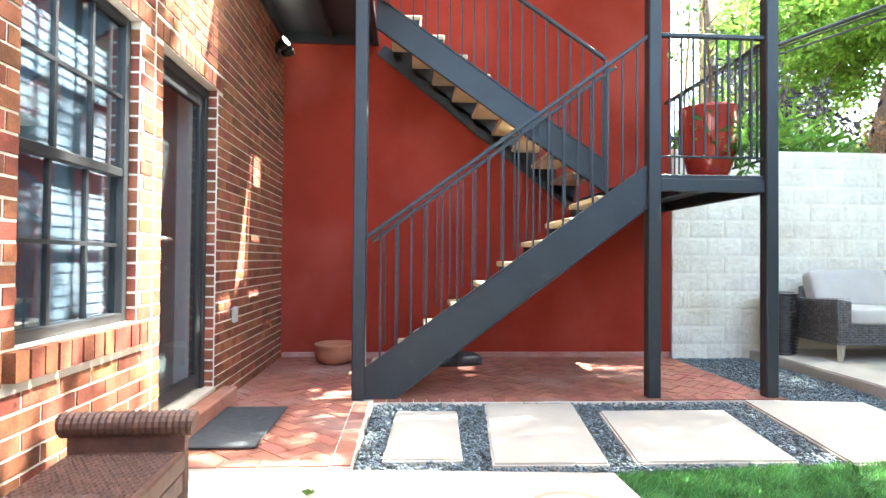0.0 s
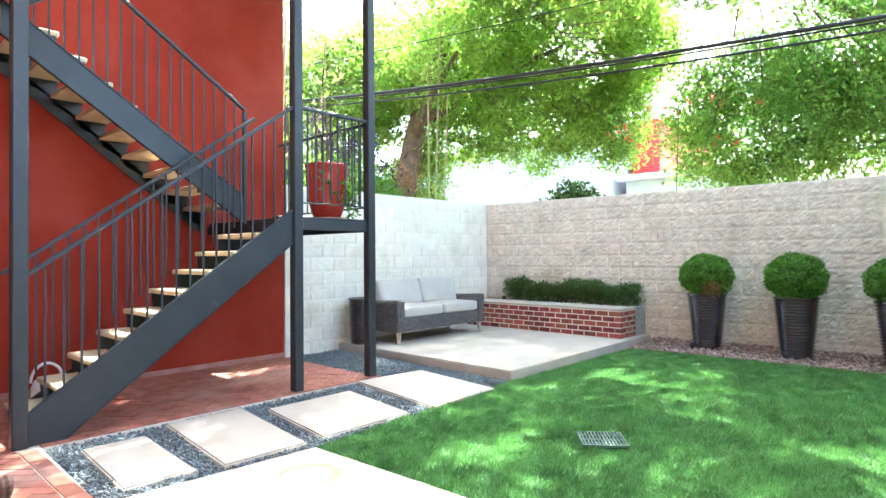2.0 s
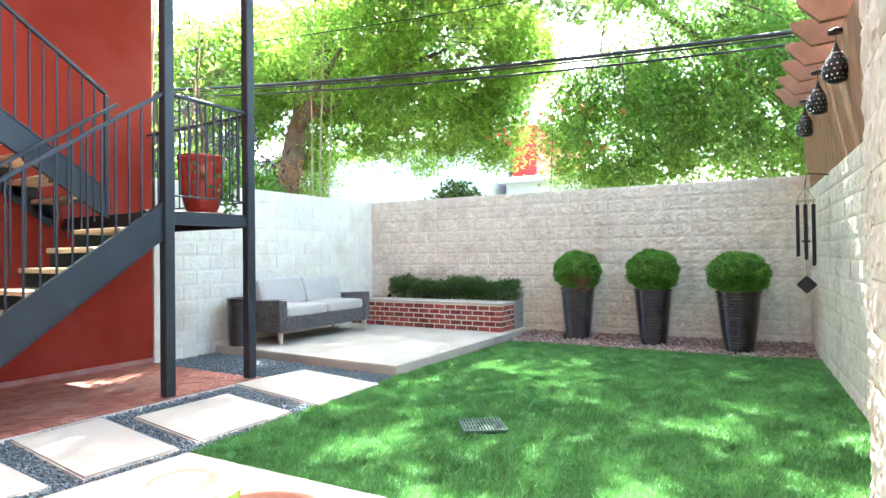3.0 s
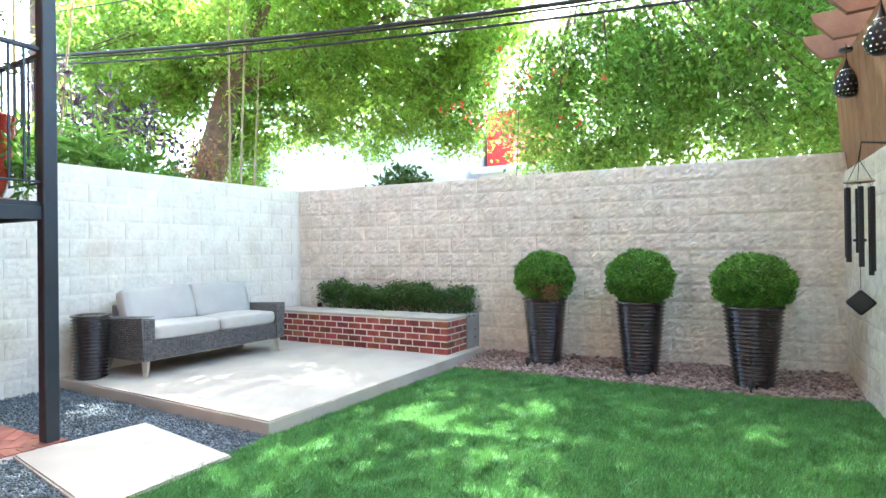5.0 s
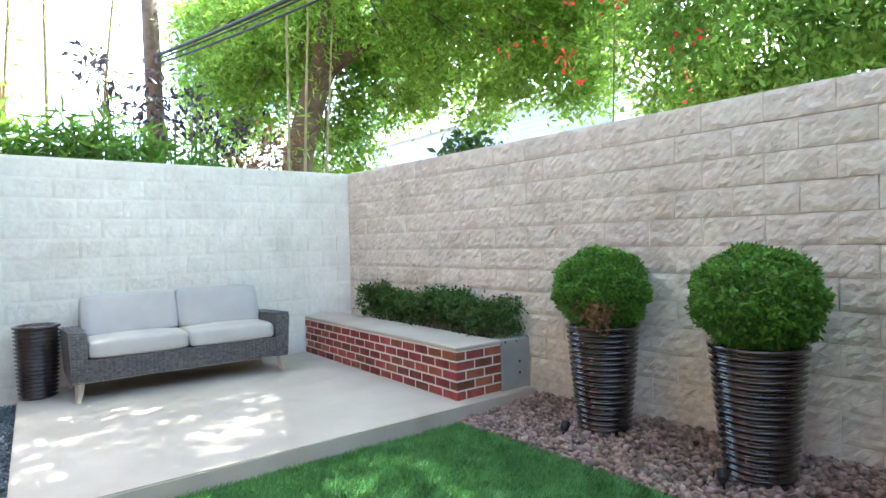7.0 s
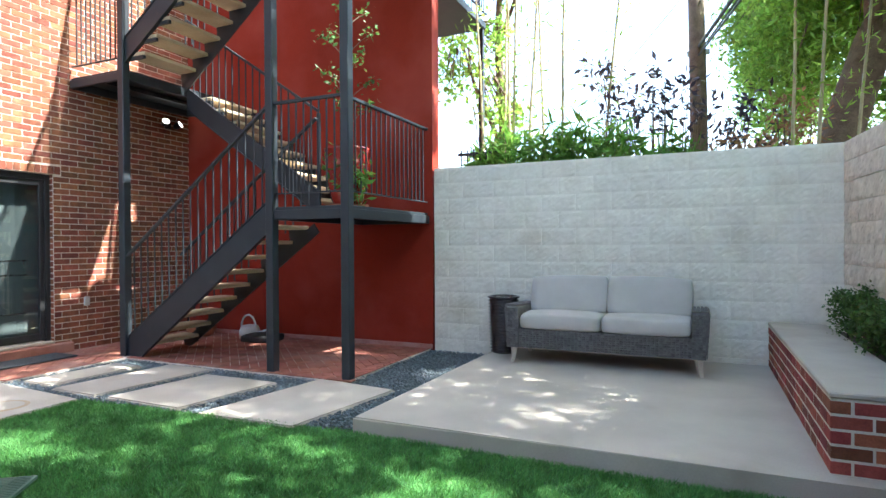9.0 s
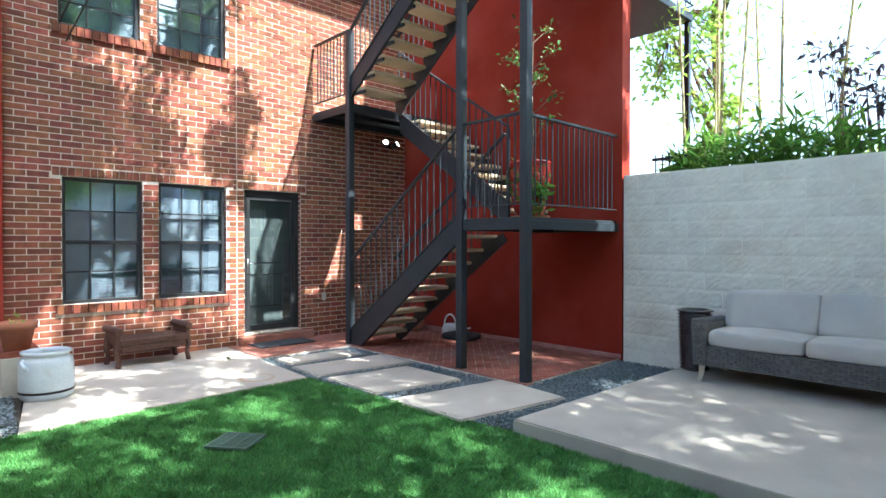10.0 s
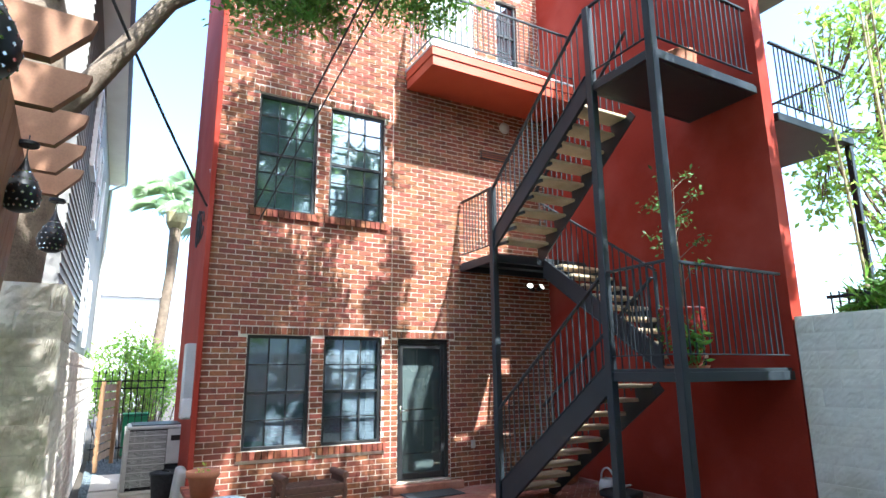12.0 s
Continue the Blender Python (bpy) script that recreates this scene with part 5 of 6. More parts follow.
def tree(name, label, trunk, limbs, blobs, n, per, spread, size, mat, seed, droop=0.15, narrow=0.45, high=None):
    rng = np.random.default_rng(seed)
    root = thing(name, (0, 0, 0), label, "tree")
    bm = bmesh.new()
    pts, radii = trunk
    tube(bm, pts, radii, 14)
    part("trunk", bm, BARK, root, "rough brown bark", True)
    for pts, radii in limbs:
        bm = bmesh.new()
        tube(bm, pts, radii, 8)
        part("limb", bm, BARK, root, "", True)
    c = clumps(rng, blobs, n)
    bm = bmesh.new()
    tip = Vector(limbs[0][0][-1]) if limbs else Vector(trunk[0][-1])
    for k in range(0, len(c), max(1, len(c) // 120)):
        p = Vector(c[k])
        tube(bm, [p + (tip - p) * 0.35 + Vector((0, 0, 0.1)), p + (tip - p) * 0.12, p], [0.018, 0.010, 0.004], 5, False)
    tagged(part("twig", bm, BARK, root), kind="stuff")
    leaf_mesh("crown", leaves(rng, c, per, spread, size, narrow, droop), mat, root, "many small green leaves")
    # high: extra clumps added out of view, set where they shade ground and wall
    if high:
        c = clumps(rng, high[0], high[1], 0.2)
        leaf_mesh("upper_crown", leaves(rng, c, high[2], high[3], high[4], narrow, droop), mat, root, "added unseen leaf clumps that block the sun")
    return root


pecan = tree("pecan_tree", "tall leafy green tree with a leaning brown trunk behind the wall",
     ([(8.72, 10.0, -0.1), (8.75, 10.0, 1.6), (8.92, 10.05, 2.9), (9.3, 10.15, 4.1), (9.9, 10.3, 5.4), (10.6, 10.3, 6.8), (11.0, 10.2, 8.5)], [0.34, 0.28, 0.26, 0.24, 0.21, 0.16, 0.1]),
     [([(9.3, 10.15, 4.0), (9.1, 9.4, 4.9), (8.9, 8.4, 5.7)], [0.11, 0.09, 0.04]), ([(9.5, 10.2, 4.5), (10.6, 8.6, 5.6), (10.9, 7.0, 6.0)], [0.15, 0.10, 0.04]),
      ([(10.3, 10.3, 5.6), (12.0, 9.8, 6.4), (13.2, 8.8, 6.6)], [0.14, 0.09, 0.04]), ([(10.6, 10.3, 6.5), (9.4, 11.0, 7.8)], [0.12, 0.05])],
     [((11.0, 9.2, 6.9), (1.3, 1.3, 0.9), 2.5), ((11.0, 11.1, 6.3), (1.3, 1.3, 1.0), 2.5), ((11.2, 5.3, 5.7), (0.9, 0.8, 0.8), 1.5), ((8.9, 12.0, 4.8), (1.2, 1.2, 1.4), 2), ((11.2, 7.9, 4.75), (1.8, 2.0, 1.3), 5), ((10.2, 9.2, 6.2), (2.4, 2.4, 1.7), 6), ((12.6, 7.4, 6.4), (2.4, 2.4, 1.9), 6), ((8.9, 11.6, 5.6), (1.7, 2.0, 1.7), 3),
      ((10.4, 6.8, 8.2), (2.0, 2.2, 1.2), 3), ((13.0, 10.4, 6.0), (2.4, 2.2, 1.4), 3), ((11.9, 6.3, 4.6), (0.9, 0.8, 1.2), 2), ((10.1, 10.9, 3.2), (0.8, 0.8, 1.2), 2), ((9.6, 11.8, 6.3), (1.4, 1.2, 1.6), 5), ((8.6, 13.4, 5.4), (0.9, 1.0, 2.4), 4), ((11.1, 10.4, 4.6), (1.1, 1.2, 0.9), 2)],
     2800, 64, (0.30, 0.30, 0.17), 0.105, LEAF, 41,
     high=([((9.4, 5.7, 6.4), (1.2, 1.1, 0.5), 3), ((7.3, 5.6, 7.8), (1.9, 1.8, 0.6), 6), ((6.0, 4.1, 8.4), (1.8, 1.5, 0.5), 5), ((9.2, 3.4, 7.6), (1.6, 1.6, 0.7), 4), ((8.9, 6.6, 8.0), (1.7, 1.6, 0.7), 5)], 45, 210, (0.36, 0.36, 0.26), 0.15))
tree("elm_tree", "dense dark green tree overhanging the tan wall",
     ([(13.6, -0.6, -0.1), (13.5, -0.4, 2.0), (13.0, 0.4, 4.5), (12.4, 1.0, 7.5)], [0.32, 0.28, 0.22, 0.1]),
     [([(13.1, 0.3, 4.2), (11.6, 2.0, 5.6), (10.2, 3.0, 6.2)], [0.13, 0.08, 0.03]), ([(13.0, 0.4, 4.6), (11.9, -0.6, 6.0), (10.6, -1.6, 6.6)], [0.12, 0.07, 0.03])],
     [((11.3, 3.1, 3.9), (1.4, 1.8, 1.6), 6), ((11.0, 0.0, 4.1), (1.4, 2.0, 1.8), 6), ((11.2, 1.6, 6.5), (2.0, 2.4, 1.4), 3), ((10.9, -2.2, 5.2), (1.6, 1.6, 2.2), 3), ((12.6, 1.2, 4.4), (1.2, 2.6, 2.0), 4)],
     1800, 78, (0.27, 0.27, 0.24), 0.088, ELM_LEAF, 42, 0.2)
oak = tree("live_oak", "old oak with a thick forked trunk behind the pergola",
     ([(1.5, -0.55, -0.1), (1.55, -0.50, 1.8), (1.6, -0.42, 3.6), (1.6, -0.50, 5.2), (1.4, -0.9, 7.2)], [0.34, 0.30, 0.29, 0.24, 0.14]),
     [([(1.62, -0.35, 4.0), (1.6, -0.05, 4.45), (1.6, 0.62, 5.65), (1.8, 1.6, 6.4), (2.3, 2.8, 6.8)], [0.14, 0.12, 0.09, 0.06, 0.03]),
      ([(1.6, -0.5, 5.2), (3.0, 0.2, 6.6), (5.2, 0.5, 7.3)], [0.14, 0.09, 0.04])],
     [((2.4, 1.5, 5.95), (0.75, 1.1, 0.60), 5), ((2.3, 3.2, 6.45), (0.6, 0.9, 0.45), 3), ((2.9, 2.0, 7.2), (1.2, 1.5, 0.7), 4), ((1.4, -1.0, 8.0), (1.8, 1.6, 1.0), 3)],
     380, 50, (0.20, 0.20, 0.15), 0.075, LEAF_DARK, 43, 0.12, 0.42,
     high=([((5.6, 0.5, 7.0), (1.6, 1.1, 0.7), 5), ((5.1, 1.7, 6.2), (1.2, 0.9, 0.5), 4), ((5.0, 2.2, 7.4), (1.3, 1.0, 0.5), 4), ((3.2, 2.9, 7.9), (0.9, 0.9, 0.6), 4), ((3.3, 2.4, 9.0), (1.0, 1.1, 0.6), 5), ((3.3, 3.0, 10.2), (1.0, 1.0, 0.6), 4), ((3.0, 3.0, 11.6), (1.1, 1.1, 0.6), 4), ((4.7, 1.5, 5.1), (0.8, 0.6, 0.4), 3), ((5.2, 2.3, 8.8), (1.0, 0.9, 0.7), 4), ((5.4, 3.3, 5.9), (1.1, 0.9, 0.4), 2.5)], 100, 260, (0.23, 0.23, 0.17), 0.11))


tree("ash_tree", "thin pale green tree behind the red wall",
     ([(3.4, 12.2, -0.1), (3.4, 12.1, 3.0), (3.3, 11.9, 5.6), (3.5, 11.7, 8.2)], [0.13, 0.11, 0.08, 0.03]),
     [([(3.4, 12.1, 3.2), (2.9, 11.6, 4.6), (2.7, 11.3, 5.6)], [0.06, 0.04, 0.015]), ([(3.3, 11.9, 5.4), (4.0, 11.6, 6.8), (4.3, 11.5, 7.6)], [0.05, 0.03, 0.012])],
     [((2.9, 11.4, 5.2), (0.9, 0.7, 1.0), 4), ((3.7, 11.6, 7.4), (1.1, 0.8, 1.2), 5), ((3.3, 11.5, 3.7), (0.7, 0.5, 0.7), 2)],
     120, 22, (0.24, 0.24, 0.18), 0.13, LEAF, 44, 0.12, 0.6)


def shade_canopy(root, name, rng, gx, gy, z, sprays, per, size, mat, gaps, label):
    """Added unseen leaf sprays in a high slanted layer that blocks sun; gaps (count, least and most radius) run through
    it towards the sun.
    """
    px, py = rng.uniform(*gx, sprays), rng.uniform(*gy, sprays)
    h = rng.uniform(*z, sprays)
    edge = 0.35 * np.sin(px * 2.3 + 1.0) + 0.2 * np.sin(px * 5.9)
    keep = py < gy[1] - 0.35 + edge
    for count, lo, hi in gaps:
        for _ in range(count):
            cx, cy, r, q, a = rng.uniform(*gx), rng.uniform(*gy), rng.uniform(lo, hi), rng.uniform(0.45, 1.0), rng.uniform(0, 3.1)
            u = (px - cx) * math.cos(a) + (py - cy) * math.sin(a)
            v = (py - cy) * math.cos(a) - (px - cx) * math.sin(a)
            keep &= (u / r) ** 2 + (v / (r * q)) ** 2 > 1
    px, py, h = px[keep], py[keep], h[keep]
    c = np.stack([px + SUN_TO.x / SUN_TO.z * h, py + SUN_TO.y / SUN_TO.z * h, h], axis=1)
    leaf_mesh(name, leaves(rng, c, per, (0.10, 0.10, 0.08), size, 0.5, 0.05), mat, root, label)


# two invented leaf layers, out of view, shaping dappled shade below
shade_canopy(pecan, "overhead_crown", np.random.default_rng(47), (-0.4, 8.8), (-0.6, 7.9), (6.9, 8.0), 4600, 7, 0.19, LEAF_SHADE,
       [(120, 0.17, 0.38), (12, 0.35, 0.55)], "added unseen leaf layer that dapples the sun on the yard")
shade_canopy(oak, "overhead_crown", np.random.default_rng(48), (-4.4, -0.2), (-0.7, 3.9), (8.0, 9.2), 2300, 7, 0.17, LEAF_SHADE,
       [(72, 0.22, 0.50)], "added unseen leaf layer that dapples the sun on the house")


def palm():
    rng = random.Random(8)
    root = thing("palm_tree", (-13.0, 1.75, 0), "tall fan palm with a slender grey trunk", "palm tree")
    bm = bmesh.new()
    tube(bm, [(0.6, -0.35, -0.1), (0.45, -0.25, 2.5), (0.15, -0.05, 5), (0, 0, 7.2)], [0.2, 0.17, 0.16, 0.2], 12)
    part("trunk", bm, BARK, root, "", True)
    bm = bmesh.new()
    for k in range(30):
        a, e = rng.uniform(0, 6.28), rng.uniform(-0.5, 1.3)
        d = Vector((math.cos(a) * math.cos(e), math.sin(a) * math.cos(e), math.sin(e)))
        base = Vector((0, 0, 7.3))
        hub = base + d * 1.0 + Vector((0, 0, -0.1))
        tube(bm, [base, hub], [0.02, 0.012], 4)
        side = d.cross(Vector((0, 0, 1))).normalized()
        up = side.cross(d)
        for s in range(-8, 9):
            ang = s * 0.17
            dd = (d * math.cos(ang) + side * math.sin(ang)).normalized()
            tip = hub + dd * 0.95 + Vector((0, 0, -0.30 - 0.1 * abs(s) / 8))
            mid = hub + dd * 0.5
            w = side * 0.022 * math.cos(ang) - d * 0.022 * math.sin(ang)
            v = [bm.verts.new(p) for p in (hub, mid + w, tip, mid - w)]
            bm.faces.new((v[0], v[1], v[2]))
            bm.faces.new((v[0], v[2], v[3]))
    part("frond_crown", bm, PALM_LEAF, root, "fan shaped green fronds")
    bm = bmesh.new()
    lathe(bm, [(0.2, 6.5), (0.33, 6.75), (0.36, 7.1), (0.2, 7.4)], 14)
    part("leaf_base_skirt", bm, CANE, root)


palm()


def bush(name, label, blobs, n, per, spread, size, mat, seed, narrow=0.45, droop=0.05, stems=(), category="shrub"):
    rng = np.random.default_rng(seed)
    root = thing(name, (0, 0, 0), label, category)
    c = clumps(rng, blobs, n, 0.3)
    bm = bmesh.new()
    foot = Vector((blobs[0][0][0], blobs[0][0][1], -0.05))
    for k in range(0, len(c), max(1, len(c) // 40)):
        p = Vector(c[k])
        q = Vector((p.x * 0.6 + foot.x * 0.4, p.y * 0.6 + foot.y * 0.4, -0.05))
        tube(bm, [q, (q + p) / 2 + Vector((0, 0, 0.2)), p], [0.018, 0.012, 0.004], 5, False)
    tagged(part("stem", bm, BARK, root), kind="stuff")
    leaf_mesh("foliage", leaves(rng, c, per, spread, size, narrow, droop), mat, root)
    return root


bush("bamboo_clump", "green fan leaved bamboo plants above the white wall", [((4.7, 7.9, 2.5), (0.6, 0.3, 0.45), 2), ((5.7, 8.0, 2.5), (0.8, 0.3, 0.45), 3), ((6.8, 8.2, 2.3), (0.6, 0.3, 0.35), 1)], 120, 20, (0.14, 0.14, 0.12), 0.24, LEAF_DARK, 51, 0.16, 0.12)
bush("purple_shrub", "open shrub with dark purple leaves behind the wall", [((6.6, 9.1, 3.2), (0.8, 0.5, 0.8), 3), ((7.5, 9.3, 2.9), (0.7, 0.5, 0.6), 2), ((5.9, 9.2, 3.9), (0.4, 0.4, 0.4), 1)], 80, 9, (0.14, 0.14, 0.12), 0.13, LEAF_PURPLE, 52, 0.36)
bush("dry_shrub", "dry brown shrub behind the white wall", [((8.2, 9.4, 2.7), (0.6, 0.5, 0.7), 3), ((7.7, 9.1, 2.4), (0.5, 0.4, 0.4), 2)], 80, 13, (0.16, 0.16, 0.14), 0.10, LEAF_BROWN, 53, 0.35)
bush("laurel_shrub", "bright green shrub rising behind the wall corner", [((9.4, 5.9, 2.3), (0.35, 0.5, 0.5), 1)], 50, 22, (0.14, 0.14, 0.12), 0.12, SHRUB, 54)
bush("passage_bush", "pale green bushes beyond the iron fence", [((-9.0, 1.0, 1.8), (1.2, 1.2, 1.2), 3), ((-10.5, 0.6, 1.6), (1.2, 1.5, 1.2), 2)], 260, 30, (0.2, 0.2, 0.2), 0.10, LEAF, 55)
bush("far_bush", "yellow-green bush behind the white wall", [((5.8, 14.5, 2.4), (1.6, 1.0, 1.3), 2), ((7.8, 15.5, 2.0), (1.5, 1.0, 1.2), 2)], 300, 30, (0.22, 0.22, 0.2), 0.12, LEAF, 56)
rng_f = np.random.default_rng(57)
cf = np.array((9.75, 4.1, 3.7)) + rng_f.normal(size=(16, 3)) * np.array((0.25, 0.75, 0.5))
vine = thing("trumpet_vine", (0, 0, 0), "coral red trumpet flowers among the tree leaves", "flowers")
leaf_mesh("blossom", leaves(rng_f, cf, 6, (0.06, 0.06, 0.06), 0.075, 0.5), material("coral_petal", (0.55, 0.06, 0.03), (0.75, 0.14, 0.07), 0.6, bump=0, leaf=0.4), vine)
bm = bmesh.new()
tube(bm, [(9.9, 4.3, -0.05), (9.85, 4.2, 1.8), (9.8, 4.1, 3.6)], [0.015, 0.012, 0.005], 6)
part("vine_stem", bm, BARK, vine)


def canes(name, label, spots, seed):
    rng = random.Random(seed)
    root = thing(name, (0, 0, 0), label, "bamboo")
    tips = []
    for x, y, h, lx, ly in spots:
        bm = bmesh.new()
        pts = [(x + lx * (k / 8) ** 1.5 + rng.uniform(-0.01, 0.01), y + ly * (k / 8) ** 1.5, -0.05 + h * k / 8) for k in range(9)]
        tube(bm, pts, [0.030 - 0.0022 * k for k in range(9)], 7)
        part("cane", bm, CANE, root)
        tips += [pts[k] for k in (4, 5, 6, 7, 8)]
    r = np.random.default_rng(seed)
    leaf_mesh("foliage", leaves(r, np.array(tips), 34, (0.28, 0.22, 0.3), 0.13, 0.2, 0.15), LEAF, root, "thin hanging bamboo leaves")


canes("bamboo_stalks", "tall thin bare bamboo stalks behind the red wall", [(4.25, 8.6, 6.4, -0.3, 0.1), (4.5, 8.9, 7.2, 0.15, 0), (4.75, 8.7, 6.6, 0.3, 0.1), (5.25, 9.0, 6.9, 0.05, 0.1), (5.7, 9.2, 6.2, 0.5, 0), (4.35, 9.4, 7.6, -0.1, 0.1), (4.9, 9.6, 7.8, -0.25, 0), (4.05, 9.9, 7.0, 0.1, 0)], 61)
canes("bamboo_stalks", "tall thin pale bamboo stalks by the tree", [(8.1, 8.5, 5.6, 0.1, 0.1), (8.35, 8.6, 6.4, 0.25, 0), (8.7, 8.7, 5.2, 0.35, 0.1)], 62)


# ---- pole and cables ----
pole = thing("utility_pole", (7.1, 12.3, 0), "weathered wooden utility pole carrying cables", "utility pole")
bm = bmesh.new()
tube(bm, [(0.05, 0, -0.1), (0, 0, 4), (-0.12, 0, 10)], [0.17, 0.155, 0.12], 12)
part("pole_shaft", bm, BARK, pole, "", True)
part("cross_bracket", boxed(-0.2, 0.2, -0.03, 0.03, 4.85, 4.95, 0.01), GREYMETAL, pole)


def cable(name, label, a, b, sag, r, n=24, lump=0):
    a, b = Vector(a), Vector(b)
    pts = [a + (b - a) * (k / n) - Vector((0, 0, sag * 4 * (k / n) * (1 - k / n))) for k in range(n + 1)]
    bm = bmesh.new()
    tube(bm, pts, r, 6)
    return tagged(finish(name, bm, RUBBER, None, True), label, "cable")


cable("overhead_cable", "thick black overhead cable bundle", (7.1, 12.2, 4.98), (10.0, -6.0, 4.45), 0.32, 0.030)
cable("overhead_cable", "black overhead cable under the bundle", (7.1, 12.2, 4.82), (10.0, -6.0, 4.30), 0.34, 0.018)
cable("overhead_cable", "black overhead cable strapped to the bundle", (7.15, 12.2, 4.93), (10.05, -6.0, 4.38), 0.30, 0.014)
cable("overhead_wire", "thin overhead wire above the cables", (7.1, 12.2, 5.75), (9.6, -6.0, 5.5), 0.25, 0.008)
cable("overhead_wire", "thin wire crossing the sky behind the wall", (7.1, 12.3, 6.3), (0.5, 22.0, 3.6), 0.2, 0.010)
cable("service_cable", "black service cable drooping to the house corner", (6.0, -1.9, 8.2), (WX - 0.06, 1.36, 4.0), 0.35, 0.016)
cable("service_cable", "black wire running past the upper windows", (WX + 0.02, 1.98, 4.05), (8.5, 2.80, 7.55), 0.02, 0.011)
cable("service_cable", "second black wire past the upper windows", (WX + 0.02, 2.05, 3.85), (8.5, 2.95, 7.50), 0.02, 0.009)
coil = thing("cable_coil", (WX - 0.10, 1.33, 3.75), "loose coils of black cable on the corner", "cable")
bm = bmesh.new()
for j in range(3):
    tube(bm, [(-0.12 - 0.03 * j + (0.26 - 0.05 * j) * math.cos(t * 0.5 + j), -0.02 * j, -0.02 * j + (0.20 + 0.03 * j) * math.sin(t * 0.5 + j)) for t in range(13)], 0.010, 6)
part("cable_loop", bm, RUBBER, coil, "", True)


# ---- neighbouring buildings ----
def simple_window(root, m, w, h):
    bm = bmesh.new()
    for a in ((-w / 2, -w / 2 + 0.07, -h / 2, h / 2), (w / 2 - 0.07, w / 2, -h / 2, h / 2), (-w / 2 + 0.07, w / 2 - 0.07, -h / 2, -h / 2 + 0.07), (-w / 2 + 0.07, w / 2 - 0.07, h / 2 - 0.07, h / 2), (-w / 2 + 0.07, w / 2 - 0.07, -0.03, 0.03)):
        box(bm, a[0], a[1], -0.05, 0.03, a[2], a[3], 0, m)
    wn3 = part("window", bm, WHITE, root, "pale framed window")
    part("pane", boxed(-w / 2 + 0.07, w / 2 - 0.07, -0.02, -0.012, -h / 2 + 0.07, h / 2 - 0.07, 0, m), DARKGLASS, wn3)


DARKGLASS = material("dark_glass", (0.03, 0.04, 0.05), (0.06, 0.07, 0.08), 0.08, bump=0.0)


def neighbour_house():
    root = thing("neighbour_house", (0, 0, 0), "tall grey sided house beyond the side passage wall", "house")
    y = -0.32
    part("wall", boxed(-13.2, -1.2, -6.0, y, -0.08, 7.95), SIDING, root)
    n = 0
    me = None
    for k in range(55):
        z = 0.3 + k * 0.138
        if me is None:
            bm = bmesh.new()
            ends = [[bm.verts.new((xx, y + d, h)) for d, h in ((0.001, 0.0), (0.030, 0.0), (0.010, 0.136), (0.001, 0.136))] for xx in (-6.0, -1.18)]
            bm.faces.new(ends[0])
            bm.faces.new(ends[1][::-1])
            for q in range(4):
                bm.faces.new((ends[0][q], ends[1][q], ends[1][(q + 1) % 4], ends[0][(q + 1) % 4]))
            bmesh.ops.recalc_face_normals(bm, faces=bm.faces)
            ob = part("siding_board", bm, SIDING, root)
            me = ob.data
        else:
            ob = new("siding_board", me)
            ob.parent = root
        ob.location = (0, 0, z)
        ob.rotation_euler = (0, 0, 0)
    part("roof", boxed(-13.5, -0.8, -6.4, y + 0.5, 7.95, 8.12, 0.02), material("blue_fascia", (0.16, 0.19, 0.26), (0.22, 0.25, 0.33), 0.6), root, "blue-grey eave and roof edge")
    part("soffit", boxed(-13.4, -0.9, -6.2, y + 0.42, 7.90, 7.949, 0.0), WHITE, root)
    for x, z, w, h in ((-4.2, 6.2, 1.0, 1.6), (-7.0, 5.9, 1.0, 1.7), (-6.6, 3.4, 0.8, 1.5), (-8.8, 3.2, 0.7, 1.6), (-9.4, 6.0, 0.5, 1.5)):
        simple_window(root, pose(x, y + (0.045 if x > -6.0 else 0.0), z, 0, 0, 180), w, h)
    bm = bmesh.new()
    tube(bm, [(-12.9, y + 0.42, 7.85), (-12.9, y + 0.06, 7.6), (-12.9, y + 0.06, 0.0)], 0.05, 8)
    part("downpipe", bm, GREYMETAL, root)


neighbour_house()


def plain_house(name, label, x0, x1, y0, y1, h, wall, roof, wins, group=""):
    root = thing(name, (0, 0, 0), label, "house", group)
    part("wall", boxed(x0, x1, y0, y1, -0.08, h), wall, root)
    part("roof", boxed(x0 - 0.25, x1 + 0.25, y0 - 0.25, y1 + 0.25, h, h + 0.22, 0.03), roof, root)
    for m, w, hh in wins:
        simple_window(root, m, w, hh)
    return root


def far_block():
    root = plain_house("white_house", "pale sided house glimpsed between the trees", 17.5, 24, 9.7, 22, 5.4, STUCCO_PALE, WHITE,
                       [(pose(17.5, 12.0, 3.8, 0, 0, 90), 1.2, 1.4), (pose(17.5, 16.0, 3.8, 0, 0, 90), 1.2, 1.4)])
    me = None
    for k in range(34):
        if me is None:
            ob = part("siding_board", boxed(17.47, 17.499, 9.7, 22, 0, 0.145), STUCCO_PALE, root)
            me = ob.data
        else:
            ob = new("siding_board", me)
            ob.parent = root
        ob.location = (0, 0, 0.3 + k * 0.155)


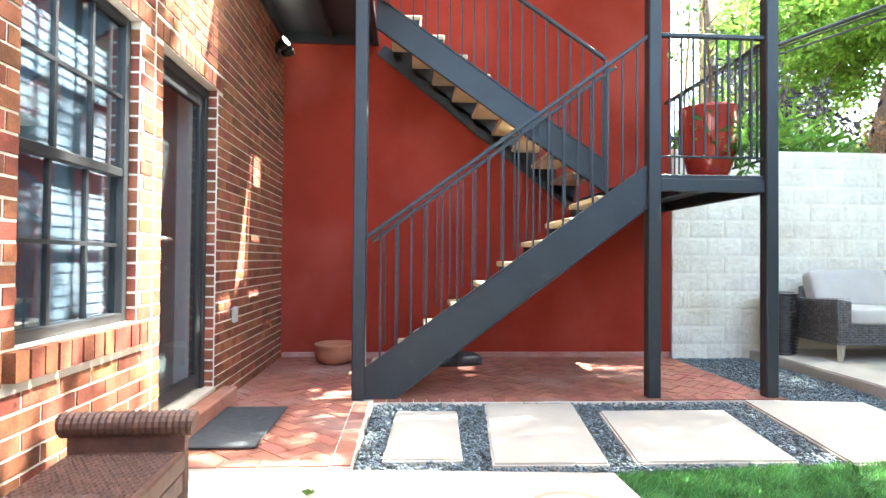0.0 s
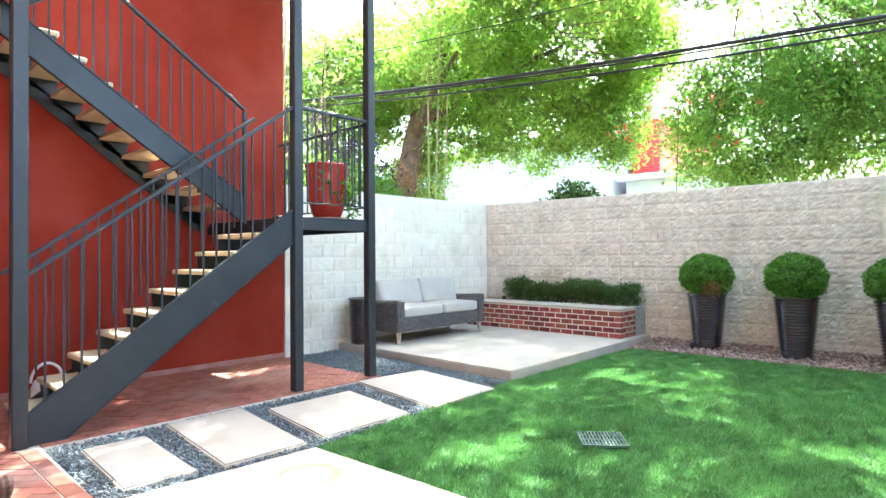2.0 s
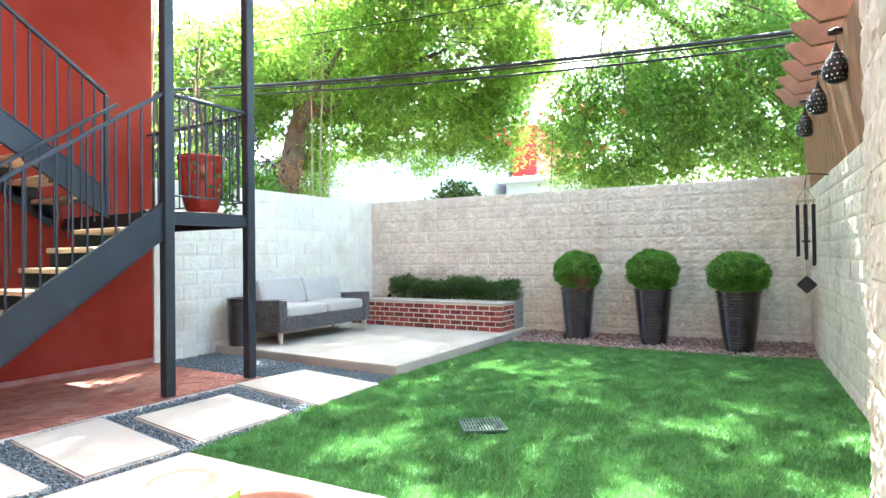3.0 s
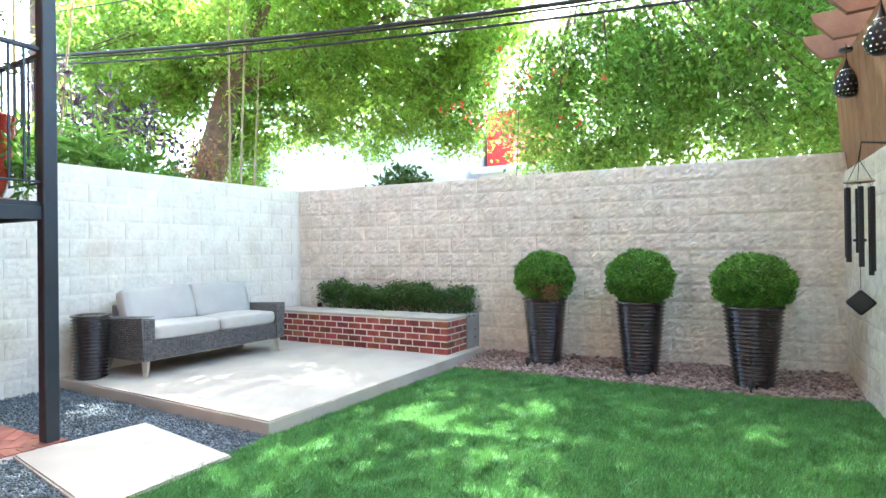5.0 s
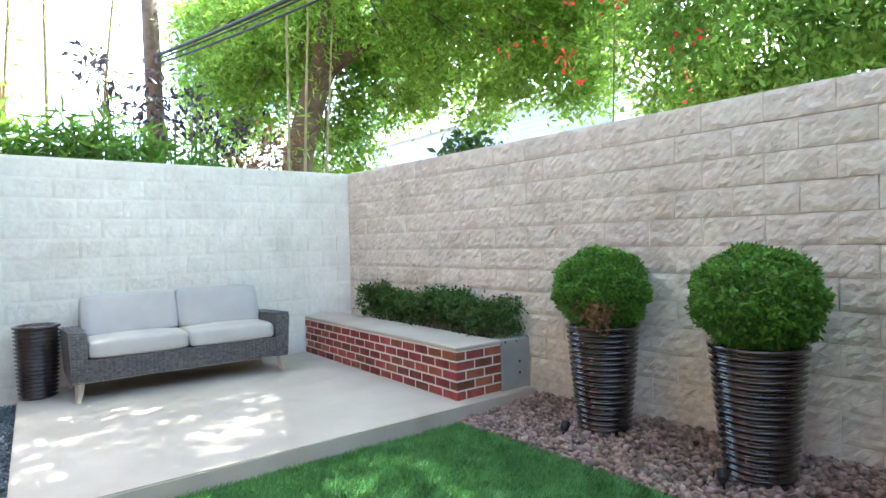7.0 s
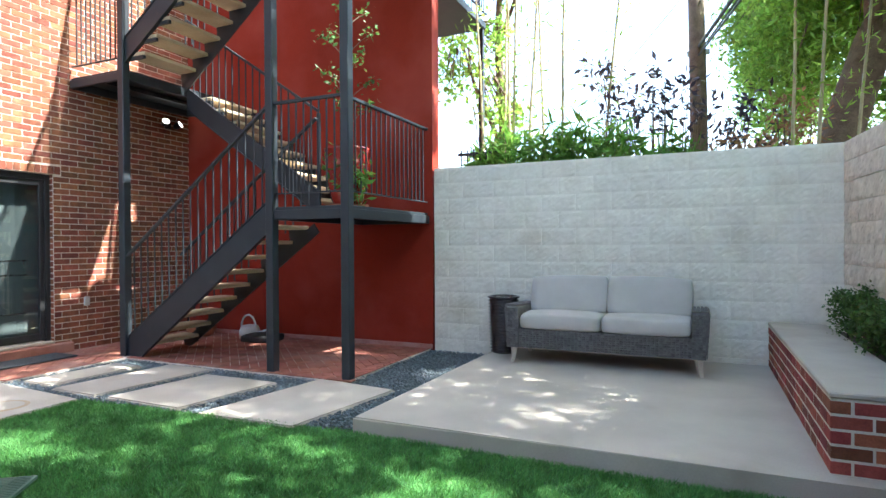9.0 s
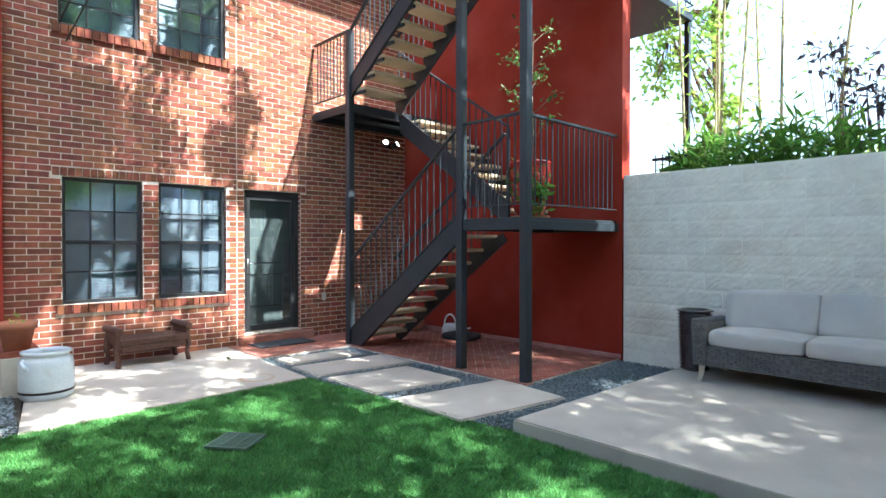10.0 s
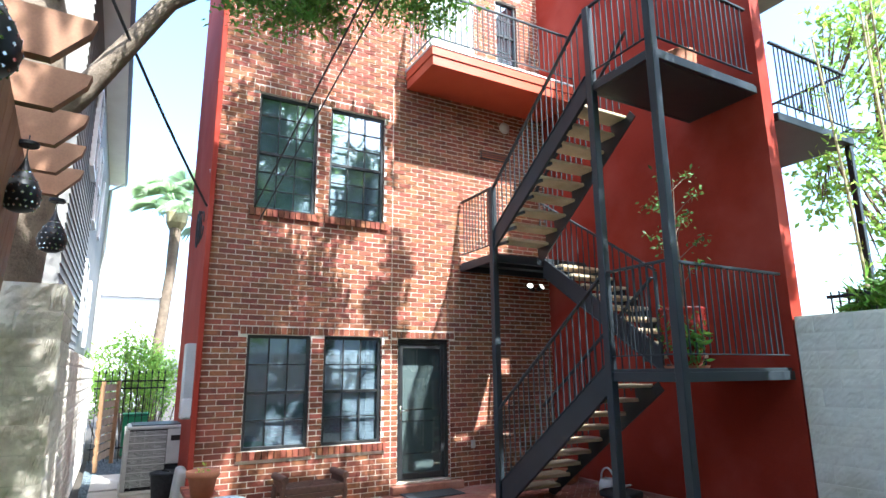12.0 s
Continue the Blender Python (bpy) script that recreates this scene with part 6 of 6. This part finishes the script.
far_block()
plain_house("red_house", "bright red and white house behind the trees", 20.0, 26, 8.5, 9.5, 6.2, material("bright_red_paint", (0.62, 0.03, 0.025), (0.72, 0.05, 0.04), 0.6), WHITE,
            [])
plain_house("white_annex", "low white annex in front of the red house", 19.0, 19.9, 5.5, 9.3, 3.9, WHITE, WHITE, [])
plain_house("tan_house", "pale tan house far behind the white wall", -4, 8, 30, 40, 5.0, PALE_WOOD, SIDING, [(pose(2, 30, 3, 0, 0, 0), 1.2, 1.4)])
plain_house("far_house", "small pale house at the end of the passage", -40, -30, -2, 2.2, 6.2, STUCCO_PALE, WHITE, [(pose(-30, 0.2, 4.6, 0, 0, 270), 1.2, 1.4)])


def back_balcony():
    root = thing("back_balcony", (0, 0, 0), "dark steel balcony behind the red wall", "balcony")
    x0, x1, y0, y1, z = 2.0, 3.86, NY + 0.5, 9.6, 4.92
    part("deck", boxed(x0, x1, y0, y1, z, z + 0.12, 0.01), METAL, root)
    rail_run(root, (x1, y0, z + 0.12), (x1, y1, z + 0.12), 1.0, 18)
    rail_run(root, (x0, y1, z + 0.12), (x1, y1, z + 0.12), 1.0, 14)
    part("balcony_post", boxed(x1 - 0.10, x1 - 0.02, y1 - 0.10, y1 - 0.02, -0.05, z, 0.006), METAL, root)


back_balcony()
bm = boxed(WX - 3.42, 2.0, NY + 0.21, 11.0, -0.08, H_TOP - 0.3)
structure(finish("wall_house_back", bm, RED), "red stucco rear part of the house", "wall")
fence = thing("back_fence", (0, 0, 0), "low black picket fence behind the white wall", "fence")
for k in range(6):
    part("picket", boxed(4.15 + k * 0.09, 4.165 + k * 0.09, 7.75, 7.765, 0, 2.62), BLACK, fence)
part("rail", boxed(4.1, 4.66, 7.766, 7.79, 2.54, 2.58), BLACK, fence)

# ---- block walls ----
def rough_block(rng, L, H, D, rough, lean=0.0, nx=12, nz=6):
    """A split-face block: front face at y = 0 looking to -y."""
    bm = bmesh.new()
    grid = [[None] * (nz + 1) for _ in range(nx + 1)]
    for i in range(nx + 1):
        for j in range(nz + 1):
            edge = i in (0, nx) or j in (0, nz)
            d = (0.003 - 0.4 * rough * rng.random()) if edge else -rough * rng.random()
            d -= lean * (1 - j / nz)
            jx = 0 if i in (0, nx) else rng.uniform(-0.012, 0.012)
            jz = 0 if j in (0, nz) else rng.uniform(-0.010, 0.010)
            grid[i][j] = bm.verts.new((-L / 2 + L * i / nx + jx, d, H * j / nz + jz))
    for i in range(nx):
        for j in range(nz):
            bm.faces.new((grid[i][j], grid[i + 1][j], grid[i + 1][j + 1], grid[i][j + 1]))
    ring = [grid[i][0] for i in range(nx + 1)] + [grid[nx][j] for j in range(1, nz + 1)] + [grid[i][nz] for i in range(nx - 1, -1, -1)] + [grid[0][j] for j in range(nz - 1, 0, -1)]
    back = {v: bm.verts.new((v.co.x, D, v.co.z)) for v in (grid[0][0], grid[nx][0], grid[nx][nz], grid[0][nz])}
    c = [grid[0][0], grid[nx][0], grid[nx][nz], grid[0][nz]]
    idx = [ring.index(v) for v in c] + [len(ring)]
    for s in range(4):
        run = ring[idx[s]:idx[s + 1] + 1] if s < 3 else ring[idx[3]:] + [ring[0]]
        bm.faces.new(run[::-1] + [back[c[s]], back[c[(s + 1) % 4]]])
    return bm


def block_wall(name, a, b, top, mat, rough, label, seed, depth=0.19, bottom=-0.06, lean=0.0):
    """A wall of split-face blocks on the line a to b; its face looks to the right of a to b."""
    rng = random.Random(seed)
    a, b = Vector((*a, 0)), Vector((*b, 0))
    d = (b - a)
    length = d.length
    ang = math.degrees(math.atan2(d.y, d.x))
    base = pose(a.x, a.y, 0, 0, 0, ang)
    bm = boxed(0, length, 0.007 if mat is BLOCK_WHITE else 0.009, depth + 0.01, bottom, top - 0.006)
    core = finish(name, bm, MORTAR_PALE if mat is BLOCK_WHITE else MORTAR_TAN)
    core.matrix_basis = base
    structure(core, label, "wall")
    L, courses = 0.403, 12
    H = (top - bottom) / courses
    meshes = []
    for k in range(8):
        bmk = rough_block(rng, L - 0.005, H - 0.006, depth, rough, lean)
        me = bpy.data.meshes.new("block")
        bmk.normal_update()
        bmk.to_mesh(me)
        bmk.free()
        me.materials.append(mat)
        meshes.append(me)
    for c in range(courses):
        s = -(L / 2 if c % 2 else 0.0)
        while s < length:
            x0, x1 = max(s, 0.0), min(s + L, length)
            if x1 - x0 > 0.05:
                ob = new("block", rng.choice(meshes))
                ob.parent = core
                ob.matrix_basis = pose((x0 + x1) / 2, rng.uniform(-0.002, 0.002), bottom + c * H) @ Matrix.Diagonal(((x1 - x0 - 0.007) / (L - 0.007), 1, 1, 1))
            s += L
    return core


block_wall("wall_north", (3.98, NY), (E_N + 0.02, NY), TOP, BLOCK_WHITE, 0.006, "white painted split-face block wall behind the sofa", 71)
block_wall("wall_east", (E_N, NY), (E_S, -0.02), TOP, BLOCK_TAN, 0.012, "tan split-face concrete block wall", 72, lean=0.004)
block_wall("wall_south", (9.0, 0.15), (2.45, -0.29), 2.13, BLOCK_TAN, 0.006, "pale tan block wall below the pergola", 73)
# pier at the wall's end and the passage wall
block_wall("wall_pier", (2.60, -0.6), (2.60, 0.11), 2.42, BLOCK_TAN, 0.014, "tan block pier at the end of the wall", 74, 0.15)
block_wall("wall_pier_side", (2.60, 0.11), (1.55, 0.10), 2.42, BLOCK_TAN, 0.014, "tan block pier face beside the passage", 75, 0.15)
block_wall("wall_passage", (1.55, 0.04), (-7.0, 0.02), 2.02, BLOCK_TAN, 0.014, "tan block wall along the side passage", 76)


# ---- house bricks ----
def house_bricks():
    course, L, joint = 0.0745, 0.2235, 0.0118
    rng = random.Random(81)
    zones = [(a, b, c, d) for a, b, c, d in HOLES]
    solid = []
    for a, b, c, d in HOLES:
        solid.append((a - 0.10, b + 0.10, d, d + 0.112))
        if c > 0.1:
            solid.append((a - 0.06, b + 0.06, c - 0.115, c))
    verts, faces, near = [], [], []

    def add(y0, y1, z0, z1, dep):
        x1 = WX + dep
        x0 = WX - 0.006
        i = len(verts)
        verts.extend([(x0, y0, z0), (x0, y1, z0), (x0, y1, z1), (x0, y0, z1), (x1, y0, z0), (x1, y1, z0), (x1, y1, z1), (x1, y0, z1)])
        faces.extend([(i + 4, i + 5, i + 6, i + 7), (i, i + 1, i + 5, i + 4), (i + 1, i + 2, i + 6, i + 5), (i + 2, i + 3, i + 7, i + 6), (i + 3, i, i + 4, i + 7)])

    def emit(y0, y1, z0, z1, dep=0.0, close=True):
        if close and 2.7 < y0 < 5.4 and z1 < 1.30 and len(near) < 300:
            near.append((y0, y1, z0, z1, dep))
        else:
            add(y0, y1, z0, z1, dep)
    n = int((H_TOP - 0.0) / course)
    for c in range(n):
        z0, z1 = c * course, c * course + course - joint
        y = 1.44 - (L / 2 if c % 2 else 0)
        while y < NY - 0.01:
            spans = [(max(y, 1.44), min(y + L - joint, NY - 0.004))]
            y += L
            for a, b, p, q in zones + solid:
                if q <= z0 + 0.02 or p >= z1 - 0.02:
                    continue
                nxt = []
                for s, e in spans:
                    if e <= a or s >= b:
                        nxt.append((s, e))
                        continue
                    if a - s > 0.03:
                        nxt.append((s, a - 0.003))
                    if e - b > 0.03:
                        nxt.append((b + 0.003, e))
                spans = nxt
            for s, e in spans:
                if e - s > 0.02:
                    emit(s, e, z0, z1, rng.uniform(-0.002, 0.002))
    # soldier courses and rowlock sills
    for a, b, c, d in HOLES:
        y = a - 0.095
        while y < b + 0.09:
            add(y, min(y + 0.070, b + 0.1), d + 0.008, d + 0.105, 0.004 + rng.uniform(-0.002, 0.002))
            y += 0.0785
        if c > 0.1:
            y = a - 0.06
            while y < b + 0.05:
                add(y, min(y + 0.070, b + 0.06), c - 0.108, c - 0.004, 0.045 + rng.uniform(-0.003, 0.003))
                y += 0.0813
    # returns of the openings
    for a, b, c, d in HOLES:
        k = 0
        z = c if c > 0.1 else 0.12
        while z < d - 0.04:
            for yy0, yy1 in ((a - 0.012, a + 0.0015), (b - 0.0015, b + 0.012)):
                i = len(verts)
                x0, x1, z1 = WX - 0.11, WX - 0.013, min(z + course - joint, d)
                verts.extend([(x0, yy0, z), (x1, yy0, z), (x1, yy1, z), (x0, yy1, z), (x0, yy0, z1), (x1, yy0, z1), (x1, yy1, z1), (x0, yy1, z1)])
                faces.extend([(i, i + 3, i + 2, i + 1), (i + 4, i + 5, i + 6, i + 7), (i, i + 1, i + 5, i + 4), (i + 1, i + 2, i + 6, i + 5), (i + 2, i + 3, i + 7, i + 6), (i + 3, i, i + 4, i + 7)])
            z += course
    joined("brickwork", verts, faces, BRICK_FAR, wall_west)
    cache = {}
    for y0, y1, z0, z1, dep in near:
        key = round(y1 - y0, 2)
        if key not in cache:
            bm = boxed(-0.008, 0, -(y1 - y0) / 2, (y1 - y0) / 2, 0, z1 - z0)
            ob = part("brick", bm, BRICK, wall_west)
            cache[key] = ob.data
        else:
            ob = new("brick", cache[key])
            ob.parent = wall_west
        ob.location = (WX + dep, (y0 + y1) / 2, z0)


house_bricks()


for y, z in ((4.12, 6.4),):
    part("control_joint", boxed(WX - 0.004, WX + 0.003, y - 0.005, y + 0.005, 0.0, z), MORTAR_TAN, wall_west, "pale sealant in a vertical wall joint")
structure(finish("baseboard_red", boxed(WX + 0.01, 3.955, NY - 0.022, NY - 0.002, -0.004, 0.055, 0.006), material("worn_red_plinth", (0.30, 0.09, 0.07), (0.50, 0.30, 0.26), 0.85, scale=4, fine=60, bump=0.4)),
          "worn faded red plinth along the stucco wall", "trim")


# ---- brick pad: herringbone with a border ----
def clip_poly(poly, x0, x1, y0, y1):
    for ax, lim, keep in ((0, x0, 1), (0, x1, -1), (1, y0, 1), (1, y1, -1)):
        out = []
        for i, p in enumerate(poly):
            q = poly[(i + 1) % len(poly)]
            a, b = (p[ax] - lim) * keep, (q[ax] - lim) * keep
            if a >= 0:
                out.append(p)
            if a * b < 0:
                t = a / (a - b)
                out.append((p[0] + (q[0] - p[0]) * t, p[1] + (q[1] - p[1]) * t))
        poly = out
        if not poly:
            return []
    return poly


def brick_pad():
    pad = flat("floor_brick_pad", [(WX, 3.97), (0.745, 3.97), (0.775, 5.29), (3.92, 5.29), (3.92, NY), (WX, NY)], -0.08, -0.006, MORTAR, "red herringbone brick pad under the stairs", "floor")
    rng = random.Random(91)
    W, L, g = 0.1, 0.2, 0.007
    verts, faces, near = [], [], []
    rects = [(WX, 0.63, 4.08, 5.40), (WX, 3.92, 5.40, NY)]
    c45 = math.cos(radians(45))

    def put(poly, dz):
        i = len(verts)
        n = len(poly)
        verts.extend([(x, y, -0.008) for x, y in poly] + [(x, y, dz) for x, y in poly])
        faces.append(tuple(range(i + n, i + 2 * n)))
        for k in range(n):
            faces.append((i + k, i + (k + 1) % n, i + n + (k + 1) % n, i + n + k))
    for i in range(-50, 70):
        for j in range(-50, 70):
            # herringbone cell: bricks run along u or v in turn
            r = (i - j) % 4
            if r == 0:
                u0, v0, du, dv = i * W, j * W, L, W
            elif r == 3:
                u0, v0, du, dv = i * W, j * W, W, L
            else:
                continue
            q = [(u0 + g / 2, v0 + g / 2), (u0 + du - g / 2, v0 + g / 2), (u0 + du - g / 2, v0 + dv - g / 2), (u0 + g / 2, v0 + dv - g / 2)]
            poly = [((u - v) * c45 + 1.8, (u + v) * c45 + 5.6 - 1.8) for u, v in q]
            for x0, x1, y0, y1 in rects:
                cut = clip_poly(poly, x0, x1, y0, y1)
                if len(cut) < 3:
                    continue
                dz = rng.uniform(-0.001, 0.003)
                whole = all(x0 < px < x1 and y0 < py < y1 for px, py in poly)
                if whole and len(near) < 296 and (poly[0][1] < 6.5):
                    near.append((poly, r, dz))
                else:
                    put(cut, dz)
    # border courses
    y = 3.98
    while y < 5.26:
        put([(0.64, y), (0.742, y), (0.742, min(y + 0.193, 5.28)), (0.64, min(y + 0.193, 5.28))], 0.003)
        y += 0.2
    x = WX + 0.005
    while x < 0.6:
        put([(x, 3.975), (min(x + 0.193, 0.632), 3.975), (min(x + 0.193, 0.632), 4.073), (x, 4.073)], 0.003)
        x += 0.2
    x = 0.78
    while x < 3.9:
        put([(x, 5.295), (x + 0.093, 5.295), (x + 0.093, 5.393), (x, 5.393)], 0.003)
        x += 0.1
    joined("paving", verts, faces, PAVING_FAR, pad)
    base = {}
    for poly, r, dz in near:
        cx, cy = sum(p[0] for p in poly) / 4, sum(p[1] for p in poly) / 4
        if r not in base:
            bm = slab_from([(px - cx, py - cy) for px, py in poly], -0.012, 0.0, 0.0)
            ob = part("brick", bm, PAVING, pad)
            base[r] = ob.data
        else:
            ob = new("brick", base[r])
            ob.parent = pad
        ob.location = (cx, cy, dz)


brick_pad()


# ---- turf, gravel, pebbles ----
def inside(px, py, poly):
    c = np.zeros(len(px), bool)
    n = len(poly)
    for i in range(n):
        (x0, y0), (x1, y1) = poly[i], poly[(i + 1) % n]
        if y0 == y1:
            continue
        hit = ((y0 > py) != (y1 > py)) & (px < (x1 - x0) * (py - y0) / (y1 - y0) + x0)
        c ^= hit
    return c


def scatter(rng, poly, n, holes=()):
    xs, ys = [p[0] for p in poly], [p[1] for p in poly]
    x, y = rng.uniform(min(xs), max(xs), n), rng.uniform(min(ys), max(ys), n)
    k = inside(x, y, poly)
    for h in holes:
        k &= ~inside(x, y, h)
    return x[k], y[k]


def arrays_mesh(name, v, f, mat, label, category):
    ob = leaf_mesh(name, (v, f), mat, None)
    return tagged(ob, label, category, "", "stuff")


def turf():
    rng = np.random.default_rng(95)
    poly = [(2.22, 0.35), (2.4, -0.30), (7.9, 0.08), (7.70, 0.85), (7.68, 2.0), (7.66, 3.2), (7.60, 4.04), (4.8, 4.07), (2.09, 3.86)]
    d = [(3.54 + 0.165 * math.sqrt(2) * math.cos(radians(37 + 45 + 90 * k)), 2.39 + 0.165 * math.sqrt(2) * math.sin(radians(37 + 45 + 90 * k))) for k in range(4)]
    x, y = scatter(rng, poly, 330000, [d])
    n = len(x)
    h = 0.022 + 0.014 * rng.random(n)
    a = rng.uniform(0, 2 * math.pi, n)
    lean = rng.normal(size=(n, 2)) * 0.011 + np.array((0.006, -0.004))
    nap = np.stack([np.sin(x * 17 + 3 * np.sin(y * 9)) + np.sin(y * 23 + 2 * np.sin(x * 7)), np.sin(y * 19 + 3 * np.sin(x * 11)) + np.sin(x * 29 + 2 * np.sin(y * 13))], 1)
    lean += 0.007 * nap
    h *= 1 + 0.16 * nap[:, 0] * np.sin(x * 5 + y * 7)
    w = 0.0026 + 0.0012 * rng.random(n)
    p0 = np.stack([x - w * np.cos(a), y - w * np.sin(a), np.full(n, -0.022)], 1)
    p1 = np.stack([x + w * np.cos(a), y + w * np.sin(a), np.full(n, -0.022)], 1)
    p2 = np.stack([x + lean[:, 0], y + lean[:, 1], -0.022 + h], 1)
    v = np.stack([p0, p1, p2], 1).reshape(-1, 3)
    f = np.arange(3 * n).reshape(-1, 3)
    arrays_mesh("turf_blades", v, f, TURF, "short bright green artificial turf blades", "turf")


turf()


def stones(name, rng, x, y, z, size, flatness, mat, label, category, fine=False):
    n = len(x)
    if fine:
        t = (1 + 5 ** 0.5) / 2
        b = np.array([(-1, t, 0), (1, t, 0), (-1, -t, 0), (1, -t, 0), (0, -1, t), (0, 1, t), (0, -1, -t), (0, 1, -t), (t, 0, -1), (t, 0, 1), (-t, 0, -1), (-t, 0, 1)]) / 1.9
        fc = np.array([(0, 11, 5), (0, 5, 1), (0, 1, 7), (0, 7, 10), (0, 10, 11), (1, 5, 9), (5, 11, 4), (11, 10, 2), (10, 7, 6), (7, 1, 8), (3, 9, 4), (3, 4, 2), (3, 2, 6), (3, 6, 8), (3, 8, 9), (4, 9, 5), (2, 4, 11), (6, 2, 10), (8, 6, 7), (9, 8, 1)])
    else:
        b = np.array([(1, 0, 0), (-1, 0, 0), (0, 1, 0), (0, -1, 0), (0, 0, 1), (0, 0, -1)], float)
        fc = np.array([(0, 2, 4), (2, 1, 4), (1, 3, 4), (3, 0, 4), (2, 0, 5), (1, 2, 5), (3, 1, 5), (0, 3, 5)])
    k = len(b)
    v = b[None] * (1 + 0.28 * rng.normal(size=(n, k, 1)).clip(-1.5, 1.5))
    v = v * (np.stack([0.7 + 0.6 * rng.random(n), 0.6 + 0.5 * rng.random(n), flatness * (0.6 + 0.6 * rng.random(n))], 1) * (size * (0.6 + 0.8 * rng.random(n)))[:, None])[:, None, :]
    a, ti = rng.uniform(0, 6.28, n), rng.normal(size=n) * 0.35
    ct, st = np.cos(ti)[:, None], np.sin(ti)[:, None]
    X, Z = v[:, :, 0] * ct - v[:, :, 2] * st, v[:, :, 0] * st + v[:, :, 2] * ct
    Y = v[:, :, 1]
    ca, sa = np.cos(a)[:, None], np.sin(a)[:, None]
    v = np.stack([X * ca - Y * sa + x[:, None], X * sa + Y * ca + y[:, None], Z + z[:, None]], 2)
    f = (fc[None] + (np.arange(n) * k)[:, None, None]).reshape(-1, 3)
    return arrays_mesh(name, v.reshape(-1, 3), f, mat, label, category)


rng_s = np.random.default_rng(96)
gx, gy = scatter(rng_s, [(0.76, 3.9), (2.09, 3.86), (4.80, 4.07), (4.86, 7.24), (3.93, 7.24), (3.93, 5.28), (0.79, 5.28)], 76000, pavers)
stones("slate_gravel", rng_s, gx, gy, rng_s.uniform(-0.045, -0.012, len(gx)), 0.0122, 0.55, GRAVEL, "dark blue-grey slate gravel between the slabs", "gravel")
gx, gy = scatter(rng_s, [(-7.0, 0.12), (2.28, 0.22), (2.2, 1.25), (0.70, 1.40), (-0.33, 1.43), (-7.0, 1.43)], 26000)
stones("passage_gravel", rng_s, gx, gy, rng_s.uniform(-0.045, -0.02, len(gx)), 0.019, 0.5, GRAVEL, "dark grey gravel along the side passage", "gravel")
gx, gy = scatter(rng_s, [(7.92, 0.0), (8.88, 0.03), (8.60, 4.22), (7.62, 4.08), (7.67, 3.2), (7.69, 2.0), (7.71, 0.85)], 12500)
keep = (gy < 4.20)
gx, gy = gx[keep], gy[keep]
stones("river_pebbles", rng_s, gx, gy, rng_s.uniform(-0.045, 0.0, len(gx)) + 0.05 * np.clip((gx - 8.1) / 0.6, 0, 1), 0.0225, 0.7, PEBBLE, "rounded brown and grey river pebbles below the pots", "pebbles", True)


# ---- marks on the patio ----
def stain_ring(x, y, r):
    rng = random.Random(3)
    bm = bmesh.new()
    inner, outer = [], []
    for k in range(48):
        a = 2 * math.pi * k / 48
        w = 0.018 + 0.02 * (0.5 + 0.5 * math.sin(a + 2.2)) + rng.uniform(-0.003, 0.003)
        inner.append(bm.verts.new((x + (r - w) * math.cos(a), y + (r - w) * math.sin(a), 0.0025)))
        outer.append(bm.verts.new((x + (r + w * 0.5) * math.cos(a), y + (r + w * 0.5) * math.sin(a), 0.0025)))
    for k in range(48):
        bm.faces.new((inner[k], outer[k], outer[(k + 1) % 48], inner[(k + 1) % 48]))
    ob = finish("rust_stain", bm, material("rust_stain", (0.40, 0.28, 0.17), (0.52, 0.42, 0.30), 0.85, scale=8))
    return structure(ob, "brown ring stain left by a pot", "stain")


stain_ring(1.74, 3.42, 0.18)
fl = leaf_mesh("fallen_leaf", leaves(np.random.default_rng(4), [(0.62, 3.62, 0.008)], 5, (0.02, 0.02, 0.001), 0.055, 0.4), SHRUB, None)
tagged(fl, "small fallen green leaves on the patio", "leaf")
